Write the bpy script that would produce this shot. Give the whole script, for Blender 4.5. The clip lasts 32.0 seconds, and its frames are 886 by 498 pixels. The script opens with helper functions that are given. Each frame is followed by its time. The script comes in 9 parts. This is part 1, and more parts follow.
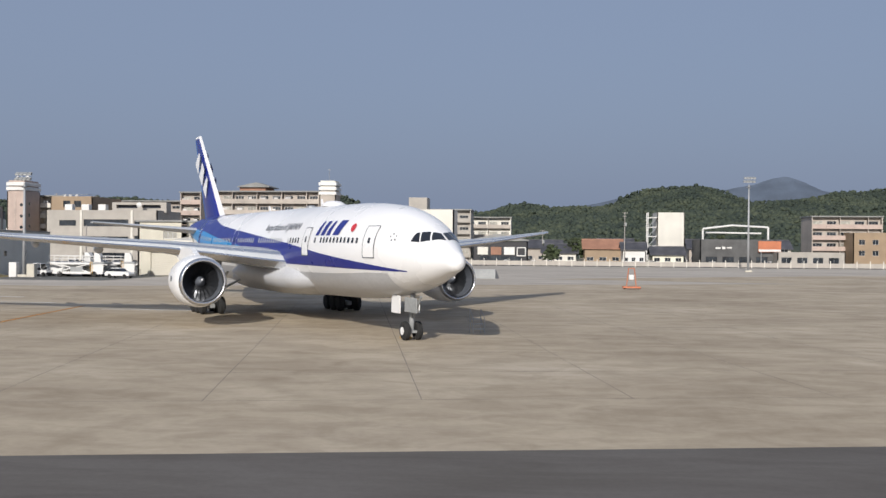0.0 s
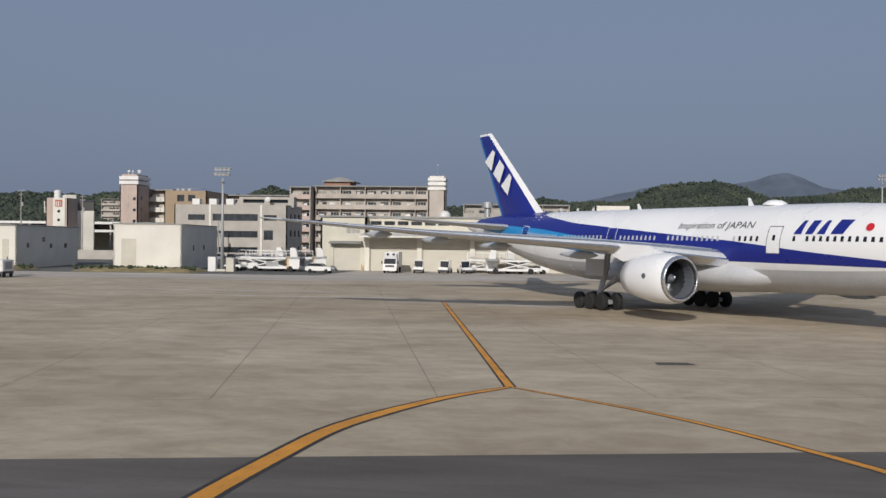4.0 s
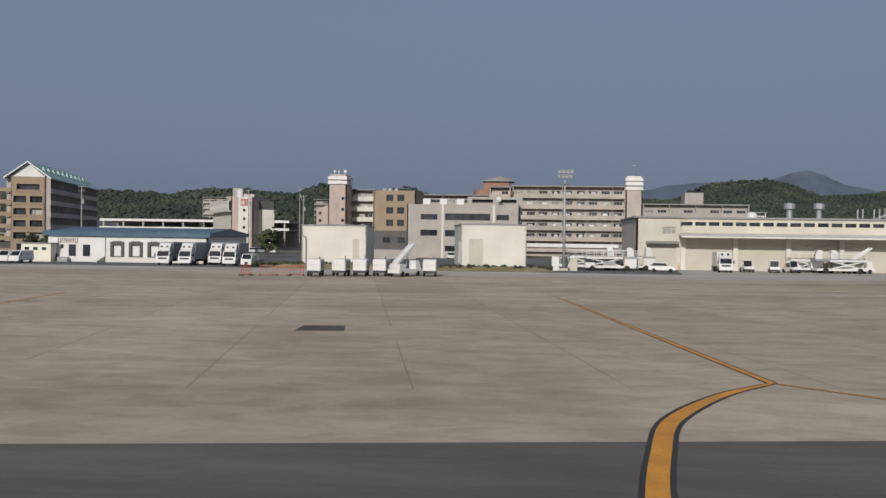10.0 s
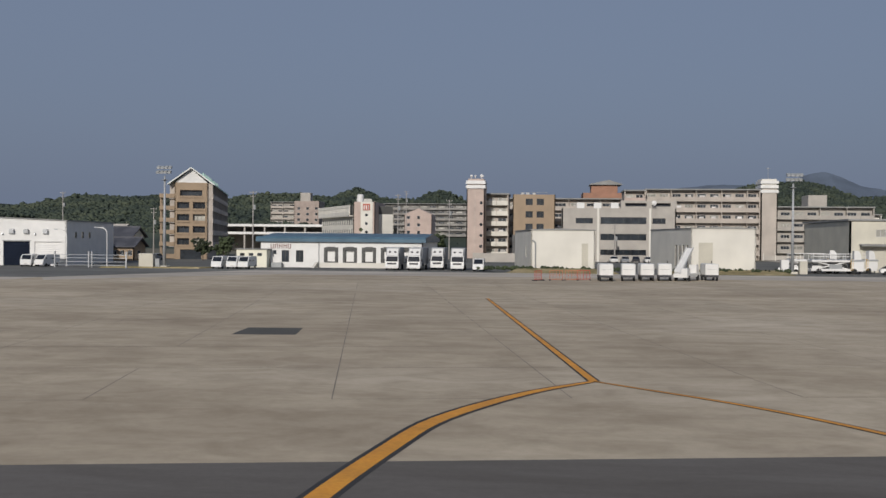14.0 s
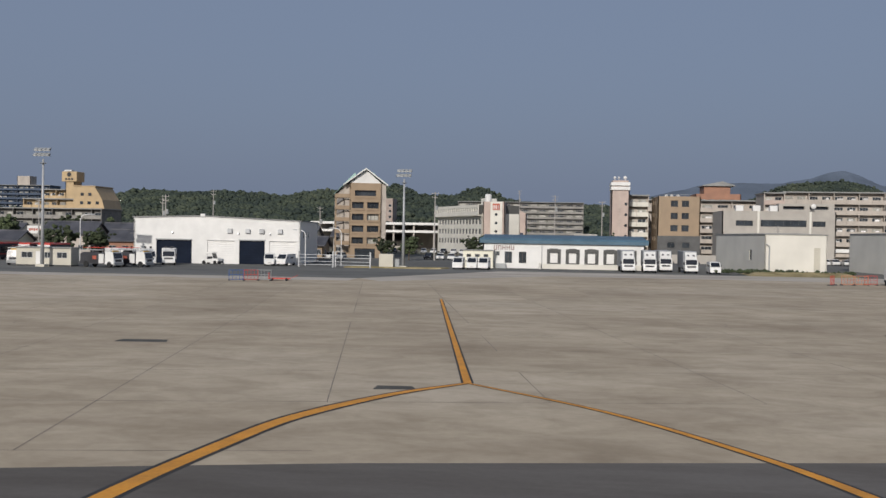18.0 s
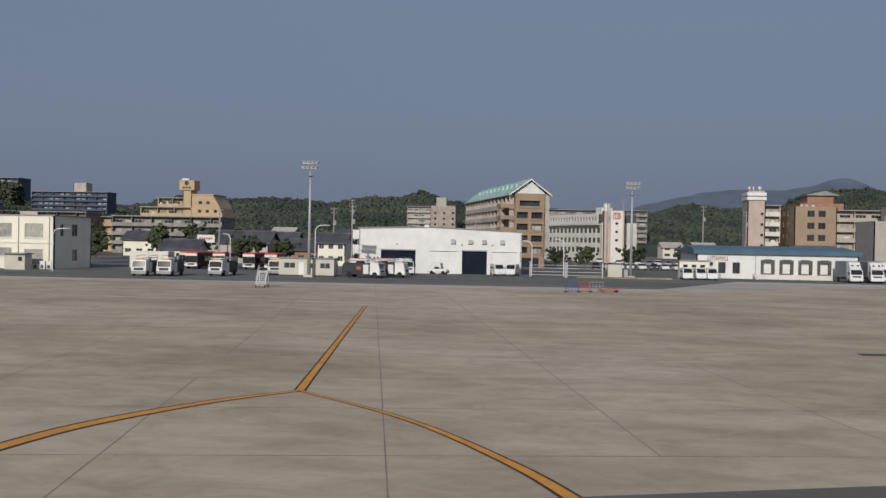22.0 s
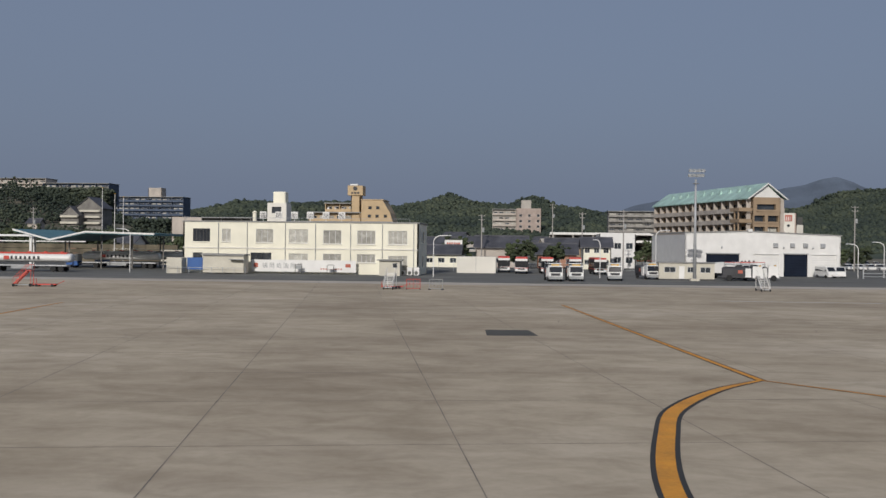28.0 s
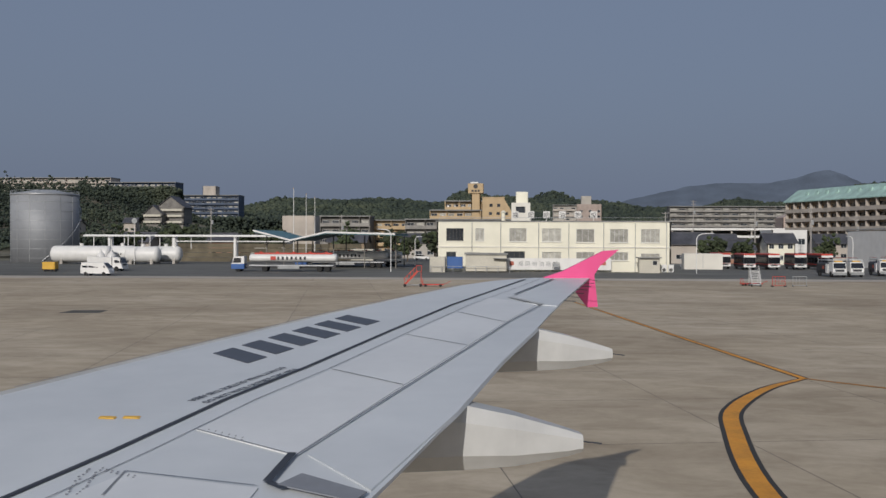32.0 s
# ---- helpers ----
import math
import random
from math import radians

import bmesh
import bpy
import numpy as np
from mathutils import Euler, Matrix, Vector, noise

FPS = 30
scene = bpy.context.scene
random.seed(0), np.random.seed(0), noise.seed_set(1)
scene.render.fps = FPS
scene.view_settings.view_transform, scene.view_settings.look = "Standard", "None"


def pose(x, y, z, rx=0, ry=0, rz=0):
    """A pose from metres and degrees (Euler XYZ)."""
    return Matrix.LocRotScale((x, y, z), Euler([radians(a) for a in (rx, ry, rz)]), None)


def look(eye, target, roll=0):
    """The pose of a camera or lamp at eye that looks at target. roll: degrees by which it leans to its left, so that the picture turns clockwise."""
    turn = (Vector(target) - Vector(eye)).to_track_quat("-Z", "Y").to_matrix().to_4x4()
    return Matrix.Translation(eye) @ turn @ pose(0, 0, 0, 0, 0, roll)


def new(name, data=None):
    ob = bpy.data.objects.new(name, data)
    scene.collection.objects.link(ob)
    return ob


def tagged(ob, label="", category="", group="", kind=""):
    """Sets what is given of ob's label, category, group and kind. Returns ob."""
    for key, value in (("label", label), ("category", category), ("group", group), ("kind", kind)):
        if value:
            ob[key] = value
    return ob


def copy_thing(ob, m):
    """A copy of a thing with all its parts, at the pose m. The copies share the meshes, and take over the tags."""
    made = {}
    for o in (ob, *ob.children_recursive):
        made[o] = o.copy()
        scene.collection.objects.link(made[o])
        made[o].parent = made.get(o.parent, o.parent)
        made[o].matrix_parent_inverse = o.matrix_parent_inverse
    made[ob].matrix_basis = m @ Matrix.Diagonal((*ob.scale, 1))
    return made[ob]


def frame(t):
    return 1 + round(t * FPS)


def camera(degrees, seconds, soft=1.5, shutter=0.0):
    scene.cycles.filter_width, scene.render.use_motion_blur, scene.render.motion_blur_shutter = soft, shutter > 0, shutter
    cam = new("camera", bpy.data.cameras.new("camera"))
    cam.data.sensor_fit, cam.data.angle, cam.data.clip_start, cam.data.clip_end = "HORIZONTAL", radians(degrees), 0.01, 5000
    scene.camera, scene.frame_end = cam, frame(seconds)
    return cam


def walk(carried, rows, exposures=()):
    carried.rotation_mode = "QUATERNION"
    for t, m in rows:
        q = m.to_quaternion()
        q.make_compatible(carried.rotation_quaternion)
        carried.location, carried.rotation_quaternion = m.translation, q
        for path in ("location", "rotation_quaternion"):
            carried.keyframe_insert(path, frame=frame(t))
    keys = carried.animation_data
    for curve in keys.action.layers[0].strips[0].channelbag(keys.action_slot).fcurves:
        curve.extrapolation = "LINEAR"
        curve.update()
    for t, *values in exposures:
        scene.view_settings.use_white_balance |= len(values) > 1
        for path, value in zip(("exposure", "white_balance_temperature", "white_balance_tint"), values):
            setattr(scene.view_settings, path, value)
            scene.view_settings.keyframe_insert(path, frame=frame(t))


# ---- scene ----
cam = camera(48.0, 32.0)
METRES, EYE, TILT, LEAN, TURN = 302.0, 5.4, -1.5, 0.32, 5.3
ROWS = [
    (0.0, 0.0004, 0.0001, -0.0000, 0.030, 1.236, -0.78),
    (0.5, -0.0118, 0.0001, -0.0002, 0.053, 1.241, -0.88),
    (1.0, -0.0242, -0.0001, -0.0003, 0.075, 1.187, -0.87),
    (1.5, -0.0368, -0.0006, -0.0004, 0.035, 1.127, -0.86),
    (2.0, -0.0495, -0.0011, -0.0004, 0.042, 1.114, -0.90),
    (2.5, -0.0624, -0.0018, -0.0005, -0.164, 1.096, -0.88),
    (3.0, -0.0752, -0.0024, -0.0006, -0.155, 1.007, -0.91),
    (3.5, -0.0880, -0.0030, -0.0007, -0.276, 0.964, -0.91),
    (5.5, -0.1427, -0.0087, -0.0019, -0.336, 0.758, -1.22),
    (6.0, -0.1565, -0.0116, -0.0018, -0.325, 0.706, -1.18),
    (6.5, -0.1707, -0.0136, -0.0018, -0.202, 0.653, -1.19),
    (7.0, -0.1850, -0.0153, -0.0019, -0.234, 0.597, -1.18),
    (7.5, -0.1994, -0.0168, -0.0021, -0.184, 0.596, -1.17),
    (8.0, -0.2137, -0.0181, -0.0023, -0.102, 0.560, -1.22),
    (8.5, -0.2279, -0.0187, -0.0025, 0.024, 0.582, -1.22),
    (9.0, -0.2421, -0.0190, -0.0026, 0.029, 0.605, -1.19),
    (9.5, -0.2562, -0.0194, -0.0027, 0.150, 0.601, -1.13),
    (10.0, -0.2705, -0.0197, -0.0029, 0.233, 0.760, -1.10),
    (10.5, -0.2848, -0.0199, -0.0031, 0.279, 0.806, -1.07),
    (11.0, -0.2989, -0.0200, -0.0033, 0.416, 0.805, -1.07),
    (11.5, -0.3129, -0.0203, -0.0036, 0.496, 0.681, -1.03),
    (12.0, -0.3269, -0.0206, -0.0038, 0.613, 0.687, -1.01),
    (12.5, -0.3412, -0.0209, -0.0039, 0.700, 0.764, -0.98),
    (13.0, -0.3557, -0.0210, -0.0041, 0.699, 0.850, -0.87),
    (13.5, -0.3704, -0.0213, -0.0041, 0.729, 0.938, -0.88),
    (14.0, -0.3853, -0.0218, -0.0042, 0.698, 0.945, -0.83),
    (14.5, -0.4004, -0.0222, -0.0043, 0.731, 1.055, -0.99),
    (16.5, -0.4598, -0.0351, -0.0031, 1.152, 0.879, -1.38),
    (17.0, -0.4752, -0.0362, -0.0031, 1.103, 0.805, -1.41),
    (17.5, -0.4909, -0.0382, -0.0031, 1.201, 0.743, -1.34),
    (18.0, -0.5066, -0.0405, -0.0032, 1.239, 0.686, -1.31),
    (18.5, -0.5223, -0.0425, -0.0032, 1.220, 0.712, -1.30),
    (19.0, -0.5379, -0.0442, -0.0033, 1.185, 0.784, -1.34),
    (19.5, -0.5537, -0.0459, -0.0033, 1.053, 0.837, -1.32),
    (20.0, -0.5697, -0.0476, -0.0033, 0.976, 0.947, -1.32),
    (20.5, -0.5862, -0.0492, -0.0034, 1.009, 1.028, -1.42),
    (21.0, -0.6030, -0.0508, -0.0035, 0.973, 0.980, -1.40),
    (21.5, -0.6200, -0.0527, -0.0037, 0.968, 0.940, -1.40),
    (22.0, -0.6367, -0.0549, -0.0038, 0.974, 1.037, -1.40),
    (22.5, -0.6535, -0.0567, -0.0041, 0.784, 1.090, -1.37),
    (23.0, -0.6704, -0.0578, -0.0044, 0.705, 1.143, -1.41),
    (23.5, -0.6876, -0.0588, -0.0047, 0.644, 1.205, -1.29),
    (24.0, -0.7047, -0.0601, -0.0050, 0.626, 1.281, -1.25),
    (24.5, -0.7216, -0.0618, -0.0052, 0.672, 1.359, -1.36),
    (25.0, -0.7383, -0.0636, -0.0054, 0.624, 1.377, -1.42),
    (25.5, -0.7549, -0.0653, -0.0056, 0.676, 1.453, -1.36),
    (26.0, -0.7718, -0.0667, -0.0058, 0.717, 1.532, -1.40),
    (26.5, -0.7892, -0.0679, -0.0059, 0.739, 1.490, -1.38),
    (28.5, -0.8609, -0.0767, -0.0065, -0.356, 1.036, -0.78),
    (29.0, -0.8794, -0.0788, -0.0065, -0.399, 0.975, -0.69),
    (29.5, -0.8981, -0.0809, -0.0065, -0.513, 0.969, -0.67),
    (30.0, -0.9168, -0.0827, -0.0065, -0.613, 0.983, -0.63),
    (30.5, -0.9358, -0.0844, -0.0065, -0.766, 0.994, -0.57),
    (31.0, -0.9551, -0.0859, -0.0065, -0.766, 0.992, -0.52),
    (31.5, -0.9747, -0.0872, -0.0066, -0.869, 0.894, -0.52),
    (32.0, -0.9948, -0.0884, -0.0067, -0.967, 0.884, -0.48),
]
walk(cam, [(t, pose(0, 0, EYE, TILT, LEAN, TURN) @ pose(METRES * x, METRES * y, METRES * z, 90 + pitch, roll, yaw)) for t, x, y, z, yaw, pitch, roll in ROWS],
     [(0, 0.32), (1, -0.15), (2, -0.2), (3, -0.1), (6, 0.06), (7, 0.1), (8, 0.08), (9, -0.1), (13, -0.18), (15, -0.16), (17, -0.05), (19, -0.05), (21, -0.02), (22, -0.18), (23, -0.15), (24, -0.06), (26, 0.0), (29, -0.3), (30, -0.38), (31, -0.42), (32, -0.26)])

# ---- light ----
SUN = Vector((-0.137, -0.896, 0.423)).normalized()
world = bpy.data.worlds.new("sky")
scene.world = world
world.use_nodes = True
wn, wl = world.node_tree.nodes, world.node_tree.links
sky = wn.new("ShaderNodeTexSky")
sky.sky_type, sky.sun_disc = "NISHITA", False
sky.sun_elevation, sky.sun_rotation = radians(25), radians(188.7)
sky.air_density, sky.dust_density, sky.ozone_density = 1.0, 6.0, 3.0
haze = wn.new("ShaderNodeMix")
haze.data_type = "RGBA"
haze.inputs[0].default_value = 0.72
haze.inputs[7].default_value = (2.98, 3.66, 5.24, 1)
wl.new(sky.outputs[0], haze.inputs[6])
wl.new(haze.outputs[2], wn["Background"].inputs["Color"])
wn["Background"].inputs["Strength"].default_value = 0.075
sun = new("sun", bpy.data.lights.new("sun", "SUN"))
sun.data.energy, sun.data.angle, sun.data.color = 3.2, radians(0.6), (1.0, 0.955, 0.90)
sun.matrix_world = look(SUN * 400, (0, 0, 0))


# ---- materials ----
MATS = {}


def mat(name, col, rough=0.6, metal=0.0, var=0.12, fine=6.0, coarse=0.35, bump=0.08, rnd=0.0, spec=0.5, stain=None, stretch=(1, 1, 1)):
    """A surface with grain (fine) and stains (coarse), in metres of the object's own space."""
    if name in MATS:
        return MATS[name]
    m = MATS[name] = bpy.data.materials.new(name)
    m.use_nodes = True
    n, l = m.node_tree.nodes, m.node_tree.links
    b = n["Principled BSDF"]
    tc, mp = n.new("ShaderNodeTexCoord"), n.new("ShaderNodeMapping")
    mp.inputs["Scale"].default_value = stretch
    l.new(tc.outputs["Object"], mp.inputs["Vector"])
    src = mp.outputs[0]
    if rnd:
        oi, ad = n.new("ShaderNodeObjectInfo"), n.new("ShaderNodeVectorMath")
        ad.operation = "MULTIPLY_ADD"
        l.new(oi.outputs["Random"], ad.inputs[0])
        ad.inputs[1].default_value = (37, 53, 71)
        l.new(src, ad.inputs[2])
        src = ad.outputs[0]
    a, c = n.new("ShaderNodeTexNoise"), n.new("ShaderNodeTexNoise")
    a.inputs["Scale"].default_value, a.inputs["Detail"].default_value = fine, 6
    c.inputs["Scale"].default_value, c.inputs["Detail"].default_value = coarse, 5
    l.new(src, a.inputs["Vector"]), l.new(src, c.inputs["Vector"])
    dark = tuple(v * (1 - 1.6 * var) for v in col)
    lite = tuple(min(1, v * (1 + var)) for v in col)
    r1 = n.new("ShaderNodeValToRGB")
    r1.color_ramp.elements[0].position, r1.color_ramp.elements[1].position = 0.32, 0.68
    r1.color_ramp.elements[0].color, r1.color_ramp.elements[1].color = (*(stain or dark), 1), (*lite, 1)
    l.new(c.outputs["Fac"], r1.inputs[0])
    mx = n.new("ShaderNodeMix")
    mx.data_type, mx.blend_type = "RGBA", "OVERLAY"
    mx.inputs[0].default_value = min(1, 2.5 * var)
    l.new(r1.outputs[0], mx.inputs[6]), l.new(a.outputs["Fac"], mx.inputs[7])
    out = mx.outputs[2]
    if rnd:
        hs, mr = n.new("ShaderNodeHueSaturation"), n.new("ShaderNodeMapRange")
        mr.inputs["To Min"].default_value, mr.inputs["To Max"].default_value = 1 - rnd, 1 + rnd
        l.new(oi.outputs["Random"], mr.inputs[0]), l.new(mr.outputs[0], hs.inputs["Value"])
        l.new(out, hs.inputs["Color"])
        out = hs.outputs[0]
    l.new(out, b.inputs["Base Color"])
    rr = n.new("ShaderNodeMapRange")
    rr.inputs["To Min"].default_value, rr.inputs["To Max"].default_value = max(0.02, rough - 0.12), min(1, rough + 0.12)
    l.new(c.outputs["Fac"], rr.inputs[0]), l.new(rr.outputs[0], b.inputs["Roughness"])
    b.inputs["Metallic"].default_value, b.inputs["Specular IOR Level"].default_value = metal, spec
    if bump:
        bp = n.new("ShaderNodeBump")
        bp.inputs["Strength"].default_value, bp.inputs["Distance"].default_value = bump, 0.02
        l.new(a.outputs["Fac"], bp.inputs["Height"]), l.new(bp.outputs[0], b.inputs["Normal"])
    return m


WHITE = mat("white_paint", (0.70, 0.69, 0.665), 0.45, var=0.05, coarse=0.5, bump=0.03)
CREAM = mat("cream_wall", (0.77, 0.74, 0.61), 0.75, var=0.06, fine=9, coarse=0.25)
DEPOT = mat("weathered_cream_wall", (0.56, 0.53, 0.44), 0.75, var=0.08, fine=9, coarse=0.25)
CREAM2 = mat("pale_cream_wall", (0.66, 0.635, 0.57), 0.7, var=0.06, fine=9, coarse=0.22)
TAN = mat("tan_tile", (0.31, 0.225, 0.145), 0.6, var=0.08, fine=14)
PINK = mat("pinkish_tile", (0.46, 0.36, 0.31), 0.6, var=0.08, fine=14)
GREYW = mat("grey_wall", (0.40, 0.37, 0.33), 0.75, var=0.08)
APTW = mat("weathered_beige_wall", (0.44, 0.39, 0.34), 0.75, var=0.12, coarse=0.2)
# One dark grey-brown tone for flats, hillside house and canopy posts.
DARKC = mat("dark_concrete", (0.19, 0.18, 0.165), 0.8, var=0.2)
NAVY = mat("dark_blue_sheet", (0.012, 0.017, 0.030), 0.9, var=0.15, spec=0.1)
RAILG = mat("dark_rail", (0.27, 0.255, 0.235), 0.8, var=0.15)
DARKW = mat("dark_cladding", (0.09, 0.09, 0.09), 0.6, var=0.2)
BRICK = mat("brick_red_wall", (0.33, 0.17, 0.11), 0.7, var=0.12)
YELLOW_T = mat("ochre_tile", (0.46, 0.335, 0.19), 0.6, var=0.08)
BLUEROOF = mat("blue_roof_steel", (0.06, 0.12, 0.17), 0.4, 0.0, var=0.1)
GREENROOF = mat("patina_green_roof", (0.36, 0.52, 0.46), 0.5, 0.0, var=0.15)
TEALROOF = mat("teal_roof_steel", (0.06, 0.17, 0.20), 0.45, var=0.1)
ROOFT = mat("dark_roof_tile", (0.075, 0.075, 0.085), 0.55, var=0.25, fine=4)
ROOFG = mat("grey_flat_roof", (0.26, 0.26, 0.25), 0.8, var=0.12)
ALU = mat("aluminium_frame", (0.55, 0.55, 0.55), 0.4, 0.6, var=0.05, bump=0)
DARKF = mat("dark_bronze_frame", (0.06, 0.055, 0.05), 0.4, 0.3, var=0.05, bump=0)
GLASS = mat("window_glass", (0.035, 0.042, 0.05), 0.08, var=0.3, coarse=0.4, bump=0, rnd=0.35, spec=0.8)
CURTAIN = mat("curtained_glass", (0.36, 0.35, 0.31), 0.25, var=0.15, coarse=1.2, bump=0, rnd=0.3, spec=0.7)
RECESS = mat("shaded_interior", (0.03, 0.034, 0.045), 0.8, var=0.2)
SHUTTER = mat("roller_shutter", (0.52, 0.49, 0.415), 0.5, var=0.05)
GALV = mat("galvanised_steel", (0.42, 0.43, 0.44), 0.45, 0.5, var=0.12)
POLE = mat("painted_pole", (0.36, 0.37, 0.38), 0.5, 0.1, var=0.08)
WOODP = mat("concrete_pole", (0.33, 0.31, 0.29), 0.8, var=0.12)
RUBBER = mat("tyre_rubber", (0.02, 0.02, 0.02), 0.85, var=0.2)
CHASSIS = mat("dark_chassis", (0.04, 0.04, 0.045), 0.6, var=0.2)
RED = mat("red_paint", (0.50, 0.06, 0.04), 0.45, var=0.08)
REDL = mat("red_sign_paint", (0.42, 0.10, 0.06), 0.5, var=0.05, bump=0)
ORANGE = mat("orange_paint", (0.50, 0.17, 0.08), 0.5, var=0.1)
BLUE = mat("blue_paint", (0.03, 0.10, 0.30), 0.4, var=0.08)
YPAINT = mat("yellow_machine_paint", (0.65, 0.38, 0.05), 0.5, var=0.1)
GREYP = mat("grey_machine_paint", (0.30, 0.31, 0.31), 0.5, var=0.12)
PANEL_B = mat("beige_panel", (0.52, 0.49, 0.41), 0.6, var=0.08)
LAMP = mat("lamp_glass", (0.75, 0.77, 0.78), 0.15, var=0.05, bump=0, spec=0.8)
BLACK = mat("black_paint", (0.02, 0.02, 0.025), 0.5, var=0.1, bump=0)
SILVER = mat("silver_tank_steel", (0.28, 0.29, 0.305), 0.6, 0.15, var=0.1, coarse=0.15)
SLATEB = mat("slate_blue_wall", (0.05, 0.075, 0.125), 0.6, var=0.15)
DARKG = mat("dark_grey_rubber", (0.085, 0.085, 0.08), 0.7, var=0.12)
LINEN = mat("laundry_cloth", (0.62, 0.60, 0.58), 0.9, var=0.2, rnd=0.3)


# ---- mesh tools ----
class Geo:
    """Collects vertices and faces of one mesh."""

    def __init__(self):
        self.v, self.f = [], []

    def add(self, vs, fs):
        k = len(self.v)
        self.v += [tuple(p) for p in vs]
        self.f += [tuple(i + k for i in q) for q in fs]
        return self

    def box(self, x0, x1, y0, y1, z0, z1, m=None):
        vs = [Vector((x, y, z)) for z in (z0, z1) for y in (y0, y1) for x in (x0, x1)]
        if m is not None:
            vs = [m @ p for p in vs]
        return self.add(vs, [(0, 2, 3, 1), (4, 5, 7, 6), (0, 1, 5, 4), (2, 6, 7, 3), (0, 4, 6, 2), (1, 3, 7, 5)])

    def bev(self, x0, x1, y0, y1, z0, z1, b=0.05, m=None):
        """A box whose upright and top edges are cut off by b."""
        r = [(x0 + b, y0), (x1 - b, y0), (x1, y0 + b), (x1, y1 - b), (x1 - b, y1), (x0 + b, y1), (x0, y1 - b), (x0, y0 + b)]
        cx, cy = (x0 + x1) / 2, (y0 + y1) / 2
        t = [(cx + (x - cx) * (1 - 2 * b / (x1 - x0)), cy + (y - cy) * (1 - 2 * b / (y1 - y0))) for x, y in r]
        return self.loft([[(x, y, z0) for x, y in r], [(x, y, z1 - b) for x, y in r], [(x, y, z1) for x, y in t]], m=m)

    def loft(self, rings, cap0=True, cap1=True, m=None, closed=True):
        n = len(rings[0])
        vs = [Vector(p) for r in rings for p in r]
        if m is not None:
            vs = [m @ p for p in vs]
        e = n if closed else n - 1
        fs = [(i * n + j, i * n + (j + 1) % n, (i + 1) * n + (j + 1) % n, (i + 1) * n + j) for i in range(len(rings) - 1) for j in range(e)]
        if cap0 and closed:
            fs.append(tuple(range(n - 1, -1, -1)))
        if cap1 and closed:
            fs.append(tuple(range((len(rings) - 1) * n, len(rings) * n)))
        return self.add(vs, fs)

    def cyl(self, a, b, r0, r1=None, n=10, cap=True):
        a, b = Vector(a), Vector(b)
        r1 = r0 if r1 is None else r1
        w = (b - a).normalized()
        u = w.cross(Vector((0, 0, 1)) if abs(w.z) < 0.9 else Vector((1, 0, 0))).normalized()
        q = w.cross(u)
        ring = lambda c, r: [c + r * (math.cos(2 * math.pi * i / n) * u + math.sin(2 * math.pi * i / n) * q) for i in range(n)]
        return self.loft([ring(a, r0), ring(b, r1)], cap, cap)

    def turned(self, prof, axis="x", n=20, origin=(0, 0, 0), cap=True):
        """Turns (along, radius) pairs about an axis through the origin."""
        rings = []
        for s, r in prof:
            ring = []
            for i in range(n):
                c, k = r * math.cos(2 * math.pi * i / n), r * math.sin(2 * math.pi * i / n)
                p = {"x": (s, c, k), "y": (k, s, c), "z": (c, k, s)}[axis]
                ring.append((p[0] + origin[0], p[1] + origin[1], p[2] + origin[2]))
            rings.append(ring)
        return self.loft(rings, cap, cap)

    def prism(self, poly, axis, a, b, m=None):
        """Extrudes a polygon along an axis; its pairs lie in the other two axes, in order."""
        def put(p, s):
            return {"x": (s, p[0], p[1]), "y": (p[0], s, p[1]), "z": (p[0], p[1], s)}[axis]
        return self.loft([[put(p, a) for p in poly], [put(p, b) for p in poly]], m=m)

    def data(self, name, material, smooth=False):
        me = bpy.data.meshes.new(name)
        me.from_pydata(self.v, [], self.f)
        me.materials.append(material)
        if smooth:
            for p in me.polygons:
                p.use_smooth = True
        me.update()
        return me


def part(name, geo, material, parent=None, label="", m=None, smooth=False):
    """One mesh object under a thing or a part. geo: a Geo or a ready mesh."""
    me = geo.data(name, material, smooth) if isinstance(geo, Geo) else geo
    ob = new(name, me)
    if parent is not None:
        ob.parent = parent
    if m is not None:
        ob.matrix_local = m
    return tagged(ob, label)


def thing(name, label, category, at=(0, 0, 0), turn=0, group="", kind=""):
    ob = new(name)
    ob.empty_display_size = 0.3
    ob.matrix_world = pose(*at, 0, 0, turn)
    return tagged(ob, label, category, group, kind)


def tube(path, r, n=6):
    g = Geo()
    for a, b in zip(path[:-1], path[1:]):
        g.cyl(a, b, r, n=n)
    return g


CACHE = {}


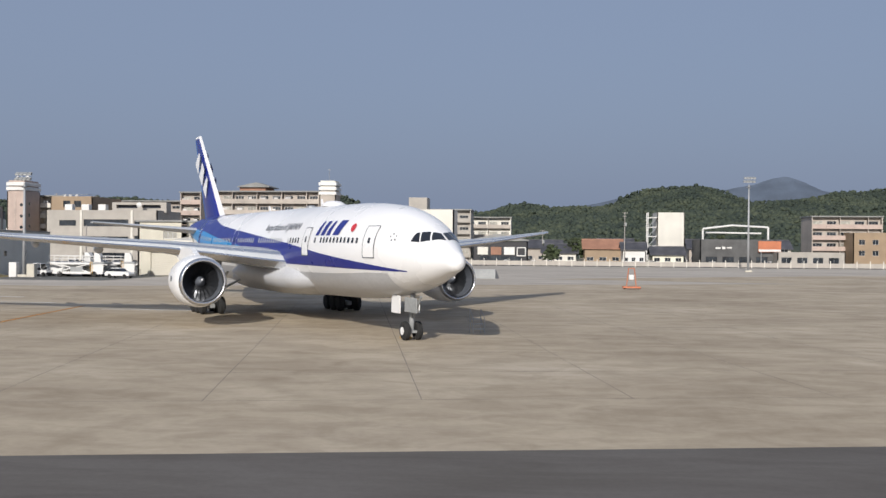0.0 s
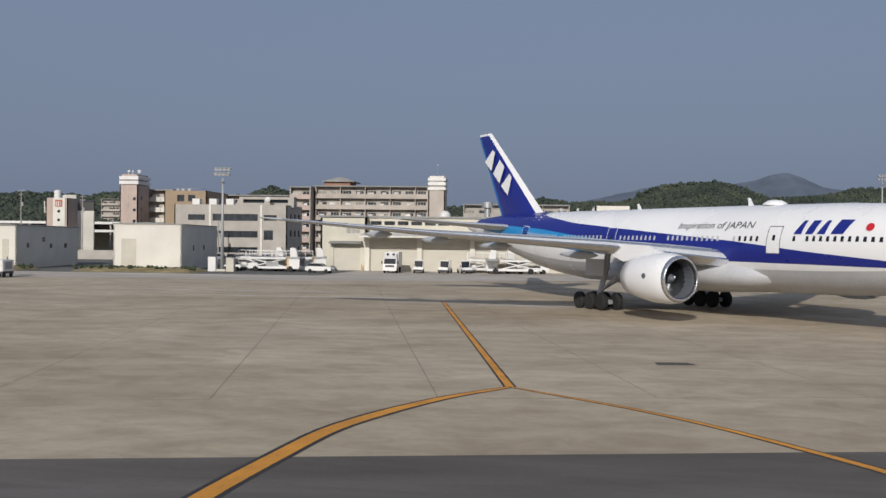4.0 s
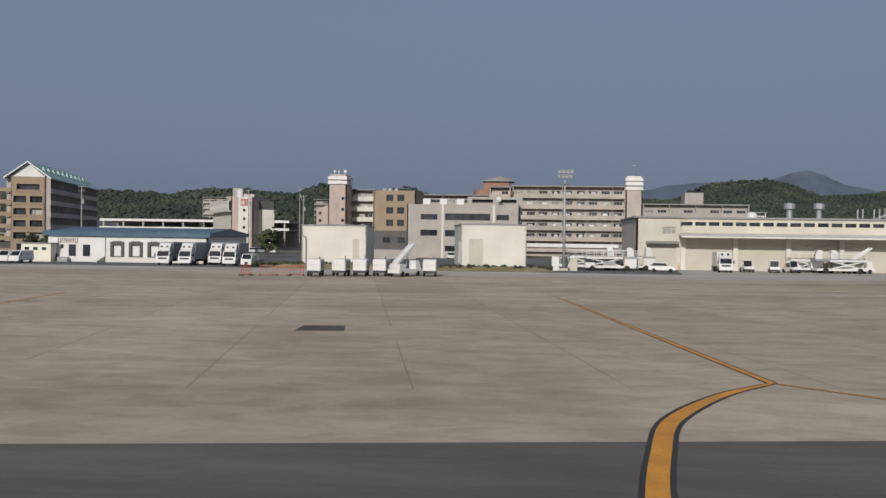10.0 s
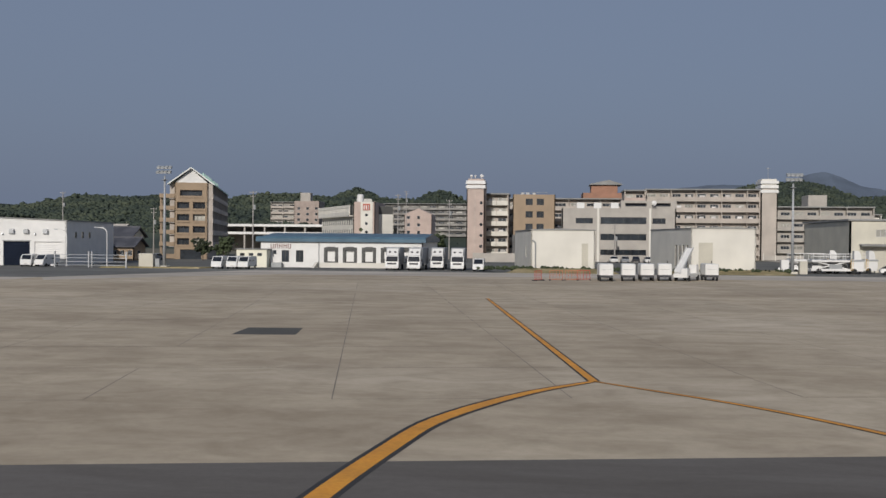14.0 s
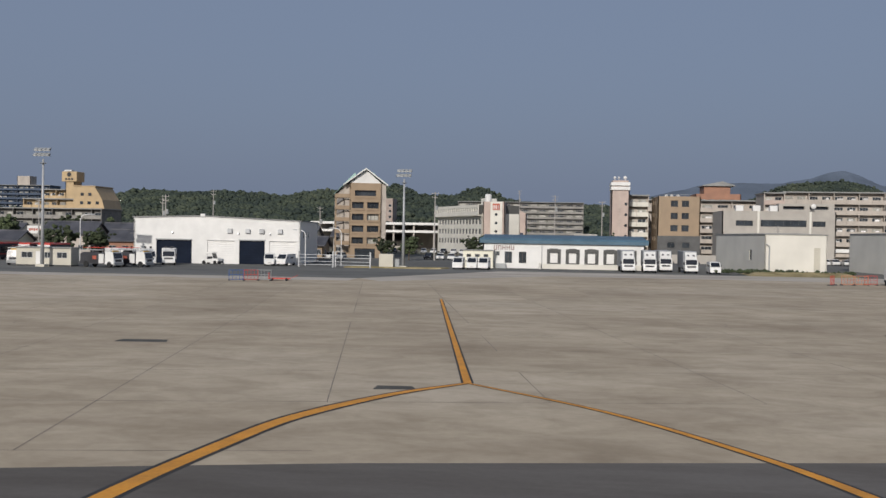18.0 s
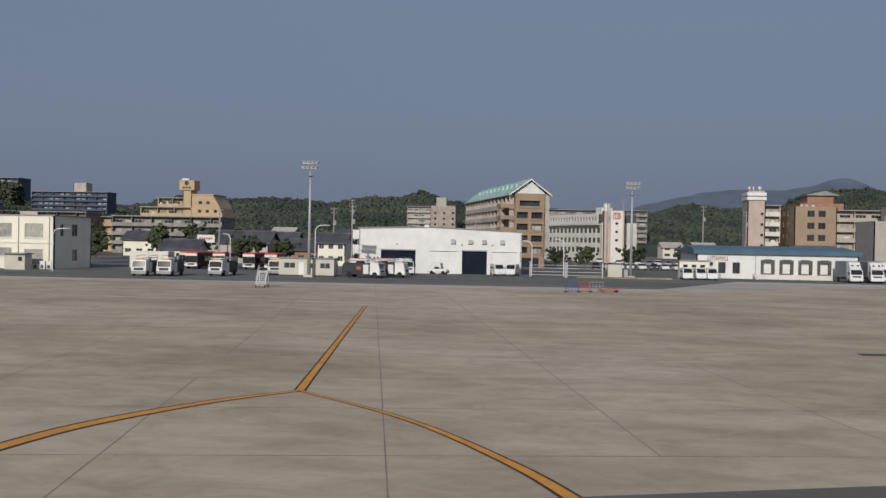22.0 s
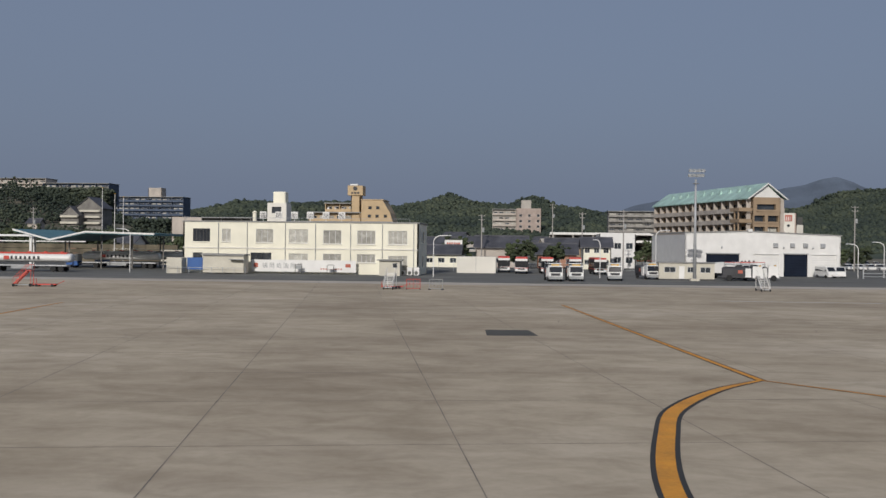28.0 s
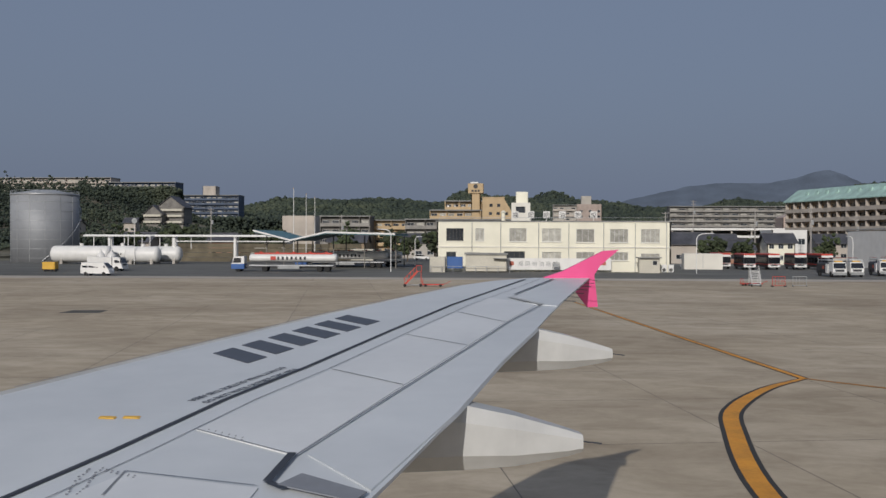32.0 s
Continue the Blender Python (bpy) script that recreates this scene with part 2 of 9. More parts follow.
def pane_mesh(w, h, mull, frame, glass, cross=False):
    """A window's frame and its glass, with the lower left corner at the origin, facing -y."""
    key = (round(w, 2), round(h, 2), mull, frame.name, glass.name, cross)
    if key not in CACHE:
        t = 0.06
        us, vs = [0, t, w - t, w], [0, t, h - t, h]
        bars = [(w * i / mull - t / 2, w * i / mull + t / 2) for i in range(1, mull)]
        for a, b in bars:
            us += [a, b]
        if cross:
            vs += [h / 2 - t / 2, h / 2 + t / 2]
        inside = lambda u, v: t < u < w - t and t < v < h - t and not any(a < u < b for a, b in bars) and not (cross and abs(v - h / 2) < t / 2)
        CACHE[key] = (lattice(us, vs, inside, -0.02, 0.08).data("window", frame), Geo().box(t / 2, w - t / 2, 0.03, 0.05, t / 2, h - t / 2).data("pane", glass))
        both = lattice(us, vs, inside, -0.02, 0.08).box(t / 2, w - t / 2, 0.03, 0.05, t / 2, h - t / 2).data("window", frame)
        both.materials.append(glass)
        for p in both.polygons[-6:]:
            p.material_index = 1
        CACHE[key] += (both,)
    return CACHE[key]


def window(parent, m, w, h, mull=2, frame=ALU, glass=GLASS, cross=False, name="window"):
    f, p, both = pane_mesh(w, h, mull, frame, glass, cross)
    if parent.matrix_world.translation.y > 400:
        return part(name, both, None, parent, m=m)
    ob = part(name, f, None, parent, m=m)
    part("pane", p, None, ob)
    return ob


def side(p0, p1):
    """The frame of a wall from p0 to p1: x along it, -y outwards."""
    a = math.degrees(math.atan2(p1[1] - p0[1], p1[0] - p0[0]))
    return pose(p0[0], p0[1], 0, 0, 0, a), math.hypot(p1[0] - p0[0], p1[1] - p0[1])


def lattice(us, vs, free, y0, y1, T=Vector, g=None):
    """A plate between y0 and y1 over the grid us x vs, without the cells that are free, as one closed skin."""
    g = g or Geo()
    us, vs, idx = sorted(us), sorted(vs), {}

    def at(i, j, k):
        if (i, j, k) not in idx:
            idx[i, j, k] = len(g.v)
            g.v.append(tuple(T((us[i], (y0, y1)[k], vs[j]))))
        return idx[i, j, k]
    nu, nv = len(us) - 1, len(vs) - 1
    S = {(i, j) for i in range(nu) for j in range(nv) if not free((us[i] + us[i + 1]) / 2, (vs[j] + vs[j + 1]) / 2)}
    for i, j in sorted(S):
        g.f += [(at(i, j, 0), at(i + 1, j, 0), at(i + 1, j + 1, 0), at(i, j + 1, 0)), (at(i + 1, j, 1), at(i, j, 1), at(i, j + 1, 1), at(i + 1, j + 1, 1))]
        for di, dj, a, b in ((-1, 0, (i, j + 1), (i, j)), (1, 0, (i + 1, j), (i + 1, j + 1)), (0, -1, (i, j), (i + 1, j)), (0, 1, (i + 1, j + 1), (i, j + 1))):
            if (i + di, j + dj) not in S:
                g.f.append((at(*b, 0), at(*a, 0), at(*a, 1), at(*b, 1)))
    return g


def wall_geo(w, z0, z1, holes=(), th=0.25):
    """A wall of thickness th with openings (u0, u1, v0, v1) cut through it."""
    free = lambda u, v: any(h[0] - 1e-6 < u < h[1] + 1e-6 and h[2] - 1e-6 < v < h[3] + 1e-6 for h in holes)
    us = {0, w, *[round(max(0, min(w, q)), 4) for h in holes for q in h[:2]]}
    vs = {z0, z1, *[round(max(z0, min(z1, q)), 4) for h in holes for q in h[2:4]]}
    return lattice(us, vs, free, 0, th)


def house(name, label, x0, x1, y0, y1, h, wall, roof=None, faces=None, base=0.0, parapet=0.35, category="building", frame=ALU, glass=GLASS, kind=""):
    """A flat-roofed building. faces: side letter -> openings (u0, u1, v0, v1, mullions, glass, cross)."""
    t = thing(name, label, category, (x0, y0, base), kind=kind)
    w, d = x1 - x0, y1 - y0
    faces = faces or {}
    for s, p0, p1 in (("S", (0, 0), (w, 0)), ("E", (w, 0), (w, d)), ("N", (w, d), (0, d)), ("W", (0, d), (0, 0))):
        m, ln = side(p0, p1)
        holes = faces.get(s, [])
        if s in "EW":
            ln2 = ln
        part("wall", wall_geo(ln, 0, h, [q[:4] for q in holes], 0.25), wall, t, m=m)
        for q in holes:
            u0, u1, v0, v1 = q[:4]
            mull = q[4] if len(q) > 4 else 2
            gl = q[5] if len(q) > 5 else glass
            if mull:
                window(t, m @ pose(u0, 0.12, v0), u1 - u0, v1 - v0, mull, frame, gl, len(q) > 6)
            else:
                part("roller_door" if gl is SHUTTER else "doorway", slats(u1 - u0, v1 - v0, gl), None, t, m=m @ pose(u0, 0.16, v0))
    g = Geo().box(0.26, w - 0.26, 0.26, d - 0.26, h - parapet - 0.3, h - parapet)
    part("roof", g, roof or ROOFG, t)
    return t


def slats(w, h, material):
    """A closed shutter of narrow laths, or a dark opening's inner leaf."""
    key = ("slats", round(w, 2), round(h, 2), material.name)
    if key not in CACHE:
        n = max(2, int(h / 0.3))
        prof = [(0.02 * (k % 2), h * k / (2 * n)) for k in range(2 * n + 1)]
        g = Geo().prism([*prof, (0.07, h), (0.07, 0)], "x", 0, w)
        CACHE[key] = g.data("roller_door", material)
    return CACHE[key]


def grid(u0, pitch, n, w, v0, fh, floors, h, *rest):
    """Openings in rows: n along, floors up."""
    return [(u0 + i * pitch, u0 + i * pitch + w, v0 + j * fh, v0 + j * fh + h, *rest) for j in range(floors) for i in range(n)]

# ---- ground ----
def sheet(name, poly, z, material, label, category, kind="structure", cell=0):
    g = Geo().add([(x, y, z) for x, y in poly], [tuple(range(len(poly)))])
    return tagged(part(name, g, material), label, category, kind=kind)


def ground_mat(name, cols, big, fine, stretch, rough, bumpd, rnd=0.0):
    """Paving: stains in two sizes drawn out along the way of traffic, and grit."""
    m = bpy.data.materials.new(name)
    m.use_nodes = True
    n, l = m.node_tree.nodes, m.node_tree.links
    b = n["Principled BSDF"]
    tc, mp, mq = n.new("ShaderNodeNewGeometry"), n.new("ShaderNodeMapping"), n.new("ShaderNodeMapping")
    mp.inputs["Scale"].default_value = stretch
    mp.inputs["Rotation"].default_value = mq.inputs["Rotation"].default_value = (0, 0, radians(-6))
    mq.inputs["Scale"].default_value = (stretch[0] * 0.9, stretch[1] * 1.0, 1)
    l.new(tc.outputs["Position"], mp.inputs[0]), l.new(tc.outputs["Position"], mq.inputs[0])
    noises = []
    for src, sc, det, ro in ((mp, big, 5, 0.55), (mq, big * 3.0, 5, 0.58), (tc, fine, 5, 0.6)):
        t = n.new("ShaderNodeTexNoise")
        t.inputs["Scale"].default_value, t.inputs["Detail"].default_value, t.inputs["Roughness"].default_value = sc, det, ro
        l.new(src.outputs["Position"] if src is tc else src.outputs[0], t.inputs["Vector"])
        noises.append(t)
    r = n.new("ShaderNodeValToRGB")
    r.color_ramp.elements[0].position, r.color_ramp.elements[1].position = 0.30, 0.70
    r.color_ramp.elements[0].color, r.color_ramp.elements[1].color = (*cols[0], 1), (*cols[2], 1)
    r.color_ramp.elements.new(0.5).color = (*cols[1], 1)
    l.new(noises[0].outputs["Fac"], r.inputs[0])
    st = n.new("ShaderNodeValToRGB")
    st.color_ramp.elements[0].position, st.color_ramp.elements[1].position = 0.34, 0.66
    st.color_ramp.elements[0].color, st.color_ramp.elements[1].color = (0.50, 0.45, 0.41, 1), (1.05, 1.05, 1.05, 1)
    l.new(noises[1].outputs["Fac"], st.inputs[0])
    m1 = n.new("ShaderNodeMix")
    m1.data_type, m1.blend_type = "RGBA", "MULTIPLY"
    m1.inputs[0].default_value = 0.36
    l.new(r.outputs[0], m1.inputs[6]), l.new(st.outputs[0], m1.inputs[7])
    m2 = n.new("ShaderNodeMix")
    m2.data_type, m2.blend_type = "RGBA", "OVERLAY"
    m2.inputs[0].default_value = 0.13
    l.new(m1.outputs[2], m2.inputs[6]), l.new(noises[2].outputs["Fac"], m2.inputs[7])
    bl, br, m3 = n.new("ShaderNodeTexNoise"), n.new("ShaderNodeValToRGB"), n.new("ShaderNodeMix")
    bl.inputs["Scale"].default_value, bl.inputs["Detail"].default_value, bl.inputs["Roughness"].default_value, bl.inputs["Distortion"].default_value = 0.55, 6, 0.62, 0.6
    l.new(mp.outputs[0], bl.inputs["Vector"])
    br.color_ramp.elements[0].position, br.color_ramp.elements[1].position = 0.36, 0.60
    br.color_ramp.elements[0].color, br.color_ramp.elements[1].color = (0.74, 0.72, 0.69, 1), (1.03, 1.03, 1.03, 1)
    l.new(bl.outputs["Fac"], br.inputs[0])
    m3.data_type, m3.blend_type = "RGBA", "MULTIPLY"
    m3.inputs[0].default_value = 0.7
    l.new(m2.outputs[2], m3.inputs[6]), l.new(br.outputs[0], m3.inputs[7])
    out = m3.outputs[2]
    if rnd:
        oi, hs, mr = n.new("ShaderNodeObjectInfo"), n.new("ShaderNodeHueSaturation"), n.new("ShaderNodeMapRange")
        mr.inputs["To Min"].default_value, mr.inputs["To Max"].default_value = 1 - rnd, 1 + rnd
        l.new(oi.outputs["Random"], mr.inputs[0]), l.new(mr.outputs[0], hs.inputs["Value"]), l.new(out, hs.inputs["Color"])
        out = hs.outputs[0]
    l.new(out, b.inputs["Base Color"])
    b.inputs["Roughness"].default_value, b.inputs["Specular IOR Level"].default_value = rough, 0.3
    bp = n.new("ShaderNodeBump")
    bp.inputs["Strength"].default_value, bp.inputs["Distance"].default_value = 0.3, bumpd
    l.new(noises[2].outputs["Fac"], bp.inputs["Height"]), l.new(bp.outputs[0], b.inputs["Normal"])
    return m


TONES = ((0.395, 0.326, 0.236), (0.485, 0.409, 0.302), (0.56, 0.482, 0.37))
CONCRETE = ground_mat("apron_concrete", TONES, 0.06, 3.0, (0.75, 1.1, 1), 0.85, 0.01)
SLABC = ground_mat("slab_concrete", TONES, 0.06, 3.0, (0.75, 1.1, 1), 0.85, 0.01, 0.055)
PALE = ground_mat("pale_concrete", ((0.42, 0.38, 0.33), (0.52, 0.475, 0.41), (0.58, 0.54, 0.475)), 0.08, 3.0, (0.3, 1.5, 1), 0.85, 0.01)
ASPHALT = ground_mat("asphalt", ((0.12, 0.122, 0.114), (0.155, 0.157, 0.147), (0.19, 0.19, 0.178)), 0.06, 5.0, (0.5, 1, 1), 0.9, 0.012)
TAXI = ground_mat("taxiway_asphalt", ((0.11, 0.10, 0.09), (0.14, 0.128, 0.116), (0.165, 0.153, 0.14)), 0.06, 5.0, (0.3, 1.2, 1), 0.9, 0.012)
EARTH = ground_mat("grass_and_earth", ((0.11, 0.11, 0.075), (0.17, 0.16, 0.12), (0.23, 0.21, 0.16)), 0.05, 2.0, (1, 1, 1), 0.95, 0.05)
DRYG = ground_mat("dry_grass_bank", ((0.15, 0.13, 0.06), (0.30, 0.25, 0.13), (0.42, 0.35, 0.21)), 0.3, 4.0, (1, 1, 1), 0.95, 0.06)
YLINE = mat("yellow_line_paint", (0.66, 0.285, 0.03), 0.7, var=0.12, fine=8, coarse=0.8)
KLINE = mat("black_line_paint", (0.035, 0.033, 0.03), 0.75, var=0.15)
WLINE = mat("white_line_paint", (0.55, 0.54, 0.52), 0.7, var=0.15)
SEAL = mat("joint_sealant", (0.21, 0.18, 0.145), 0.85, var=0.2)
PATCH = mat("bitumen_patch", (0.075, 0.07, 0.06), 0.85, var=0.2, coarse=0.4)

sheet("ground", [(-4500, -4500), (4500, -4500), (4500, 4600), (-4500, 4600)], -0.03, EARTH, "grass and bare earth stretching to the horizon", "ground")
EDGE = [(-420, 86), (-350, 89), (-250, 92), (-176, 97), (-160, 132), (-60, 133), (-58, 156), (0, 160), (60, 196), (260, 205)]
apron = sheet("apron", [(-420, -420), (260, -420), *EDGE[::-1]], 0.0, CONCRETE, "worn brown-grey concrete apron with dark streaks", "apron")
sheet("service_road", [*EDGE[:5], (-60, 133), (-60, 240), (-420, 240)], -0.004, ASPHALT, "dark asphalt service road behind the apron", "road")
sheet("apron_shoulder", [(-58, 150), (0, 156), (60, 190), (300, 200), (300, 258), (-58, 258)], -0.012, PALE, "pale concrete shoulder between the apron and the fence", "apron")
sheet("far_road", [(-58, 262), (300, 262), (300, 276), (-58, 276)], -0.01, ASPHALT, "public road beyond the airfield fence", "road")
g = Geo()
for (a, b), (c, d) in zip(EDGE[:4], EDGE[1:5]):
    if d - b > 20:
        continue
    g.add([(a, b - 7, 0.004), (c, d - 7, 0.004), (c, d, 0.004), (a, b, 0.004)], [(0, 1, 2, 3)])
g.add([(-176, 97, 0.004), (-172, 90, 0.004), (-152, 116, 0.004), (-58, 116, 0.004), (40, 150, 0.004), (0, 160, 0.004), (-58, 156, 0.004), (-60, 133, 0.004), (-160, 132, 0.004)], [(0, 1, 2, 3, 4, 5, 6, 7, 8)])
tagged(part("apron_edge", g, PALE), "pale newer concrete along the apron's edge", "apron", kind="structure")
sheet("taxiway", [(260, -300), (260, 74), (60, 37.5), (5, 27.2), (-67, 14), (-102, 7.7), (-156, -2.5), (-180, -8.5), (-200, -15), (-228, -28), (-250, -48), (-262, -75), (-266, -300)], 0.004, TAXI, "dark asphalt taxiway beside the apron", "taxiway")

# joints between the slabs, laid along the stands
AX = Vector((0.9837, 0.1798, 0))
AY = Vector((-0.1798, 0.9837, 0))
ORG = Vector((-150, 0, 0))


def strip(g, a, b, w, z):
    a, b = Vector((*a, 0)), Vector((*b, 0))
    q = (b - a).normalized().cross(Vector((0, 0, 1))) * w / 2
    u = Vector((0, 0, z))
    g.add([a - q + u, b - q + u, b + q + u, a + q + u], [(0, 3, 2, 1)])


def slab(i, j):
    return ORG + AX * (i * 7.5) + AY * (j * 7.5)


def on_apron(p):
    return -415 < p.x < 120 and p.y < 84 + (24 if p.x > -150 else 0) and (p.y - 0.18 * p.x) > 31 - max(0, -150 - p.x) * 0.3


joints = Geo()
rng = random.Random(4)
for i in range(-38, 40):
    for j in range(-8, 16):
        p = slab(i, j)
        if not on_apron(p):
            continue
        if rng.random() < 0.93:
            strip(joints, p.xy, slab(i + 1, j).xy, 0.045, 0.0045)
        if rng.random() < 0.88:
            strip(joints, p.xy, slab(i, j + 1).xy, 0.035, 0.0045)
tagged(part("slab_joints", joints, SEAL), "dark sealed joints between the concrete slabs", "joints", kind="stuff")

# cracks wander over the near slabs
cr = Geo()
for k in range(60):
    p = ORG + AX * rng.uniform(-150, 190) + AY * rng.uniform(28, 70)
    a = rng.uniform(-2.2, -0.6)
    for _ in range(rng.randint(5, 14)):
        q = p + Vector((math.cos(a), math.sin(a), 0)) * rng.uniform(0.3, 0.7)
        strip(cr, p.xy, q.xy, 0.025, 0.0068)
        p, a = q, a + rng.uniform(-0.45, 0.45)
tagged(part("pavement_cracks", cr, SEAL), "thin dark cracks in the concrete", "cracks", kind="stuff")


def poly_strip(path, w, z, material, name, label, parent=None):
    g = Geo()
    pts = [Vector((*p, 0)) for p in path]
    l, r = [], []
    for i, p in enumerate(pts):
        d = (pts[min(i + 1, len(pts) - 1)] - pts[max(i - 1, 0)]).normalized()
        q = d.cross(Vector((0, 0, 1))) * (w if not callable(w) else w(i / (len(pts) - 1))) / 2
        l.append((p - q + Vector((0, 0, z)))), r.append((p + q + Vector((0, 0, z))))
    n = len(pts)
    g.add(l + r, [(i, n + i, n + i + 1, i + 1) for i in range(n - 1)])
    return part(name, g, material, parent, label)


def bez(a, b, c, d, n=14):
    A, B, C, D = (Vector((*p, 0)) for p in (a, b, c, d))
    return [(A * (1 - t) ** 3 + B * 3 * t * (1 - t) ** 2 + C * 3 * t * t * (1 - t) + D * t ** 3).xy for t in [i / n for i in range(n + 1)]]


def mid(offs, k, third):
    """A handle a third of the way along the stretch k of a smooth line."""
    a, b = Vector(offs[k]), Vector(offs[k + 1])
    i = k if third == 1 else k + 1
    d = (Vector(offs[min(i + 1, len(offs) - 1)]) - Vector(offs[max(i - 1, 0)])).normalized() * (b - a).length / 3
    return a + d if third == 1 else b - d


STANDS = [(-31, 32), (-72.4, 23.2), (-113.6, 18.0), (-154.5, 11.2), (-199.35, 2.5), (-242, -4.2), (-284.9, -12.3)]
for k, (jx, jy) in enumerate(STANDS):
    t = thing("stand_marking", "yellow black-edged stand lines that fork on the concrete", "marking", (0, 0, 0), group="stand markings", kind="structure")
    J = Vector((jx, jy))
    up = Vector((-0.138, 1)).normalized()
    far = J + up * 49
    lead = [J, J + up * 6, J + up * 20, J + up * 40, far]
    curve = lambda offs: [p for k in range(len(offs) - 1) for p in bez(*(J + Vector(q) for q in (offs[k], mid(offs, k, 1), mid(offs, k, 2), offs[k + 1])), 5)[k > 0:]]
    right = curve([(0, 0), (4.9, -5.2), (8.5, -11.0), (10.2, -14.8), (12.4, -21.5)])
    left = curve([(0, 0), (-2.3, -3.1), (-4.55, -8.0), (-5.35, -12.0), (-6.1, -18), (-6.2, -24)])
    widths = {"lead_in_line": lambda u: 0.30 - 0.10 * u, "exit_line": lambda u: 0.13 + 0.32 * u, "turning_line": lambda u: 0.22 + 0.28 * min(1, u * 3)}
    for path, nm in ((lead, "lead_in_line"), (right, "exit_line"), (left, "turning_line")):
        w = widths[nm]
        poly_strip(path, lambda u, w=w: w(u) * 1.5 + 0.03, 0.0085, KLINE, nm + "_border", "black border paint", t)
        poly_strip(path, w, 0.012, YLINE, nm, "yellow line paint", t)
for (x, y), w, d in (((-92.6, 40.2), 6, 3.2), ((-129.9, 34.3), 7.5, 4), ((-252.7, 15.4), 7, 4), ((-172, 22), 6, 1.2), ((-300, 12), 7, 3), ((-24, 40), 4, 1.0), ((-157, 9.5), 3.6, 0.9), ((-330, 20), 7, 3)):
    w *= 0.44
    m = Matrix.Translation((x, y, 0.0075)) @ Matrix.Rotation(0.1, 4, "Z")
    part_ob = part("asphalt_patch", Geo().add([m @ Vector(p) for p in ((-w / 2, -d / 2, 0), (w / 2, -d / 2 + 0.1, 0), (w / 2 - 0.2, d / 2, 0), (-w / 2 + 0.1, d / 2, 0))], [(0, 1, 2, 3)]), PATCH)
    tagged(part_ob, "dark rectangular repair patch in the concrete", "patch", "repair patches", "structure")
for (x, y), w in (((-60, 92), 22), ((-50, 84), 16), ((-74, 70), 7), ((-30, 77), 9), ((-220, 55), 26)):
    part_ob = part("white_line", Geo().box(x - w / 2, x + w / 2, y - 0.2, y + 0.2, 0.004, 0.009), WLINE)
    tagged(part_ob, "faded white paint line on the concrete", "marking", "white apron lines", "structure")

# ---- hills ----
def leaf_mat(name, dark, mid, light, patch=0.02):
    """Foliage: each clump has a tone of its own, over patches of lighter and darker trees."""
    m = bpy.data.materials.new(name)
    m.use_nodes = True
    n, l = m.node_tree.nodes, m.node_tree.links
    b, geo = n["Principled BSDF"], n.new("ShaderNodeNewGeometry")
    big, small = n.new("ShaderNodeTexNoise"), n.new("ShaderNodeTexNoise")
    big.inputs["Scale"].default_value, big.inputs["Detail"].default_value = patch, 4
    small.inputs["Scale"].default_value, small.inputs["Detail"].default_value = 1.3, 5
    l.new(geo.outputs["Position"], big.inputs["Vector"]), l.new(geo.outputs["Position"], small.inputs["Vector"])
    mixes = []
    for src, w in ((big.outputs["Fac"], 0.62), (geo.outputs["Random Per Island"], 0.20), (small.outputs["Fac"], 0.18)):
        q = n.new("ShaderNodeMath")
        q.operation = "MULTIPLY_ADD"
        l.new(src, q.inputs[0])
        q.inputs[1].default_value, q.inputs[2].default_value = w, 0
        if mixes:
            l.new(mixes[-1].outputs[0], q.inputs[2])
        mixes.append(q)
    r = n.new("ShaderNodeValToRGB")
    r.color_ramp.elements[0].position, r.color_ramp.elements[1].position = 0.36, 0.66
    r.color_ramp.elements[0].color, r.color_ramp.elements[1].color = (*dark, 1), (*light, 1)
    r.color_ramp.elements.new(0.5).color = (*mid, 1)
    l.new(mixes[-1].outputs[0], r.inputs[0]), l.new(r.outputs[0], b.inputs["Base Color"])
    b.inputs["Roughness"].default_value, b.inputs["Specular IOR Level"].default_value = 0.85, 0.2
    return m


LEAF = leaf_mat("broadleaf_canopy", (0.031, 0.042, 0.036), (0.049, 0.063, 0.046), (0.077, 0.090, 0.060))
# LEAF2 carries the blue haze of distance in its base colour.
LEAF2 = mat("hazed_wood", (0.095, 0.12, 0.16), 0.9, var=0.12, fine=0.15, coarse=0.01, bump=0.3)
LEAF3 = mat("garden_foliage", (0.045, 0.06, 0.025), 0.8, var=0.35, fine=2.5, coarse=0.3, bump=0.6, rnd=0.25)
BARK = mat("bark", (0.10, 0.075, 0.05), 0.9, var=0.2)

RIDGE = [(-900, 40), (-760, 44), (-667, 44), (-600, 40), (-550, 34), (-528, 35.5), (-509, 37.5), (-495, 41), (-481, 40), (-455, 39), (-434, 40), (-416, 40), (-404, 39), (-386, 37), (-368, 35), (-353, 36), (-334, 39.5), (-310, 40), (-285, 38.5), (-258, 40), (-235, 39), (-212, 38), (-192, 33.5), (-165, 34), (-141, 34.5), (-128, 37), (-90, 32), (-46, 29), (-12, 28), (20, 29), (47, 29), (76, 30), (105, 33), (130, 33), (158, 32), (206, 36), (253, 38), (330, 40), (420, 46), (560, 40)]
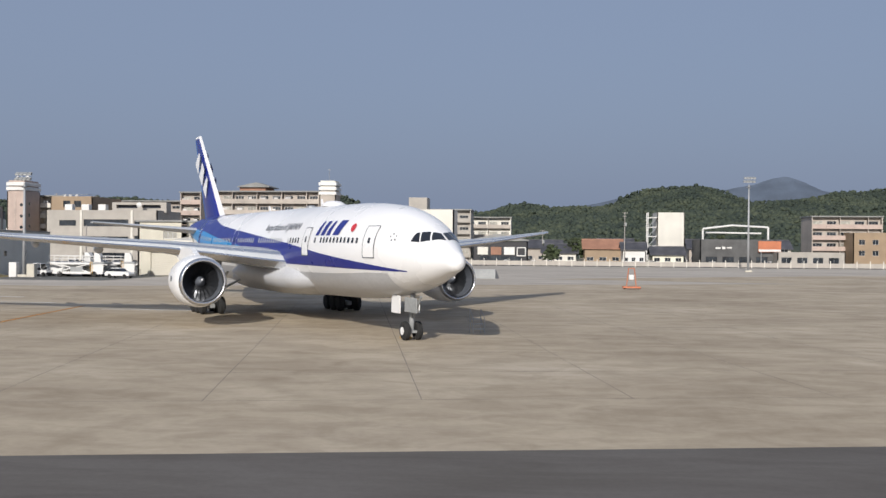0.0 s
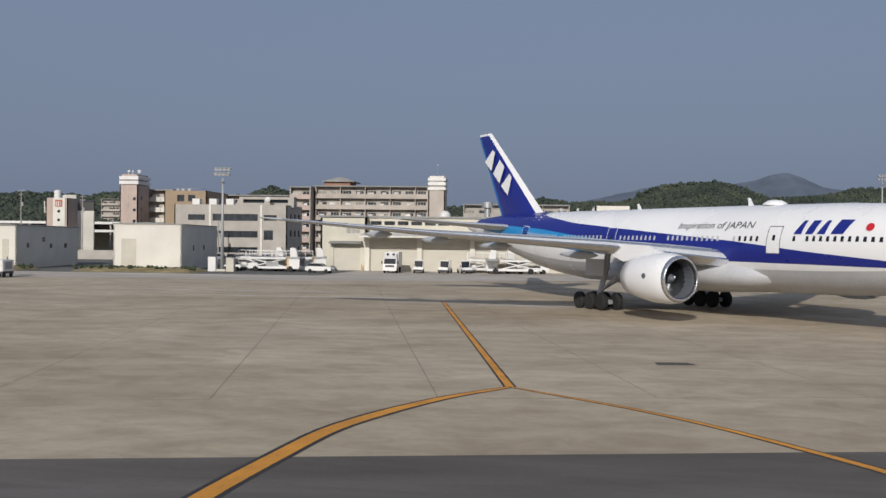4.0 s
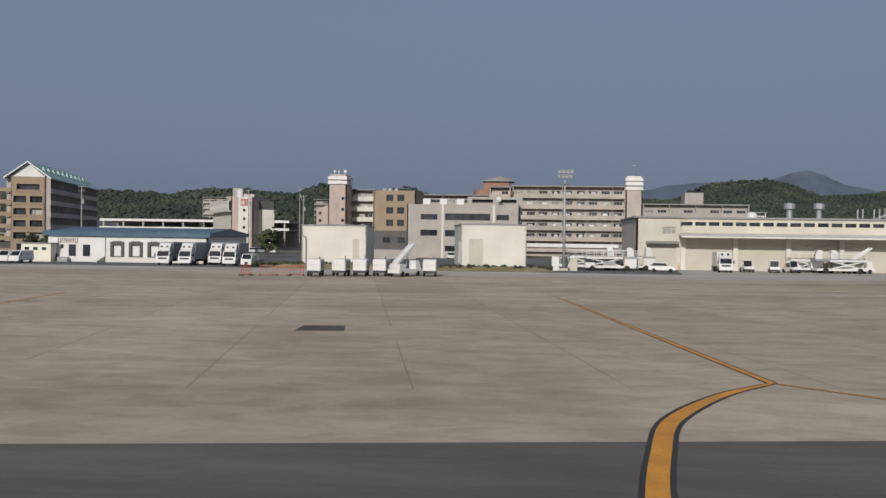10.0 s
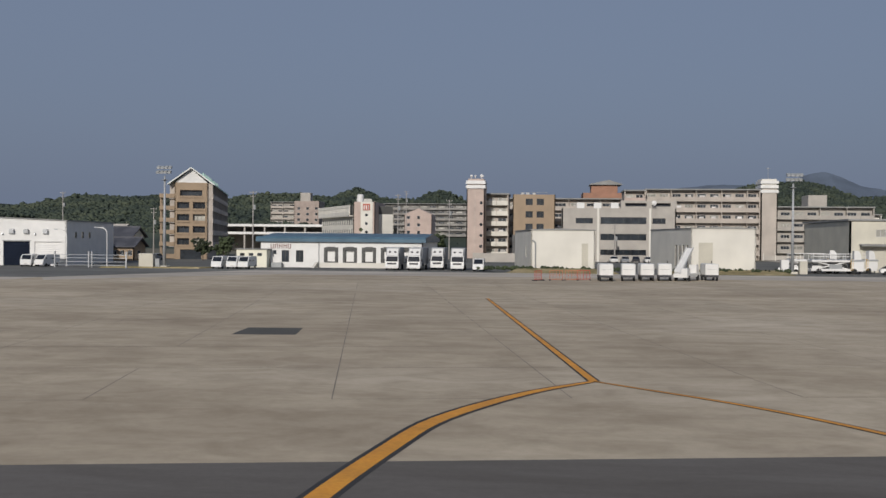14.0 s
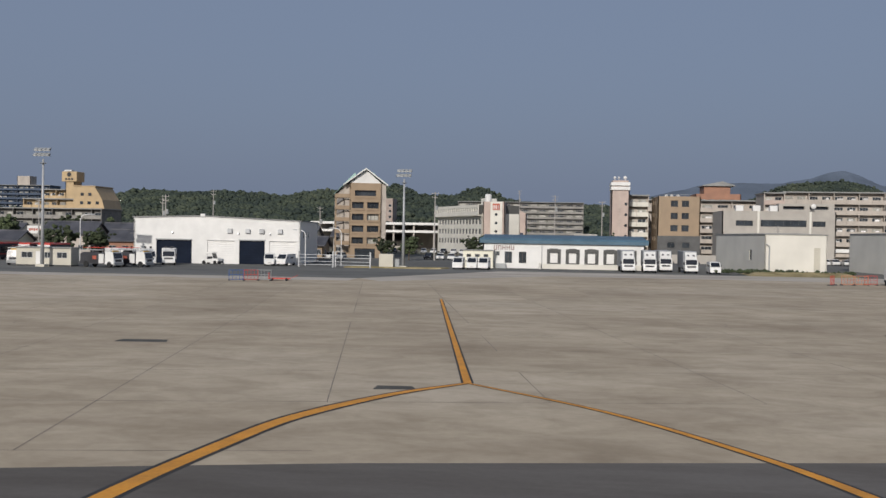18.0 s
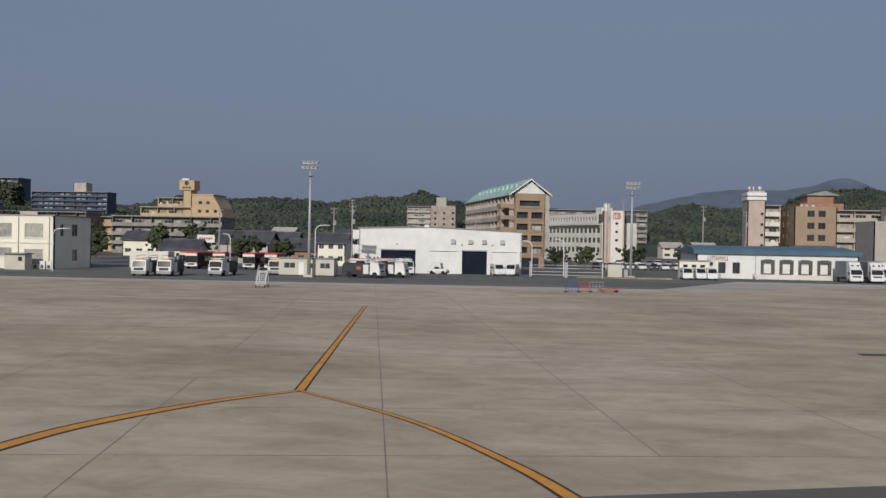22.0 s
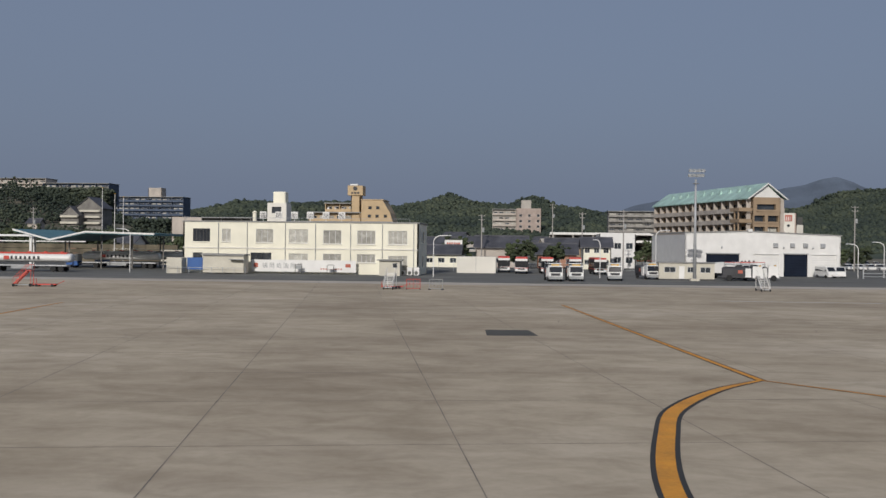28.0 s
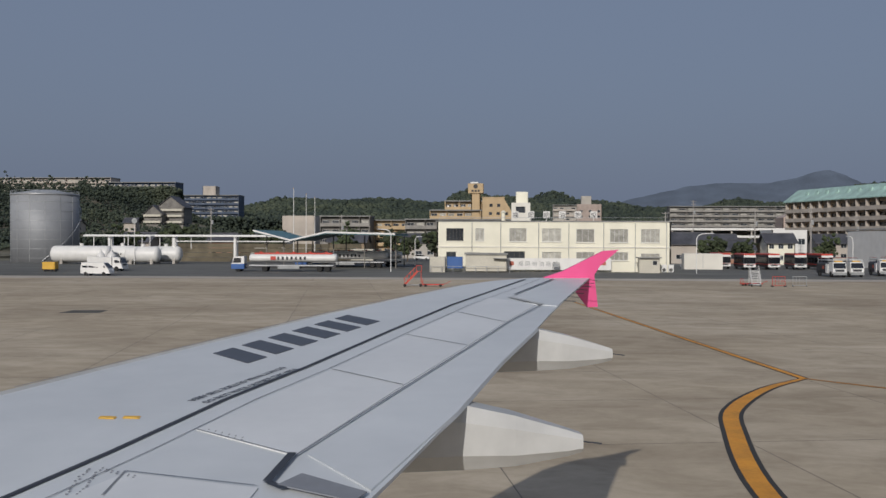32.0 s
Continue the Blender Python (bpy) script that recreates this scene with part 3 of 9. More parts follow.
BACK = [(-900, 52), (-600, 46), (-440, 48), (-395, 54), (-382, 66), (-363, 74), (-346, 67), (-325, 57), (-285, 56), (-268, 66), (-254, 70), (-240, 66), (-222, 54), (-150, 46), (-60, 48), (-34, 56), (-8, 58), (22, 55), (85, 56), (126, 73), (166, 83), (196, 83), (228, 75), (262, 62), (300, 63), (364, 74), (422, 77), (560, 70), (900, 60)]


def height(x, y):
    """The lie of the wooded ridge north of the airfield."""
    h = np.interp(x, [p[0] for p in RIDGE], [p[1] for p in RIDGE]) - 1.2
    rise = max(0.0, min(1.0, (y - 420 + 40 * math.sin(x * 0.013)) / 330)) ** 1.2
    if y > 760:
        rise *= max(0.2, 1 - (y - 760) / 500)
    return h * rise * (0.94 + 0.10 * noise.noise((x * 0.02, y * 0.02, 0))) - 0.1


g, nx, ny = Geo(), 110, 28
g.add([(-980 + i * 15, 400 + j * 26, height(-980 + i * 15, 400 + j * 26)) for j in range(ny) for i in range(nx)],
      [(j * nx + i, j * nx + i + 1, (j + 1) * nx + i + 1, (j + 1) * nx + i) for j in range(ny - 1) for i in range(nx - 1)])
tagged(part("hill", g, LEAF, smooth=True), "long low wooded ridge behind the town", "hill", kind="structure")

# tree crowns over the ridge: ragged clumps of two sizes
ico = bmesh.new()
bmesh.ops.create_icosphere(ico, subdivisions=2, radius=1)
ICO_V = [v.co.copy() for v in ico.verts]
ICO_F = [tuple(v.index for v in f.verts) for f in ico.faces]
ico.free()


def ragged(seed):
    """One rough ball of leaves, of radius 1."""
    o = Vector((seed * 7.1, seed * 3.3, seed))
    return np.array([tuple(p * (1 + 0.75 * noise.noise(p * 1.9 + o) + 0.45 * noise.noise(p * 4.5 + o))) for p in ICO_V])


SHAPES = [ragged(k * 1.37 + 0.2) for k in range(30)]


def clump(g, c, r, squash=0.8, seed=0.0):
    p = SHAPES[int(seed * 100) % len(SHAPES)]
    a = seed * 2.399
    ca, sa = math.cos(a) * r, math.sin(a) * r
    g.add(np.stack((p[:, 0] * ca - p[:, 1] * sa + c[0], p[:, 0] * sa + p[:, 1] * ca + c[1], p[:, 2] * r * squash + c[2]), 1).tolist(), ICO_F)


def back_height(x, y):
    """The lie of the second ridge, farther off."""
    u = (y - 1010) / 240
    rise = max(0.0, min(1.0, u)) ** 0.9 if u < 1 else max(0.3, 1 - (u - 1) * 0.8)
    return float(np.interp(x, [p[0] for p in BACK], [p[1] for p in BACK])) * rise * (0.97 + 0.06 * noise.noise((x * 0.02, y * 0.02, 4))) - 0.1


g, nx, ny = Geo(), 120, 20
g.add([(-900 + i * 15, 1000 + j * 22, back_height(-900 + i * 15, 1000 + j * 22)) for j in range(ny) for i in range(nx)],
      [(j * nx + i, j * nx + i + 1, (j + 1) * nx + i + 1, (j + 1) * nx + i) for j in range(ny - 1) for i in range(nx - 1)])
tagged(part("hill", g, LEAF, smooth=True), "rounded wooded hills beyond the first ridge", "hill", kind="structure")

ico = bmesh.new()
bmesh.ops.create_icosphere(ico, subdivisions=1, radius=1)
LOW_F = np.array([[v.index for v in f.verts] for f in ico.faces])
LOW_S = np.stack([np.array([tuple(v.co * (1 + 0.9 * noise.noise(v.co * 2.3 + Vector((k * 5.7, k, 3))))) for v in ico.verts]) for k in range(24)])
ico.free()


def canopy(name, rows, label, material):
    """Many small rough clumps in one mesh. rows: x, y, z, radius, squash."""
    a = np.array(rows)
    n, k = len(a), LOW_S.shape[1]
    q = np.random.RandomState(5)
    p = LOW_S[q.randint(0, len(LOW_S), n)]
    t = q.uniform(0, 6.283, n)[:, None]
    c, w = np.cos(t), np.sin(t)
    r = a[:, 3:4]
    v = np.stack((a[:, 0:1] + r * (p[:, :, 0] * c - p[:, :, 1] * w), a[:, 1:2] + r * (p[:, :, 0] * w + p[:, :, 1] * c), a[:, 2:3] + r * a[:, 4:5] * p[:, :, 2]), 2)
    f = (LOW_F[None] + (np.arange(n) * k)[:, None, None]).reshape(-1, 3)
    me = bpy.data.meshes.new(name)
    me.vertices.add(n * k)
    me.vertices.foreach_set("co", v.reshape(-1))
    me.loops.add(f.size)
    me.loops.foreach_set("vertex_index", f.reshape(-1))
    me.polygons.add(len(f))
    me.polygons.foreach_set("loop_start", np.arange(0, f.size, 3))
    me.update(calc_edges=True)
    me.materials.append(material)
    return tagged(part(name, me, None), label, "woodland", kind="stuff")


rng = random.Random(11)
rows = []
for k in range(40000):
    x, y = rng.uniform(-960, 600), 460 + 300 * rng.random() ** 0.7
    h = height(x, y)
    if h > 2 and not (-213 < x < -132 and 497 < y < 557):
        r = rng.uniform(0.8, 1.9) * (1.6 if rng.random() < 0.08 else 1)
        rows.append((x, y, h + r * rng.uniform(-0.1, 0.5), r, rng.uniform(0.55, 1.0)))
canopy("woodland", rows, "dense evergreen broadleaf trees covering the ridge", LEAF)
rows = []
for k in range(15000):
    x, y = rng.uniform(-700, 700), rng.uniform(1120, 1270)
    r = rng.uniform(1.2, 2.6) * (1.5 if rng.random() < 0.08 else 1)
    rows.append((x, y, back_height(x, y) + r * rng.uniform(-0.2, 0.5), r, rng.uniform(0.55, 1.0)))
canopy("woodland", rows, "evergreen trees on the hills farther off", LEAF)

FAR = [(-900, 60), (-300, 110), (50, 140), (320, 216), (512, 254), (612, 270), (682, 268), (760, 273), (854, 270), (960, 283), (1014, 297), (1066, 315), (1110, 330), (1151, 338), (1190, 322), (1238, 302), (1281, 286), (1345, 264), (1495, 233), (1762, 226), (2350, 164), (3200, 80)]
g = Geo()
nx = 200
for j in range(12):
    for i in range(nx):
        x = -900 + i * 20
        s = j / 11
        h = np.interp(x, [p[0] for p in FAR], [p[1] for p in FAR])
        g.v.append((x, 4150 + 600 * s, (h + 9 * noise.noise((x * 0.011, s * 3, 5)) + 3 * noise.noise((x * 0.04, s * 9, 5))) * s ** 0.8 - 0.2))
g.f += [(j * nx + i, j * nx + i + 1, (j + 1) * nx + i + 1, (j + 1) * nx + i) for j in range(11) for i in range(nx - 1)]
# Haze over the mountain is only the material's blue tint.
tagged(part("backdrop_mountain", g, LEAF2, smooth=True), "forested mountain far off on the horizon, coloured haze-blue", "mountain", kind="structure")


# ---- trees of the town ----
def tree(x, y, h, r, label, z=0.0, seed=1):
    t = thing("tree", label, "tree", (x, y, z), group="town trees")
    q = random.Random(seed)
    g = Geo().cyl((0, 0, 0), (0, 0, h * 0.35), 0.05 * h * 0.6, 0.03 * h * 0.6, 8)
    for k in range(5):
        a = k * 1.257 + q.uniform(-0.3, 0.3)
        g.cyl((0, 0, h * 0.28), (math.cos(a) * r * 0.5, math.sin(a) * r * 0.5, h * q.uniform(0.5, 0.7)), 0.018 * h, 0.006 * h, 6)
    part("trunk", g, BARK, t)
    c = Geo()
    lobes = [(q.uniform(0, 6.28), q.uniform(0.2, 0.75), q.uniform(0.5, 0.95)) for _ in range(7)]
    for k in range(110):
        a, u, s = lobes[k % 7]
        b = Vector((q.gauss(0, 1), q.gauss(0, 1), q.gauss(0, 1))) * 0.24 * r
        clump(c, (math.cos(a) * u * r + b.x, math.sin(a) * u * r + b.y, max(h * 0.3, h * (s - 0.08) + b.z)), r * q.uniform(0.07, 0.2), 0.85, q.uniform(0, 90))
    part("crown", c, LEAF3, t)
    return t

# ---- buildings along the airfield ----
# two plain white sheds
def shed(x0, x1, y0, y1, h, label, west, east):
    w, d = x1 - x0, y1 - y0
    t = thing("storage_shed", label, "shed", (x0, y0 - w / 2 * math.sin(radians(7)), 0), 7, group="white sheds")
    for s, p0, p1 in (("S", (0, 0), (w, 0)), ("E", (w, 0), (w, d)), ("N", (w, d), (0, d)), ("W", (0, d), (0, 0))):
        m, ln = side(p0, p1)
        hs = {"W": west, "E": east}.get(s, [])
        part("wall", wall_geo(ln, 0, h, hs, 0.2), CREAM2, t, m=m)
        for a, b, c, e in hs:
            window(t, m @ pose(a, 0.1, c), b - a, e - c, 1, DARKF, GLASS)
    part("roof", Geo().prism([(-0.15, h), (w + 0.15, h), (w + 0.15, h + 0.12), (w / 2, h + 0.3), (-0.15, h + 0.12)], "y", -0.15, d + 0.15), ROOFG, t, "grey metal roof with a narrow edge")
    return t, w, d


t, w, d = shed(-117.9, -107.8, 140, 168, 6.55, "cream-white windowless storage shed on a grass bank", [(20, 21.3, 2.2, 4)], [(4, 5.2, 3.2, 3.9), (10.5, 12, 4.1, 4.8), (14, 15.4, 3.0, 3.8), (21, 22.4, 3.0, 3.8)])
part("downpipe", tube([(0.7, -0.12, 0.3), (0.7, -0.12, 4.6), (0.2, -0.12, 5.0)], 0.12), GALV, t)
part("louvre_door", slats(1.0, 4.2, PANEL_B), None, t, "beige louvred door", m=pose(8.0, -0.05, 0.3))
t, w, d = shed(-93, -82.8, 142, 170, 7.0, "white storage shed with tall side windows", [(18 + 2.4 * i, 19.2 + 2.4 * i, 0.8, 4.4) for i in range(4)], [(8, 9.2, 3, 3.8), (16, 17.2, 3, 3.8)])
part("louvre_door", slats(2.2, 4.3, PANEL_B), None, t, "beige louvred door", m=pose(1.2, -0.05, 0.5))
for x0, x1, y in ((-120, -106, 135), (-95, -80, 136.5)):
    g = Geo().loft([[(x0 - 1.5, y - 2.2, 0.0), (x1 + 1.5, y - 2.2, 0), (x1 + 1, y + 8, 0), (x0 - 1, y + 8, 0)], [(x0, y + 0.6, 0.55), (x1, y + 0.6, 0.55), (x1, y + 4.8, 0.6), (x0, y + 4.8, 0.6)]], cap0=False)
    tagged(part("grass_bank", g, DRYG), "low bank of dry yellowed grass in front of a shed", "bank", kind="structure")

# long cream cargo warehouse
t = thing("cargo_warehouse", "long cream warehouse with closed roller doors and a canopy", "warehouse", (-64.6, 157, 0))
doors = [(8.3 + 8.6 * i, 8.3 + 8.6 * i + 7.7, 0, 5.0) for i in range(4)]
holes = [(2.2, 6.6, 0, 4.3), *doors]
part("wall", wall_geo(44, 0, 6.0, holes, 0.3), DEPOT, t, m=pose(0, 0, 0))
part("wall", wall_geo(7.3, 6.0, 8.6, [(4.3, 6.6, 6.0, 7.2)], 0.3), DEPOT, t)
window(t, pose(4.3, 0.12, 6.0), 2.3, 1.2, 3, ALU, CURTAIN)
part("roller_door", slats(4.4, 4.3, SHUTTER), None, t, m=pose(2.2, 0.2, 0))
for a, b, c, e in doors:
    part("roller_door", slats(b - a, 5.0, SHUTTER), None, t, m=pose(a, 0.22, 0))
clere = [(0.6 + 2.25 * i, 2.4 + 2.25 * i, 7.5, 8.15) for i in range(16)]
part("wall", wall_geo(36.7, 5.9, 8.7, clere, 0.25), DEPOT, t, "set-back upper wall with a strip of windows", m=pose(7.3, 2.6, 0))
for a, b, c, e in clere:
    window(t, pose(7.3 + a, 2.7, c), b - a, e - c, 2, DARKF, GLASS)
part("wall", wall_geo(30, 0, 8.6, [], 0.3), DEPOT, t, m=side((0, 30), (0, 0))[0])
part("wall", wall_geo(30, 0, 8.6, [], 0.3), DEPOT, t, m=side((44, 0), (44, 30))[0])
part("wall", wall_geo(44, 0, 8.6, [], 0.3), DEPOT, t, m=side((44, 30), (0, 30))[0])
part("roof", Geo().box(-0.3, 44.3, 2.3, 30.3, 8.7, 9.0).box(-0.3, 7.5, -0.3, 2.3, 8.7, 9.0), ROOFG, t, "flat grey roof with an overhanging edge")
part("canopy", Geo().prism([(-3.9, 5.7), (0, 6.1), (2.6, 6.3), (2.6, 6.1), (0, 5.9), (-3.9, 5.45)], "x", 7.0, 44), CREAM2, t, "thin canopy over the doors")
part("canopy", Geo().prism([(-1.4, 4.55), (0, 4.8), (0, 4.6), (-1.4, 4.4)], "x", 1.6, 7.0), ROOFG, t, "small grey canopy over a door")
for i in range(5):
    part("pillar", Geo().bev(7.4 + 8.6 * i, 8.2 + 8.6 * i, -0.35, 0, 0, 5.6, 0.05), CREAM2, t)
    part("bollard", Geo().cyl((7.0 + 8.6 * i, -0.8, 0), (7.0 + 8.6 * i, -0.8, 1.1), 0.09), YPAINT, t, "yellow steel bollard")
for i in range(2):
    part("roof_vent", Geo().turned([(0, 0.5), (1.6, 0.5), (1.7, 0.95), (2.6, 0.95), (2.8, 0.2)], "z", 14, (27 + i * 5, 8, 9.0)), GALV, t, "round metal roof ventilator")
part("dome", Geo().turned([(0, 1.0), (0.5, 0.95), (0.9, 0.6), (1.05, 0.1)], "z", 16, (20, 5, 9.0)), WHITE, t, "white domed rooflight")
t = house("lift_tower", "pale concrete lift tower with an open steel stair", -19.5, -13.5, 165, 172, 11.2, CREAM2)
for i in range(4):
    part("stair_flight", Geo().prism([(-5.5, i * 2.6), (-0.2, i * 2.6 + 2.4), (-0.2, i * 2.6 + 2.6), (-5.5, i * 2.6 + 0.2)], "y", 0.6 + (i % 2) * 1.4, 1.8 + (i % 2) * 1.4), GALV, t)
for x in (-5.6, -2.8, -0.2):
    for y in (0.5, 3.3):
        part("stair_post", Geo().box(x - 0.1, x + 0.1, y - 0.1, y + 0.1, 0, 10.8), GALV, t)

# grey three-storey office
rows = [(3.2, 7.2, 9.0, 10.3, 2), (27.2 - 6.2, 27.2 - 3.2, 9.0, 10.3, 3), (21, 23.2, 4.6, 6.8, 2), (3.2, 7.2, 5.2, 6.6, 2)]
band = [(9, 19.6, 8.9, 10.5, 6), (9, 19.6, 5.1, 6.6, 6), (9, 19.6, 1.6, 2.9, 6)]
t = house("office_building", "grey three-storey office with long dark window bands", -112, -85.6, 219, 234, 12.6, GREYW, None, {"S": rows + band, "E": grid(3, 4, 3, 1.6, 1.6, 3.8, 3, 1.5)}, frame=DARKF)
part("penthouse", wall_geo(13, 12.2, 14.6, [(1.0, 6, 13.2, 14.0), (7.2, 11.6, 13.2, 14.0)], 3.0), GREYW, t, "rooftop plant room with a dark slot", m=pose(14, 4, 0))
part("slot", Geo().box(14.4, 26.6, 5, 5.2, 12.8, 14.4), RECESS, t)
for x in (3.5, 7.5, 11.5):
    part("rooftop_unit", Geo().bev(x, x + 1.8, 2, 3.6, 12.2, 14.0, 0.06), WHITE, t, "white rooftop cooling unit")
part("dish_aerial", Geo().turned([(0, 0.1), (0.08, 0.4), (0.2, 0.6), (0.24, 0.6), (0.1, 0.35)], "y", 18, (21.5, 1.2, 13.9)), WHITE, t, "white dish aerial")
for u in (8.2, 20.2):
    part("pilaster", Geo().box(u, u + 0.5, -0.18, 0, 0, 12.6), CREAM2, t, "pale vertical pilaster")
t = thing("parking_wall", "low pale concrete wall in front of parked cars", "wall", (-132, 205, 0), kind="structure")
part("wall_panel", Geo().box(0, 24, 0, 0.25, 0, 2.0), GREYW, t)

# tan tiled building and the pink stair tower beside it
wins = grid(3.4, 2.9, 2, 1.9, 7.6, 3.3, 3, 1.7, 2)
t = house("tan_building", "tan-tiled six-storey building with paired windows", -124.6, -113.4, 246, 264, 17.0, TAN, None, {"S": [(a, b, c, e, f) for a, b, c, e, f in wins], "W": grid(5, 5, 2, 2.0, 5, 3.3, 4, 1.4, 2)}, frame=DARKF)
part("base_cladding", Geo().box(0, 11.25, -0.2, 0, 0, 6.4), DARKW, t, "dark grey cladding of the lower storeys")
for u in (2.6, 6.5):
    window(t, pose(u, -0.28, 3.2), 2.0, 1.5, 2, DARKF, GLASS)
part("roof_rail", tube([(2, 2, 17.6), (9, 2, 17.6), (9, 9, 17.6)], 0.05), GALV, t)
for x in (2.5, 3.9, 5.6):
    part("rooftop_unit", Geo().turned([(0, 0.45), (0.7, 0.45), (0.9, 0.2)], "z", 12, (x, 3, 16.7)), WHITE, t, "white rooftop fan")
t = house("stair_tower", "pinkish stair tower with a white-banded top", -136.9, -132.1, 247, 255, 18.4, PINK, None, {"E": [(2, 3, 3 + 2.9 * i, 4 + 2.9 * i, 1) for i in range(5)]})
for i in range(2):
    part("top_band", Geo().bev(-0.2, 5.0, -0.2, 8.2, 18.6 + 1.2 * i, 19.5 + 1.2 * i, 0.08), WHITE, t, "white band of the tower top")
part("top_core", Geo().box(0.3, 4.5, 0.3, 7.7, 18.2, 21.2), PINK, t)
part("light_strip", Geo().box(2.0, 2.45, -0.06, 0, 1, 18), mat("faded_pink_tile", (0.47, 0.38, 0.33), 0.6), t, "paler vertical strip")
for i in range(5):
    part("round_window", Geo().cyl((3.9, -0.05, 3.2 + 2.9 * i), (3.9, 0.1, 3.2 + 2.9 * i), 0.42, n=12), GLASS, t)
for x, r in ((1.0, 0.4), (2.1, 0.3), (3.8, 0.5)):
    part("roof_dish", Geo().turned([(0, 0.1), (0.15, r * 0.7), (0.35, r), (0.4, r)], "y", 12, (x, 3, 22.1)).cyl((x, 3.2, 21.0), (x, 3.2, 22.1), 0.07), WHITE, t, "white dish on a short post")


# apartment blocks with access balconies
def balconies(name, label, x0, x1, y0, y1, floors, fh, bays, wall, rail, base=0.0, group="apartment blocks", ground=0.0, seed=1, end="", roof=None, laundry=True):
    t = thing(name, label, "apartment block", (x0, y0, base), group=group)
    q = random.Random(seed)
    w, d, h = x1 - x0, y1 - y0, floors * fh + ground
    bw = w / bays
    holes = [(i * bw + bw * 0.14, i * bw + bw * 0.82, ground + j * fh + 0.1, ground + j * fh + 2.0) for j in range(floors) for i in range(bays)]
    part("wall", wall_geo(w, 0, h, holes, 0.2), wall, t, m=pose(0, 1.4, 0))
    for k, (a, b, c, e) in enumerate(holes):
        window(t, pose(a, 1.5, c), b - a, e - c, 3 if bw > 3.4 else 2, ALU, CURTAIN if q.random() < 0.4 else GLASS)
    for s, p0, p1 in (("E", (w, 0), (w, d)), ("N", (w, d), (0, d)), ("W", (0, d), (0, 0))):
        m, ln = side(p0, p1)
        hs = grid(2.2, 4.2, int((ln - 3) / 4.2), 1.2, ground + 1.0, fh, floors, 1.2) if s in end else []
        part("wall", wall_geo(ln, 0, h, [a[:4] for a in hs], 0.2), wall, t, m=m)
        for a in hs:
            window(t, m @ pose(a[0], 0.1, a[2]), a[1] - a[0], a[3] - a[2], 2)
    for j in range(floors):
        z = ground + j * fh
        part("balcony_floor", Geo().box(-0.1, w + 0.1, -0.1, 1.4, z - 0.16, z), rail, t)
        for i in range(bays):
            part("balcony_front", Geo().box(i * bw + 0.06, (i + 1) * bw - 0.06, -0.1, 0.02, z, z + 1.08), rail, t)
            if q.random() < 0.55 and laundry:
                a = i * bw + bw * q.uniform(0.15, 0.4)
                part("laundry", Geo().box(a, a + bw * q.uniform(0.2, 0.45), -0.04, 0.0, z + q.uniform(0.75, 0.95), z + q.uniform(1.35, 1.75)), LINEN, t, "washing hung out on a balcony")
    for i in range(bays + 1):
        if i % 2 == 0 or i == bays:
            part("party_wall", Geo().box(i * bw - 0.08, i * bw + 0.08, -0.06, 1.4, ground, h), wall, t)
    part("roof", Geo().box(-0.3, w + 0.3, -0.3, d + 0.2, h, h + 0.35), roof or ROOFG, t)
    return t


t = balconies("apartment_block", "long beige apartment block with washing on its balconies", -88.4, -57.8, 262, 274, 6, 2.95, 9, APTW, APTW, ground=1.4, seed=3, end="W")
part("shop_front", Geo().box(4, 29, -0.7, -0.1, 2.5, 3.5), WHITE, t, "white fascia of a ground-floor shop")
t = house("lift_tower", "tall pale lift tower with white bands", -57.6, -53.2, 261.5, 268, 19.4, APTW)
for i in range(3):
    part("top_band", Geo().bev(-0.2, 4.6, -0.25, 6.6, 18.4 + 1.25 * i, 19.2 + 1.25 * i, 0.06), WHITE, t, "white painted band")
part("top_room", Geo().bev(0.2, 4.2, 0.2, 6, 19.4, 22.2, 0.1), CREAM2, t)
part("aerial", tube([(2.2, 2, 22), (2.2, 2, 25.5)], 0.06).cyl((1.7, 2, 25.2), (2.7, 2, 25.2), 0.05), GALV, t)
balconies("apartment_block", "grey apartment block behind the office", -127.6, -91, 276, 288, 5, 3.1, 8, APTW, APTW, ground=1.5, seed=5)
balconies("apartment_block", "narrow balconied block between the tower and tan building", -132.6, -126.2, 256, 268, 6, 2.8, 2, APTW, CREAM2, ground=0.6, seed=16)
balconies("apartment_block", "narrow side block with stacked balconies", -94.5, -89, 258, 270, 6, 2.9, 2, APTW, PINK, ground=1.2, seed=6)
t = house("brick_apartment", "stepped brick-red apartment house behind the others", -103.5, -88, 330, 345, 21.5, BRICK, None, {"S": grid(1.2, 3.4, 4, 2.2, 12, 3.0, 3, 1.6, 2)})
part("upper_storey", Geo().bev(3, 12, 1, 12, 21.2, 24.6, 0.1), BRICK, t)
part("roof_slab", Geo().prism([(2.5, 24.6), (9, 26.0), (13.5, 24.6), (13.5, 24.3), (2.5, 24.3)], "y", 0, 12.5), ROOFG, t)
part("yellow_canopy", Geo().prism([(7.5, 17.6), (10, 19.0), (12.5, 17.6)], "y", -1.2, 0), YPAINT, t, "yellow tent-like canopy")
t = balconies("apartment_block", "dark grey concrete block with open galleries", -50, -19, 290, 304, 4, 3.4, 8, GREYW, GREYW, ground=1.8, seed=8, laundry=False)
part("roof_house", Geo().bev(12.5, 18, 2, 10, 15.6, 19.2, 0.1), GREYW, t, "roof-top stair house")
balconies("apartment_block", "low block of flats with white supports", -30, -8, 318, 330, 4, 3.2, 6, CREAM2, APTW, ground=1.2, seed=9, laundry=False)

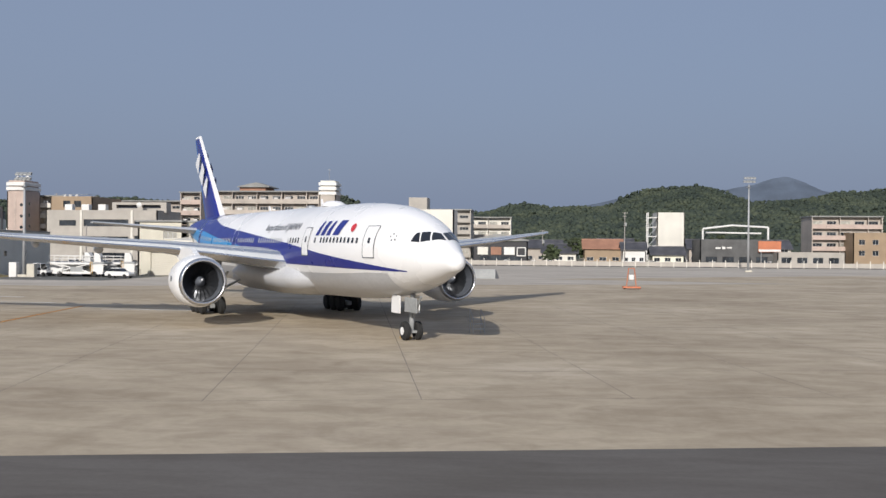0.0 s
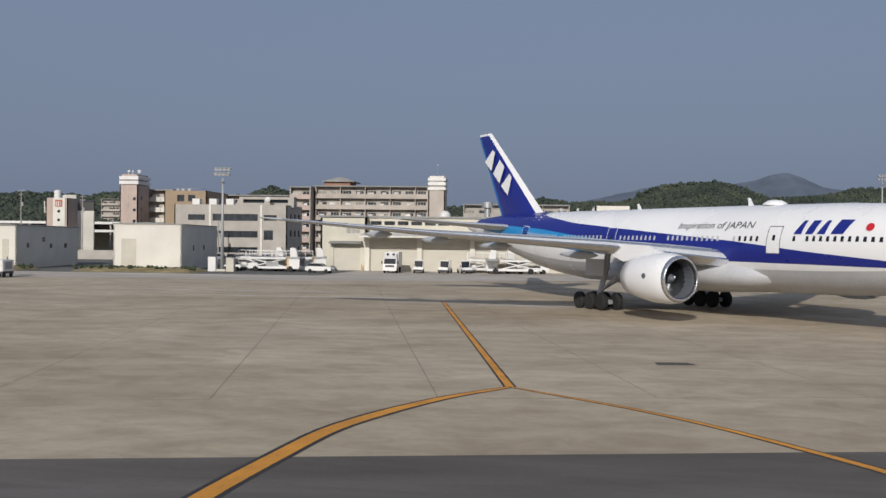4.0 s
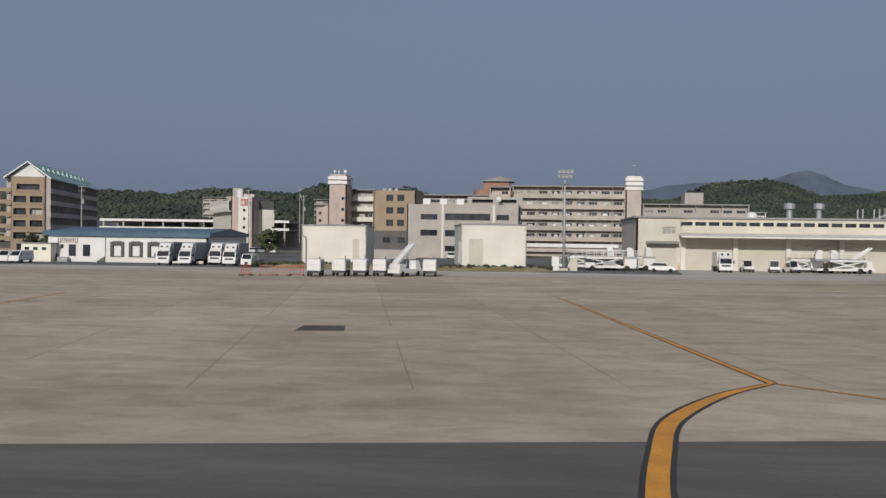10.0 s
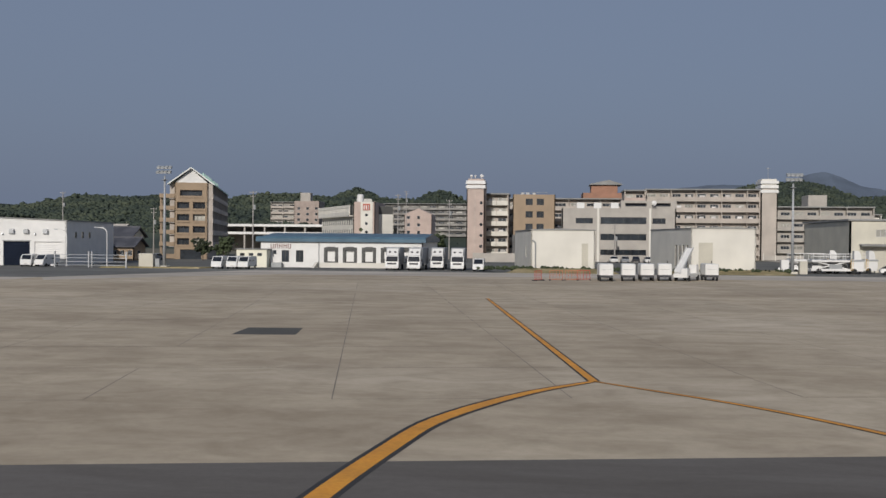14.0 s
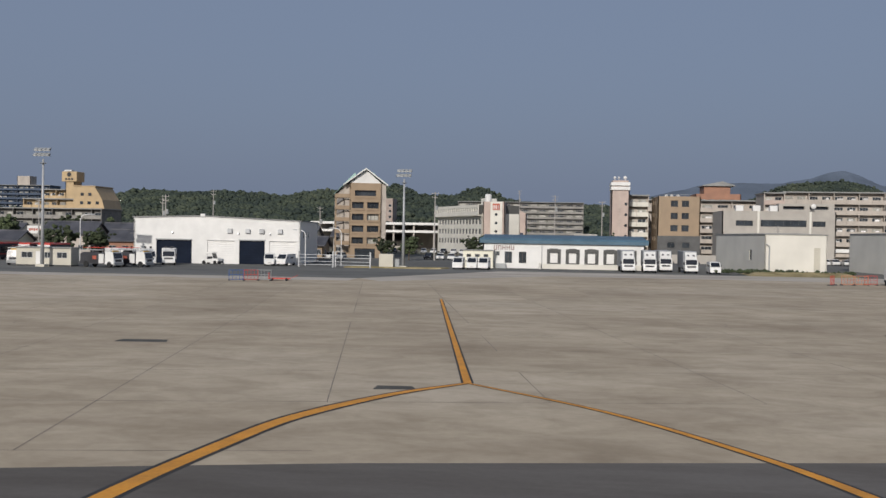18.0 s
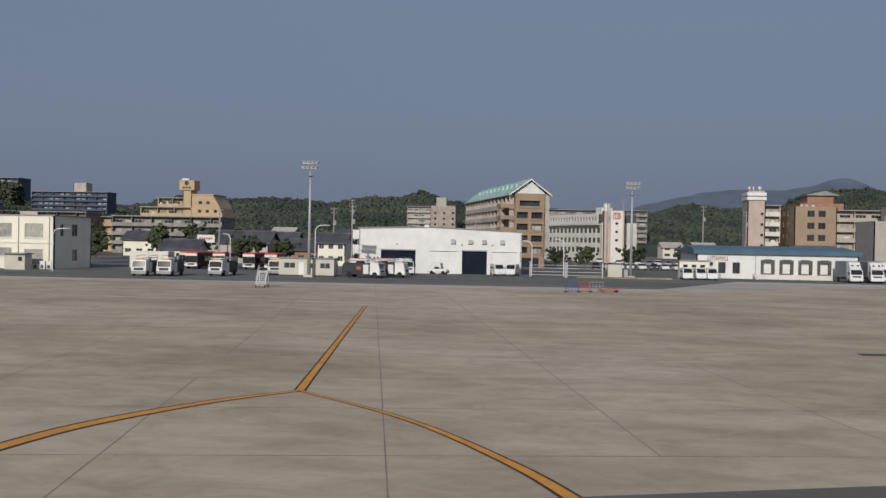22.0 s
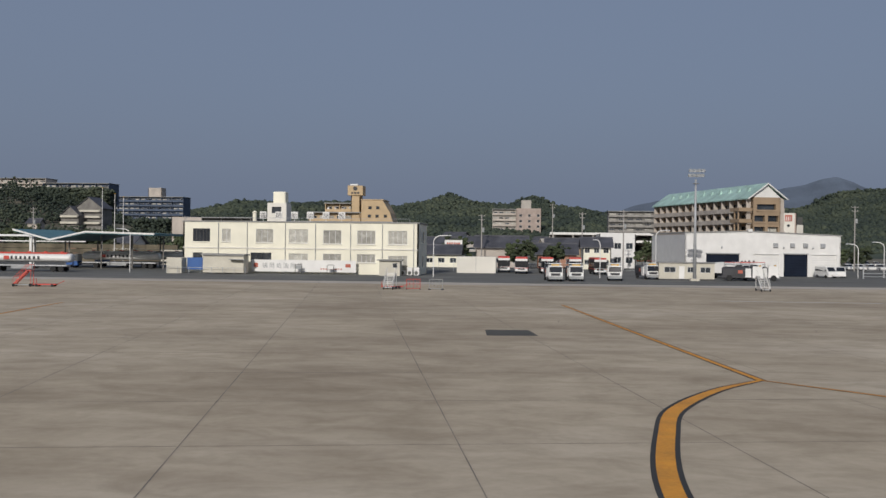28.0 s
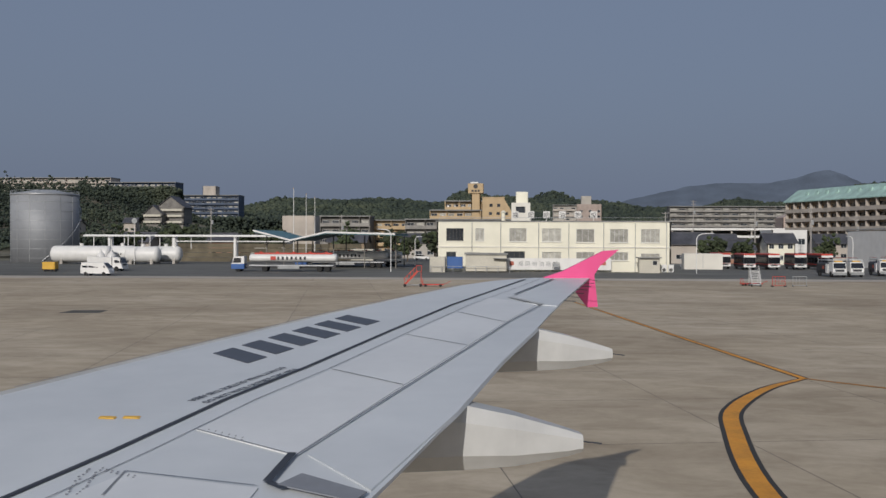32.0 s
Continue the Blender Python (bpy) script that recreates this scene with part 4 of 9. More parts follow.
# catering depot with loading docks
t = thing("catering_depot", "white single-storey depot with loading docks and a blue roof edge", "depot", (-164.3, 148.5, 0))
docks = [(11.4 + 3.25 * i, 13.6 + 3.25 * i, 0.9, 3.45) for i in range(5)]
holes = [(2.4, 3.0, 2.2, 2.9), (3.9, 5.2, 0.9, 2.9), (6.4, 7.7, 0.9, 2.9)]
part("wall", wall_geo(28.2, 0, 4.4, holes + docks, 0.25), WHITE, t)
for a, b, c, e in docks:
    k = part("dock_door", slats(b - a - 0.9, e - c - 0.4, WHITE), None, t, "white dock shutter", m=pose(a + 0.45, 0.12, c))
    part("dock_seal", Geo().box(a - 0.1, a + 0.4, -0.2, 0.0, c, e).box(b - 0.4, b + 0.1, -0.2, 0.0, c, e).box(a + 0.4, b - 0.4, -0.2, 0, e - 0.55, e + 0.12).box(a + 0.4, b - 0.4, -0.15, 0, c, c + 0.15), DARKG, t, "dark grey padded dock seal")
    part("dock_inside", Geo().box(a, b, 0.82, 0.95, c, e), RECESS, t)
for a, b, c, e in holes:
    window(t, pose(a, 0.1, c), b - a, e - c, 2 if b - a > 1 else 1, DARKF, GLASS)
for m, ln in (side((28.2, 0), (28.2, 22)), side((28.2, 22), (0, 22)), side((0, 22), (0, 0))):
    part("wall", wall_geo(ln, 0, 4.4, [], 0.25), WHITE, t, m=m)
part("roof_edge", Geo().prism([(-0.5, 4.35), (0.2, 4.35), (0.2, 5.1), (-0.25, 5.25), (-0.5, 4.9)], "x", -0.5, 28.7), BLUEROOF, t, "blue steel roof edge")
part("roof", Geo().prism([(0.2, 4.4), (22.4, 4.4), (22.4, 5.0), (11, 5.9), (0.2, 5.1)], "x", -0.4, 28.6), BLUEROOF, t, "shallow blue steel roof")
part("plinth", Geo().box(10.6, 28.3, -0.4, -0.02, 0, 0.85), CREAM2, t, "concrete dock plinth")
part("ramp_wall", Geo().prism([(-0.1, 0), (-3.4, 0), (-0.1, 1.0)], "x", 9.9, 10.3), CREAM2, t)
part("downpipe", tube([(10.4, -0.1, 0.2), (10.4, -0.1, 4.4)], 0.07), GALV, t)
for i in range(5):
    x = 2.0 + i * 0.75
    g = Geo().box(x, x + 0.12, -0.06, -0.01, 3.2, 4.0).box(x + 0.42, x + 0.54, -0.06, -0.01, 3.2, 4.0).box(x + 0.12, x + 0.42, -0.06, -0.01, (3.2, 3.9, 3.55, 3.6, 3.2)[i], (3.3, 4.0, 3.66, 3.72, 3.3)[i])
    part("sign_shape", g, mat("maroon_sign_paint", (0.16, 0.05, 0.04), 0.5, var=0.05, bump=0), t, "maroon shape of the depot's sign")
part("vending_machine", Geo().bev(1.2, 2.0, -0.9, -0.2, 0, 1.5, 0.05), RED, t, "red vending machine by the wall")
part("stacked_crates", Geo().bev(2.4, 4.2, -1.2, -0.3, 0, 0.8, 0.05), GREYP, t, "grey crates by the wall")

# building with a red sign on its stair tower
t = house("office_block", "pale office block with a pinkish stair tower and red sign", 0, 41, 0, 13, 12.6, CREAM2, None, {"S": grid(1.2, 2.85, 14, 1.9, 3.0, 3.1, 3, 1.7, 2)})
t.matrix_world = pose(-193.1, 321, 0, 0, 0, -63.6)
part("top_gallery", wall_geo(41, 12.0, 15.3, grid(1.0, 2.0, 20, 1.1, 13.2, 3, 1, 1.2), 0.3), CREAM2, t, "projecting pale top storey with small openings", m=pose(0, -1.3, 0))
part("gallery_back", Geo().box(0.2, 40.8, -0.4, 12.8, 12.4, 15.2), DARKG, t)
part("gallery_floor", Geo().box(0, 41, -1.3, 0, 11.8, 12.1), CREAM2, t)
part("roof_room", Geo().bev(30, 34, 4, 8, 15.2, 17.6, 0.1), CREAM2, t)
t = house("stair_tower", "pinkish tower with round windows and a red square sign", -174.3, -167.6, 281.5, 300, 16.2, PINK)
part("centre_panel", Geo().box(2.3, 6.0, -0.25, 0, 0, 16.2), CREAM2, t, "pale centre panel")
part("sign", Geo().box(3.0, 5.2, -0.4, -0.25, 13.6, 15.6), REDL, t, "red square sign")
for i in range(3):
    part("sign_bar", Geo().box(3.25 + 0.65 * i, 3.55 + 0.65 * i, -0.44, -0.4, 13.8, 15.1), LINEN, t)
for i in range(4):
    part("porthole", Geo().cyl((4.1, -0.3, 12.2 - 2.6 * i), (4.1, -0.2, 12.2 - 2.6 * i), 0.45, n=14), GLASS, t, "round dark window")
part("water_tank", Geo().turned([(0, 1.05), (2.4, 1.05), (2.7, 0.7)], "z", 16, (1.2, 5, 16.0)), WHITE, t, "white water tank on the roof")
balconies("apartment_block", "long dark concrete apartment block with stacked balconies below the ridge", -208, -137, 540, 553, 6, 3.0, 14, DARKC, RAILG, base=6.2, ground=0.6, seed=12, laundry=False)
GX0, GX1, GY, GZ = -177, -165, 408, 15.6
t = house("block_of_flats", "pinkish narrow block of flats with a gabled top", GX0, GX1, GY, GY + 14, GZ, PINK, None, {"S": grid(1.2, 4.4, 2, 1.3, 4, 3.2, 4, 1.4, 1)})
part("gable", Geo().prism([(0, GZ), (GX1 - GX0, GZ), ((GX1 - GX0) / 2, GZ + 2.6)], "y", 0, 14), PINK, t)
t = thing("parking_deck", "long open parking deck with white parapets", "parking deck", (-245, 345, 0))
for z, h in ((6.3, 0.9), (9.2, 0.9)):
    part("parapet", Geo().box(0, 72.4, 0, 0.3, z, z + h), WHITE, t)
    part("deck", Geo().box(0, 72.4, 0.3, 16, z, z + 0.35), GREYW, t)
for k in range(10):
    part("column", Geo().box(1 + 7.7 * k, 1.6 + 7.7 * k, 0.5, 1.1, 0, 9.2), GREYW, t)
part("back_wall", Geo().box(0, 72.4, 15.7, 16, 0, 9.2), GREYW, t)

# hillside flats
t = balconies("apartment_block", "beige hillside flats with rounded balconies", -276, -262, 549, 562, 6, 3.3, 4, GREYW, APTW, base=6, seed=14, laundry=False)
t = house("stair_block", "brown block with small square windows", -262, -247, 548, 562, 24.5, mat("dull_pink_wall", (0.36, 0.29, 0.25), 0.7), None, {"S": grid(2, 5.2, 3, 1.6, 3, 3.3, 6, 1.5, 1)}, base=2)
part("roof_house", Geo().bev(3, 9, 3, 9, 24, 29.5, 0.2), GREYW, t)

# gabled six-storey flats
t = thing("gabled_flats", "six-storey tan-tiled flats with a green gabled roof", "apartment block", (-199.0, 199.3, 0), 15)
W, D, FH = 7.3, 60, 2.72
holes = [(a, a + 2.7, 3.0 + FH * j, 4.75 + FH * j) for j in range(5) for a in (0.55, 4.05)]
holes[-2:] = [(1.2, 6.1, 3.0 + FH * 4 + 0.15, 4.75 + FH * 4)]
part("wall", wall_geo(W, 0, 17.3, holes + [(1.3, 6.0, 0, 2.2)], 0.9), TAN, t)
for k, (a, b, c, e) in enumerate(holes):
    window(t, pose(a, 0.82, c), b - a, e - c, 3, DARKF, CURTAIN if k % 4 == 1 else GLASS)
    part("balcony_front", Geo().box(a - 0.1, b + 0.1, -0.16, -0.02, c - 0.15, c + 0.3), TAN, t)
part("entrance_glass", Geo().box(1.3, 6.0, 0.2, 0.3, 0, 2.2), GLASS, t)
for sgn, m in ((0, side((0, D), (0, 0))[0]), (1, side((W, 0), (W, D))[0])):
    hs = [(1.5 + 4.4 * i, 4.6 + 4.4 * i, 3.0 + FH * j, 4.9 + FH * j) for j in range(5) for i in range(13)]
    part("wall", wall_geo(D, 0, 17.3, hs, 0.25), TAN if sgn == 0 else APTW, t, m=m)
    for a, b, c, e in hs:
        window(t, m @ pose(a, 0.15, c), b - a, e - c, 2, DARKF, GLASS)
    for j in range(5):
        part("gallery", Geo().box(0.3, D - 0.3, -1.2, 0, 2.75 + FH * j, 2.9 + FH * j).box(0.3, D - 0.3, -1.2, -1.08, 2.9 + FH * j, 3.85 + FH * j), APTW, t, "long balcony gallery", m=m)
    for i in range(14):
        part("gallery_fin", Geo().box(0.4 + 4.5 * i, 0.6 + 4.5 * i, -1.1, 0, 2.8, 17.2), APTW, t, m=m)
part("wall", wall_geo(W, 0, 17.3, [], 0.25), TAN, t, m=side((W, D), (0, D))[0])
for j in range(6):
    part("corner_balcony", Geo().box(-3.3, 0, 0.2, 5, 0.15 + FH * j + (0.1 if j else 0), 1.15 + FH * j), TAN, t, "rounded corner balcony")
part("gable", Geo().prism([(0.0, 17.3), (W, 17.3), (W / 2, 20.4)], "y", 0.1, 0.4), WHITE, t, "white rendered gable")
for k, (a, b) in enumerate((((-1.4, 17.1), (W / 2, 20.8)), ((W / 2, 20.8), (W + 1.4, 17.1)))):
    part("roof_slope", Geo().prism([a, b, (b[0], b[1] - 0.3), (a[0], a[1] - 0.3)], "y", -0.7, D + 0.5), GREENROOF, t, "patina-green roof slope")
for a, b in (((-1.5, 16.95), (W / 2, 20.75)), ((W / 2, 20.75), (W + 1.5, 16.95))):
    part("barge_board", Geo().prism([a, b, (b[0], b[1] - 0.32), (a[0], a[1] - 0.28)], "y", -0.85, -0.72), WHITE, t, "white board along the gable's edge")
for j in range(1, 6):
    for u in (0.9, 2.9):
        part("corner_post", Geo().box(-3.25, -2.95, u, u + 0.3, 1.15 + FH * (j - 1), 0.25 + FH * j), TAN, t)
for i in range(10):
    for sx in (-1, 1):
        part("dormer", Geo().prism([(W / 2 + sx * 2.3 - 0.6, 18.4), (W / 2 + sx * 2.3 + 0.6, 18.4), (W / 2 + sx * 2.3, 20.0)], "y", 4 + 5.2 * i, 5.4 + 5.2 * i), GREENROOF, t, "small green roof dormer")

# white vehicle hangar
t = thing("vehicle_hangar", "white steel hangar with dark blue doors and white shutters", "hangar", (-223.9, 138.25, 0), 7)
bays = [(3.9, 10.0, 0, 4.0), (12.7, 17.3, 0, 4.0), (18.2, 22.6, 0, 4.05), (23.4, 27.9, 0, 4.0)]
part("wall", wall_geo(28.7, 0, 7.5, bays, 0.25), WHITE, t)
part("wall_peak", Geo().prism([(0, 7.5), (28.7, 7.5), (28.7, 7.55), (11.9, 8.15), (0, 7.8)], "y", 0, 0.25), WHITE, t)
for k, (a, b, c, e) in enumerate(bays):
    if k in (0, 2):
        part("sheet_door", slats(b - a, e - c, NAVY), None, t, "dark blue sheet door", m=pose(a, 0.2, c))
    if k in (1, 3):
        part("roller_door", slats(b - a, e - c, WHITE), None, t, "closed white shutter", m=pose(a, 0.15, c))
    part("door_head", Geo().box(a - 0.1, b + 0.1, -0.1, 0, e, e + 0.2), GREYP if k in (0, 2) else WHITE, t)
part("inner_floor", Geo().box(0.3, 28.4, 0.3, 24, 0.0, 0.02), ASPHALT, t)
hs = [(a, a + 1.1, 4.6, 5.7) for a in (4, 7.5, 11)]
m = side((28.7, 0), (28.7, 25))[0]
part("wall", wall_geo(25, 0, 7.5, hs, 0.25), WHITE, t, m=m)
for a, b, c, e in hs:
    window(t, m @ pose(a, 0.1, c), b - a, e - c, 1, DARKF, GLASS)
part("wall", wall_geo(28.7, 0, 7.5, [], 0.25), WHITE, t, m=side((28.7, 25), (0, 25))[0])
part("wall", wall_geo(25, 0, 7.5, [], 0.25), WHITE, t, m=side((0, 25), (0, 0))[0])
part("roof", Geo().prism([(-0.2, 7.75), (11.9, 8.15), (28.9, 7.5), (28.9, 7.65), (11.9, 8.32), (-0.2, 7.95)], "y", -0.2, 25.2), ROOFG, t, "shallow grey roof")
for u in (16.2, 19.3, 21.7, 24.9):
    part("vent_hood", Geo().prism([(-0.5, 5.4), (0, 5.2), (0, 6.1), (-0.5, 6.0)], "x", u, u + 0.75), GALV, t, "louvred ventilation hood")
for u in (6.6, 18.0, 23.4):
    part("wall_lamp", Geo().prism([(-0.35, 5.2), (0, 5.0), (0, 5.4), (-0.3, 5.45)], "x", u, u + 0.2), GALV, t)
part("ridge_cap", Geo().bev(11.5, 12.3, -0.3, 0.5, 8.1, 8.6, 0.05), WHITE, t)

# terraced ochre flats
t = balconies("terraced_flats", "grey lower storeys of terraced flats with long balconies", -335, -298, 281, 296, 4, 3.0, 11, DARKC, RAILG, seed=21, end="E", laundry=False)
t = balconies("terraced_flats", "ochre upper terraces of flats", -327, -309.5, 285, 297, 1, 2.9, 6, YELLOW_T, YELLOW_T, base=12.3, seed=22)
t = balconies("terraced_flats", "ochre top terrace of flats", -322, -309.5, 287.5, 297, 1, 2.9, 5, YELLOW_T, YELLOW_T, base=15.5, seed=23)
t = thing("ochre_block", "ochre end of terraced flats with a sloping edge", "apartment block", (-309, 284, 12.3))
part("wall", Geo().prism([(0, 0), (10.6, 0), (9.7, 3.0), (7.2, 7.2), (0, 7.2)], "y", 0, 13), YELLOW_T, t)
for u, v in ((2.4, 4.2), (5.0, 4.2), (2.2, 1.4), (4.8, 1.4), (7.6, 1.4)):
    window(t, pose(u, -0.09, v), 1.1, 1.0, 1, DARKF, GLASS)
part("roof_edge", Geo().box(-0.2, 7.5, -0.2, 13.2, 7.2, 7.5), YELLOW_T, t)
t = house("sign_tower", "ochre roof tower carrying a square emblem", -312.9, -309.8, 286, 291, 11.0, YELLOW_T, base=12.3)
part("emblem_box", Geo().bev(-1.1, 4.1, -0.5, 5, 8.9, 12.2, 0.1), YELLOW_T, t)
part("emblem_light", Geo().bev(-0.2, 2.4, -0.6, 1, 12.2, 12.7, 0.05), WHITE, t)
part("emblem", Geo().turned([(0, 0.75), (0.08, 0.75)], "y", 14, (1.5, -0.6, 11.2)).box(0.1, 0.8, -0.6, -0.5, 9.4, 10.0).box(1.15, 1.85, -0.6, -0.5, 9.4, 10.0).box(2.2, 2.9, -0.6, -0.5, 9.4, 10.0), BLACK, t, "dark emblem shapes")
balconies("apartment_block", "yellowish flats with wide balconies", -348.4, -336, 300, 312, 4, 3.0, 4, YELLOW_T, YELLOW_T, seed=25, laundry=False)
balconies("apartment_block", "grey flats with deep shaded balconies", -366, -348.6, 290, 302, 4, 3.3, 5, DARKC, RAILG, seed=26, laundry=False)
t = house("tan_house", "plain tan flat-roofed block", -385, -372.5, 312, 322, 14, APTW)

# hilltop slabs of flats
for x0, x1, y0, fl, b, lab, sd in ((-533, -481, 590, 6, 14, "long dark-blue slab of flats on the hill", 31), (-640, -532, 505, 5, 24, "long pale slab of flats along the hilltop", 32), (-531, -492, 500, 4, 10, "dark slab of flats among trees", 33)):
    lo = 15.5 if sd == 31 else 25
    t = balconies("apartment_block", lab, x0, x1, y0, y0 + 14, fl, 3.0, b, SLATEB if sd != 32 else APTW, SLATEB if sd == 31 else APTW if sd == 32 else DARKC, base=lo, seed=sd, laundry=False)
t = house("lift_tower", "tan lift tower above the blue slab", -507, -498, 596, 604, 24.5, APTW, base=15.5)

def sign_char(ch, size, material=BLACK):
    """One character of the built-in font as a thin mesh standing in the x-z plane, facing -y."""
    cu = bpy.data.curves.new("character", "FONT")
    cu.body, cu.size, cu.extrude = ch, size, 0.01
    ob = bpy.data.objects.new("character", cu)
    scene.collection.objects.link(ob)
    me = bpy.data.meshes.new_from_object(ob.evaluated_get(bpy.context.evaluated_depsgraph_get()))
    bpy.data.objects.remove(ob)
    me.transform(Matrix.Rotation(radians(90), 4, "X"))
    me.materials.clear()
    me.materials.append(material)
    return me


# fuel company's two-storey office
t = thing("fuel_office", "pale cream two-storey office with curtained windows", "office building", (-311, 119.5, 0))
up = [(1.7, 4.7, 5.3, 7.5, 5, GLASS), (6.8, 8.3, 5.3, 7.5, 2, CURTAIN), (12.7, 15.7, 5.2, 7.5, 3, CURTAIN), (18.4, 21.7, 5.2, 7.5, 3, CURTAIN), (24.3, 27.4, 5.1, 7.4, 3, CURTAIN), (30.1, 33.2, 5.1, 7.4, 4, CURTAIN), (35.4, 38.6, 5.1, 7.4, 4, CURTAIN)]
low = [(1.7, 3.4, 1.0, 3.4, 2, GLASS), (11.8, 15.4, 1.9, 3.5, 4, GLASS), (18.4, 21.7, 2.0, 3.4, 3, CURTAIN), (24.3, 27.4, 2.0, 3.4, 3, CURTAIN), (30.1, 33.2, 2.0, 3.4, 4, CURTAIN), (35.4, 38.6, 0.2, 3.2, 4, CURTAIN)]
L = 40.5
part("wall", wall_geo(L, 0, 8.7, [q[:4] for q in up + low], 0.25), CREAM, t)
for a, b, c, e, n, gl in up + low:
    window(t, pose(a, 0.12, c), b - a, e - c, n, ALU if gl is CURTAIN else DARKF, gl)
    part("window_sill", Geo().prism([(-0.12, c - 0.1), (0, c - 0.05), (0, c - 0.15), (-0.12, c - 0.15)], "x", a - 0.1, b + 0.1), CREAM2, t)
for m, ln, hs in ((*side((L, 0), (L, 13)), [(2, 3.2, 5.4, 7.4), (6, 8, 5.4, 7.4), (6, 8, 1.2, 3.2)]), (*side((L, 13), (0, 13)), []), (*side((0, 13), (0, 0)), [])):
    part("wall", wall_geo(ln, 0, 8.7, hs, 0.25), CREAM, t, m=m)
    for a, b, c, e in hs:
        window(t, m @ pose(a, 0.12, c), b - a, e - c, 2)
part("roof", Geo().box(-0.15, L + 0.15, -0.15, 13.15, 8.65, 8.85), ROOFG, t, "flat roof with a thin edge")
part("string_course", Geo().box(0, L, -0.14, 0, 4.15, 4.35), CREAM2, t, "projecting band between the storeys")
for u in (6.2, 11.2, 17.8, 23, 29, 34.4, 39.7):
    part("downpipe", tube([(u, -0.12, 0.1), (u, -0.12, 8.5)], 0.06), GALV, t)
part("roof_house", wall_geo(3.4, 8.8, 12.2, [(0.8, 2.5, 10.4, 11.5)], 3.6), CREAM2, t, "pale roof-top stair house", m=pose(13.0, 6, 0))
part("roof_house_pane", Geo().box(13.8, 15.5, 6.3, 6.4, 10.4, 11.5), GLASS, t)
part("water_tank", Geo().bev(13.8, 16.0, 6.8, 9.0, 12.2, 14.2, 0.12), CREAM, t, "square cream water tank")
for i in range(6):
    x = 13.15 + i * 2.72
    s = part("roof_sign", Geo().bev(x, x + 1.15, 0.6, 0.8, 9.3, 10.5, 0.03).cyl((x + 0.57, 0.7, 8.8), (x + 0.57, 0.7, 9.3), 0.05), WHITE, t, "white square sign board with a dark character")
    part("character_shape", sign_char("福岡給油施設"[i], 1.05), None, s, "black character", m=pose(x + 0.05, 0.59, 9.46))
for u in (0.4, 20, 39):
    part("roof_rail", tube([(u, 0.3, 8.85), (u, 0.3, 9.4)], 0.04), GALV, t)
part("roof_rail", tube([(0.4, 0.3, 9.4), (39, 0.3, 9.4)], 0.03), GALV, t)
part("roof_vent", Geo().turned([(0, 0.35), (1.5, 0.35), (1.6, 0.5), (1.9, 0.1)], "z", 12, (11.6, 3, 8.8)), CREAM, t)
b = part("banner", Geo().box(12.4, 30.2, -1.35, -1.25, 0.35, 2.35), WHITE, t, "long white banner board along the front")
part("banner_mark", Geo().box(12.8, 13.5, -1.38, -1.35, 1.1, 1.8), REDL, b)
for i in range(6):
    part("banner_character", sign_char("福岡給油施設"[i], 0.95, GREYP), None, b, "grey character", m=pose(14.2 + 1.2 * i, -1.36, 1.05))
for i in range(9):
    part("banner_bar", Geo().box(24.2 + 0.42 * i, 24.45 + 0.42 * i, -1.38, -1.35, 0.8, 0.98), REDL, b)
part("banner_mark", Geo().box(28.4, 29.3, -1.38, -1.35, 1.2, 1.75), REDL, b)
for i in range(7):
    part("banner_post", Geo().cyl((12.6 + i * 2.9, -1.2, 0), (12.6 + i * 2.9, -1.2, 2.3), 0.05), GALV, t)
for k in range(3):
    t = thing("cooling_unit", "small white outdoor cooling unit on the ground", "cooling unit", (-273.4 + 1.15 * k, 118.2, 0), group="cooling units")
    part("case", Geo().bev(0, 0.9, 0, 0.4, 0.12, 1.35 if k else 0.8, 0.03), WHITE, t)
    part("fan_grille", Geo().turned([(-0.02, 0.3), (0.0, 0.3)], "y", 16, (0.42, 0, 0.45)), DARKG, t)
    part("foot", Geo().box(0.05, 0.85, 0.05, 0.35, 0, 0.12), GREYP, t)
for k, x in enumerate((-290.8, -285.4)):
    t = thing("notice_stand", "grey framed notice stand before the banner", "stand", (x, 116.8, 0), group="notice stands")
    part("frame", tube([(0, 0, 0), (0, 0, 1.6), (1.1, 0, 1.6), (1.1, 0, 0)], 0.05), DARKG, t)
    part("board", Geo().box(0.08, 1.02, -0.02, 0.02, 0.9, 1.5), WHITE if k else GREYP, t)
t = thing("site_hut", "grey prefabricated hut beside the office", "hut", (-308.5, 114, 0))
part("body", Geo().bev(2.9, 9.8, -0.2, 2.6, 0.2, 3.0, 0.05), PANEL_B, t)
part("roof", Geo().prism([(2.7, 3.0), (10, 3.0), (10, 3.25), (2.7, 3.35)], "y", -0.5, 2.8), ROOFG, t)
part("canopy", Geo().prism([(7.6, 2.4), (10.2, 2.3), (10.2, 2.38), (7.6, 2.5)], "y", -1.3, -0.2), GREYP, t)
part("blue_sheet", Geo().bev(-0.4, 2.3, 1.6, 1.9, 0.6, 2.6, 0.03), BLUE, t, "blue door panel")
part("body", Geo().bev(-3.2, -0.6, -0.4, 2.0, 0, 2.6, 0.05), PANEL_B, t, "small grey cabin")
for i in range(8):
    part("post", Geo().cyl((-3 + i * 1.9, -0.9, 0), (-3 + i * 1.9, -0.9, 1.1), 0.05), POLE, t)
part("rail", tube([(-3, -0.9, 1.0), (10.4, -0.9, 1.0)], 0.035), POLE, t)
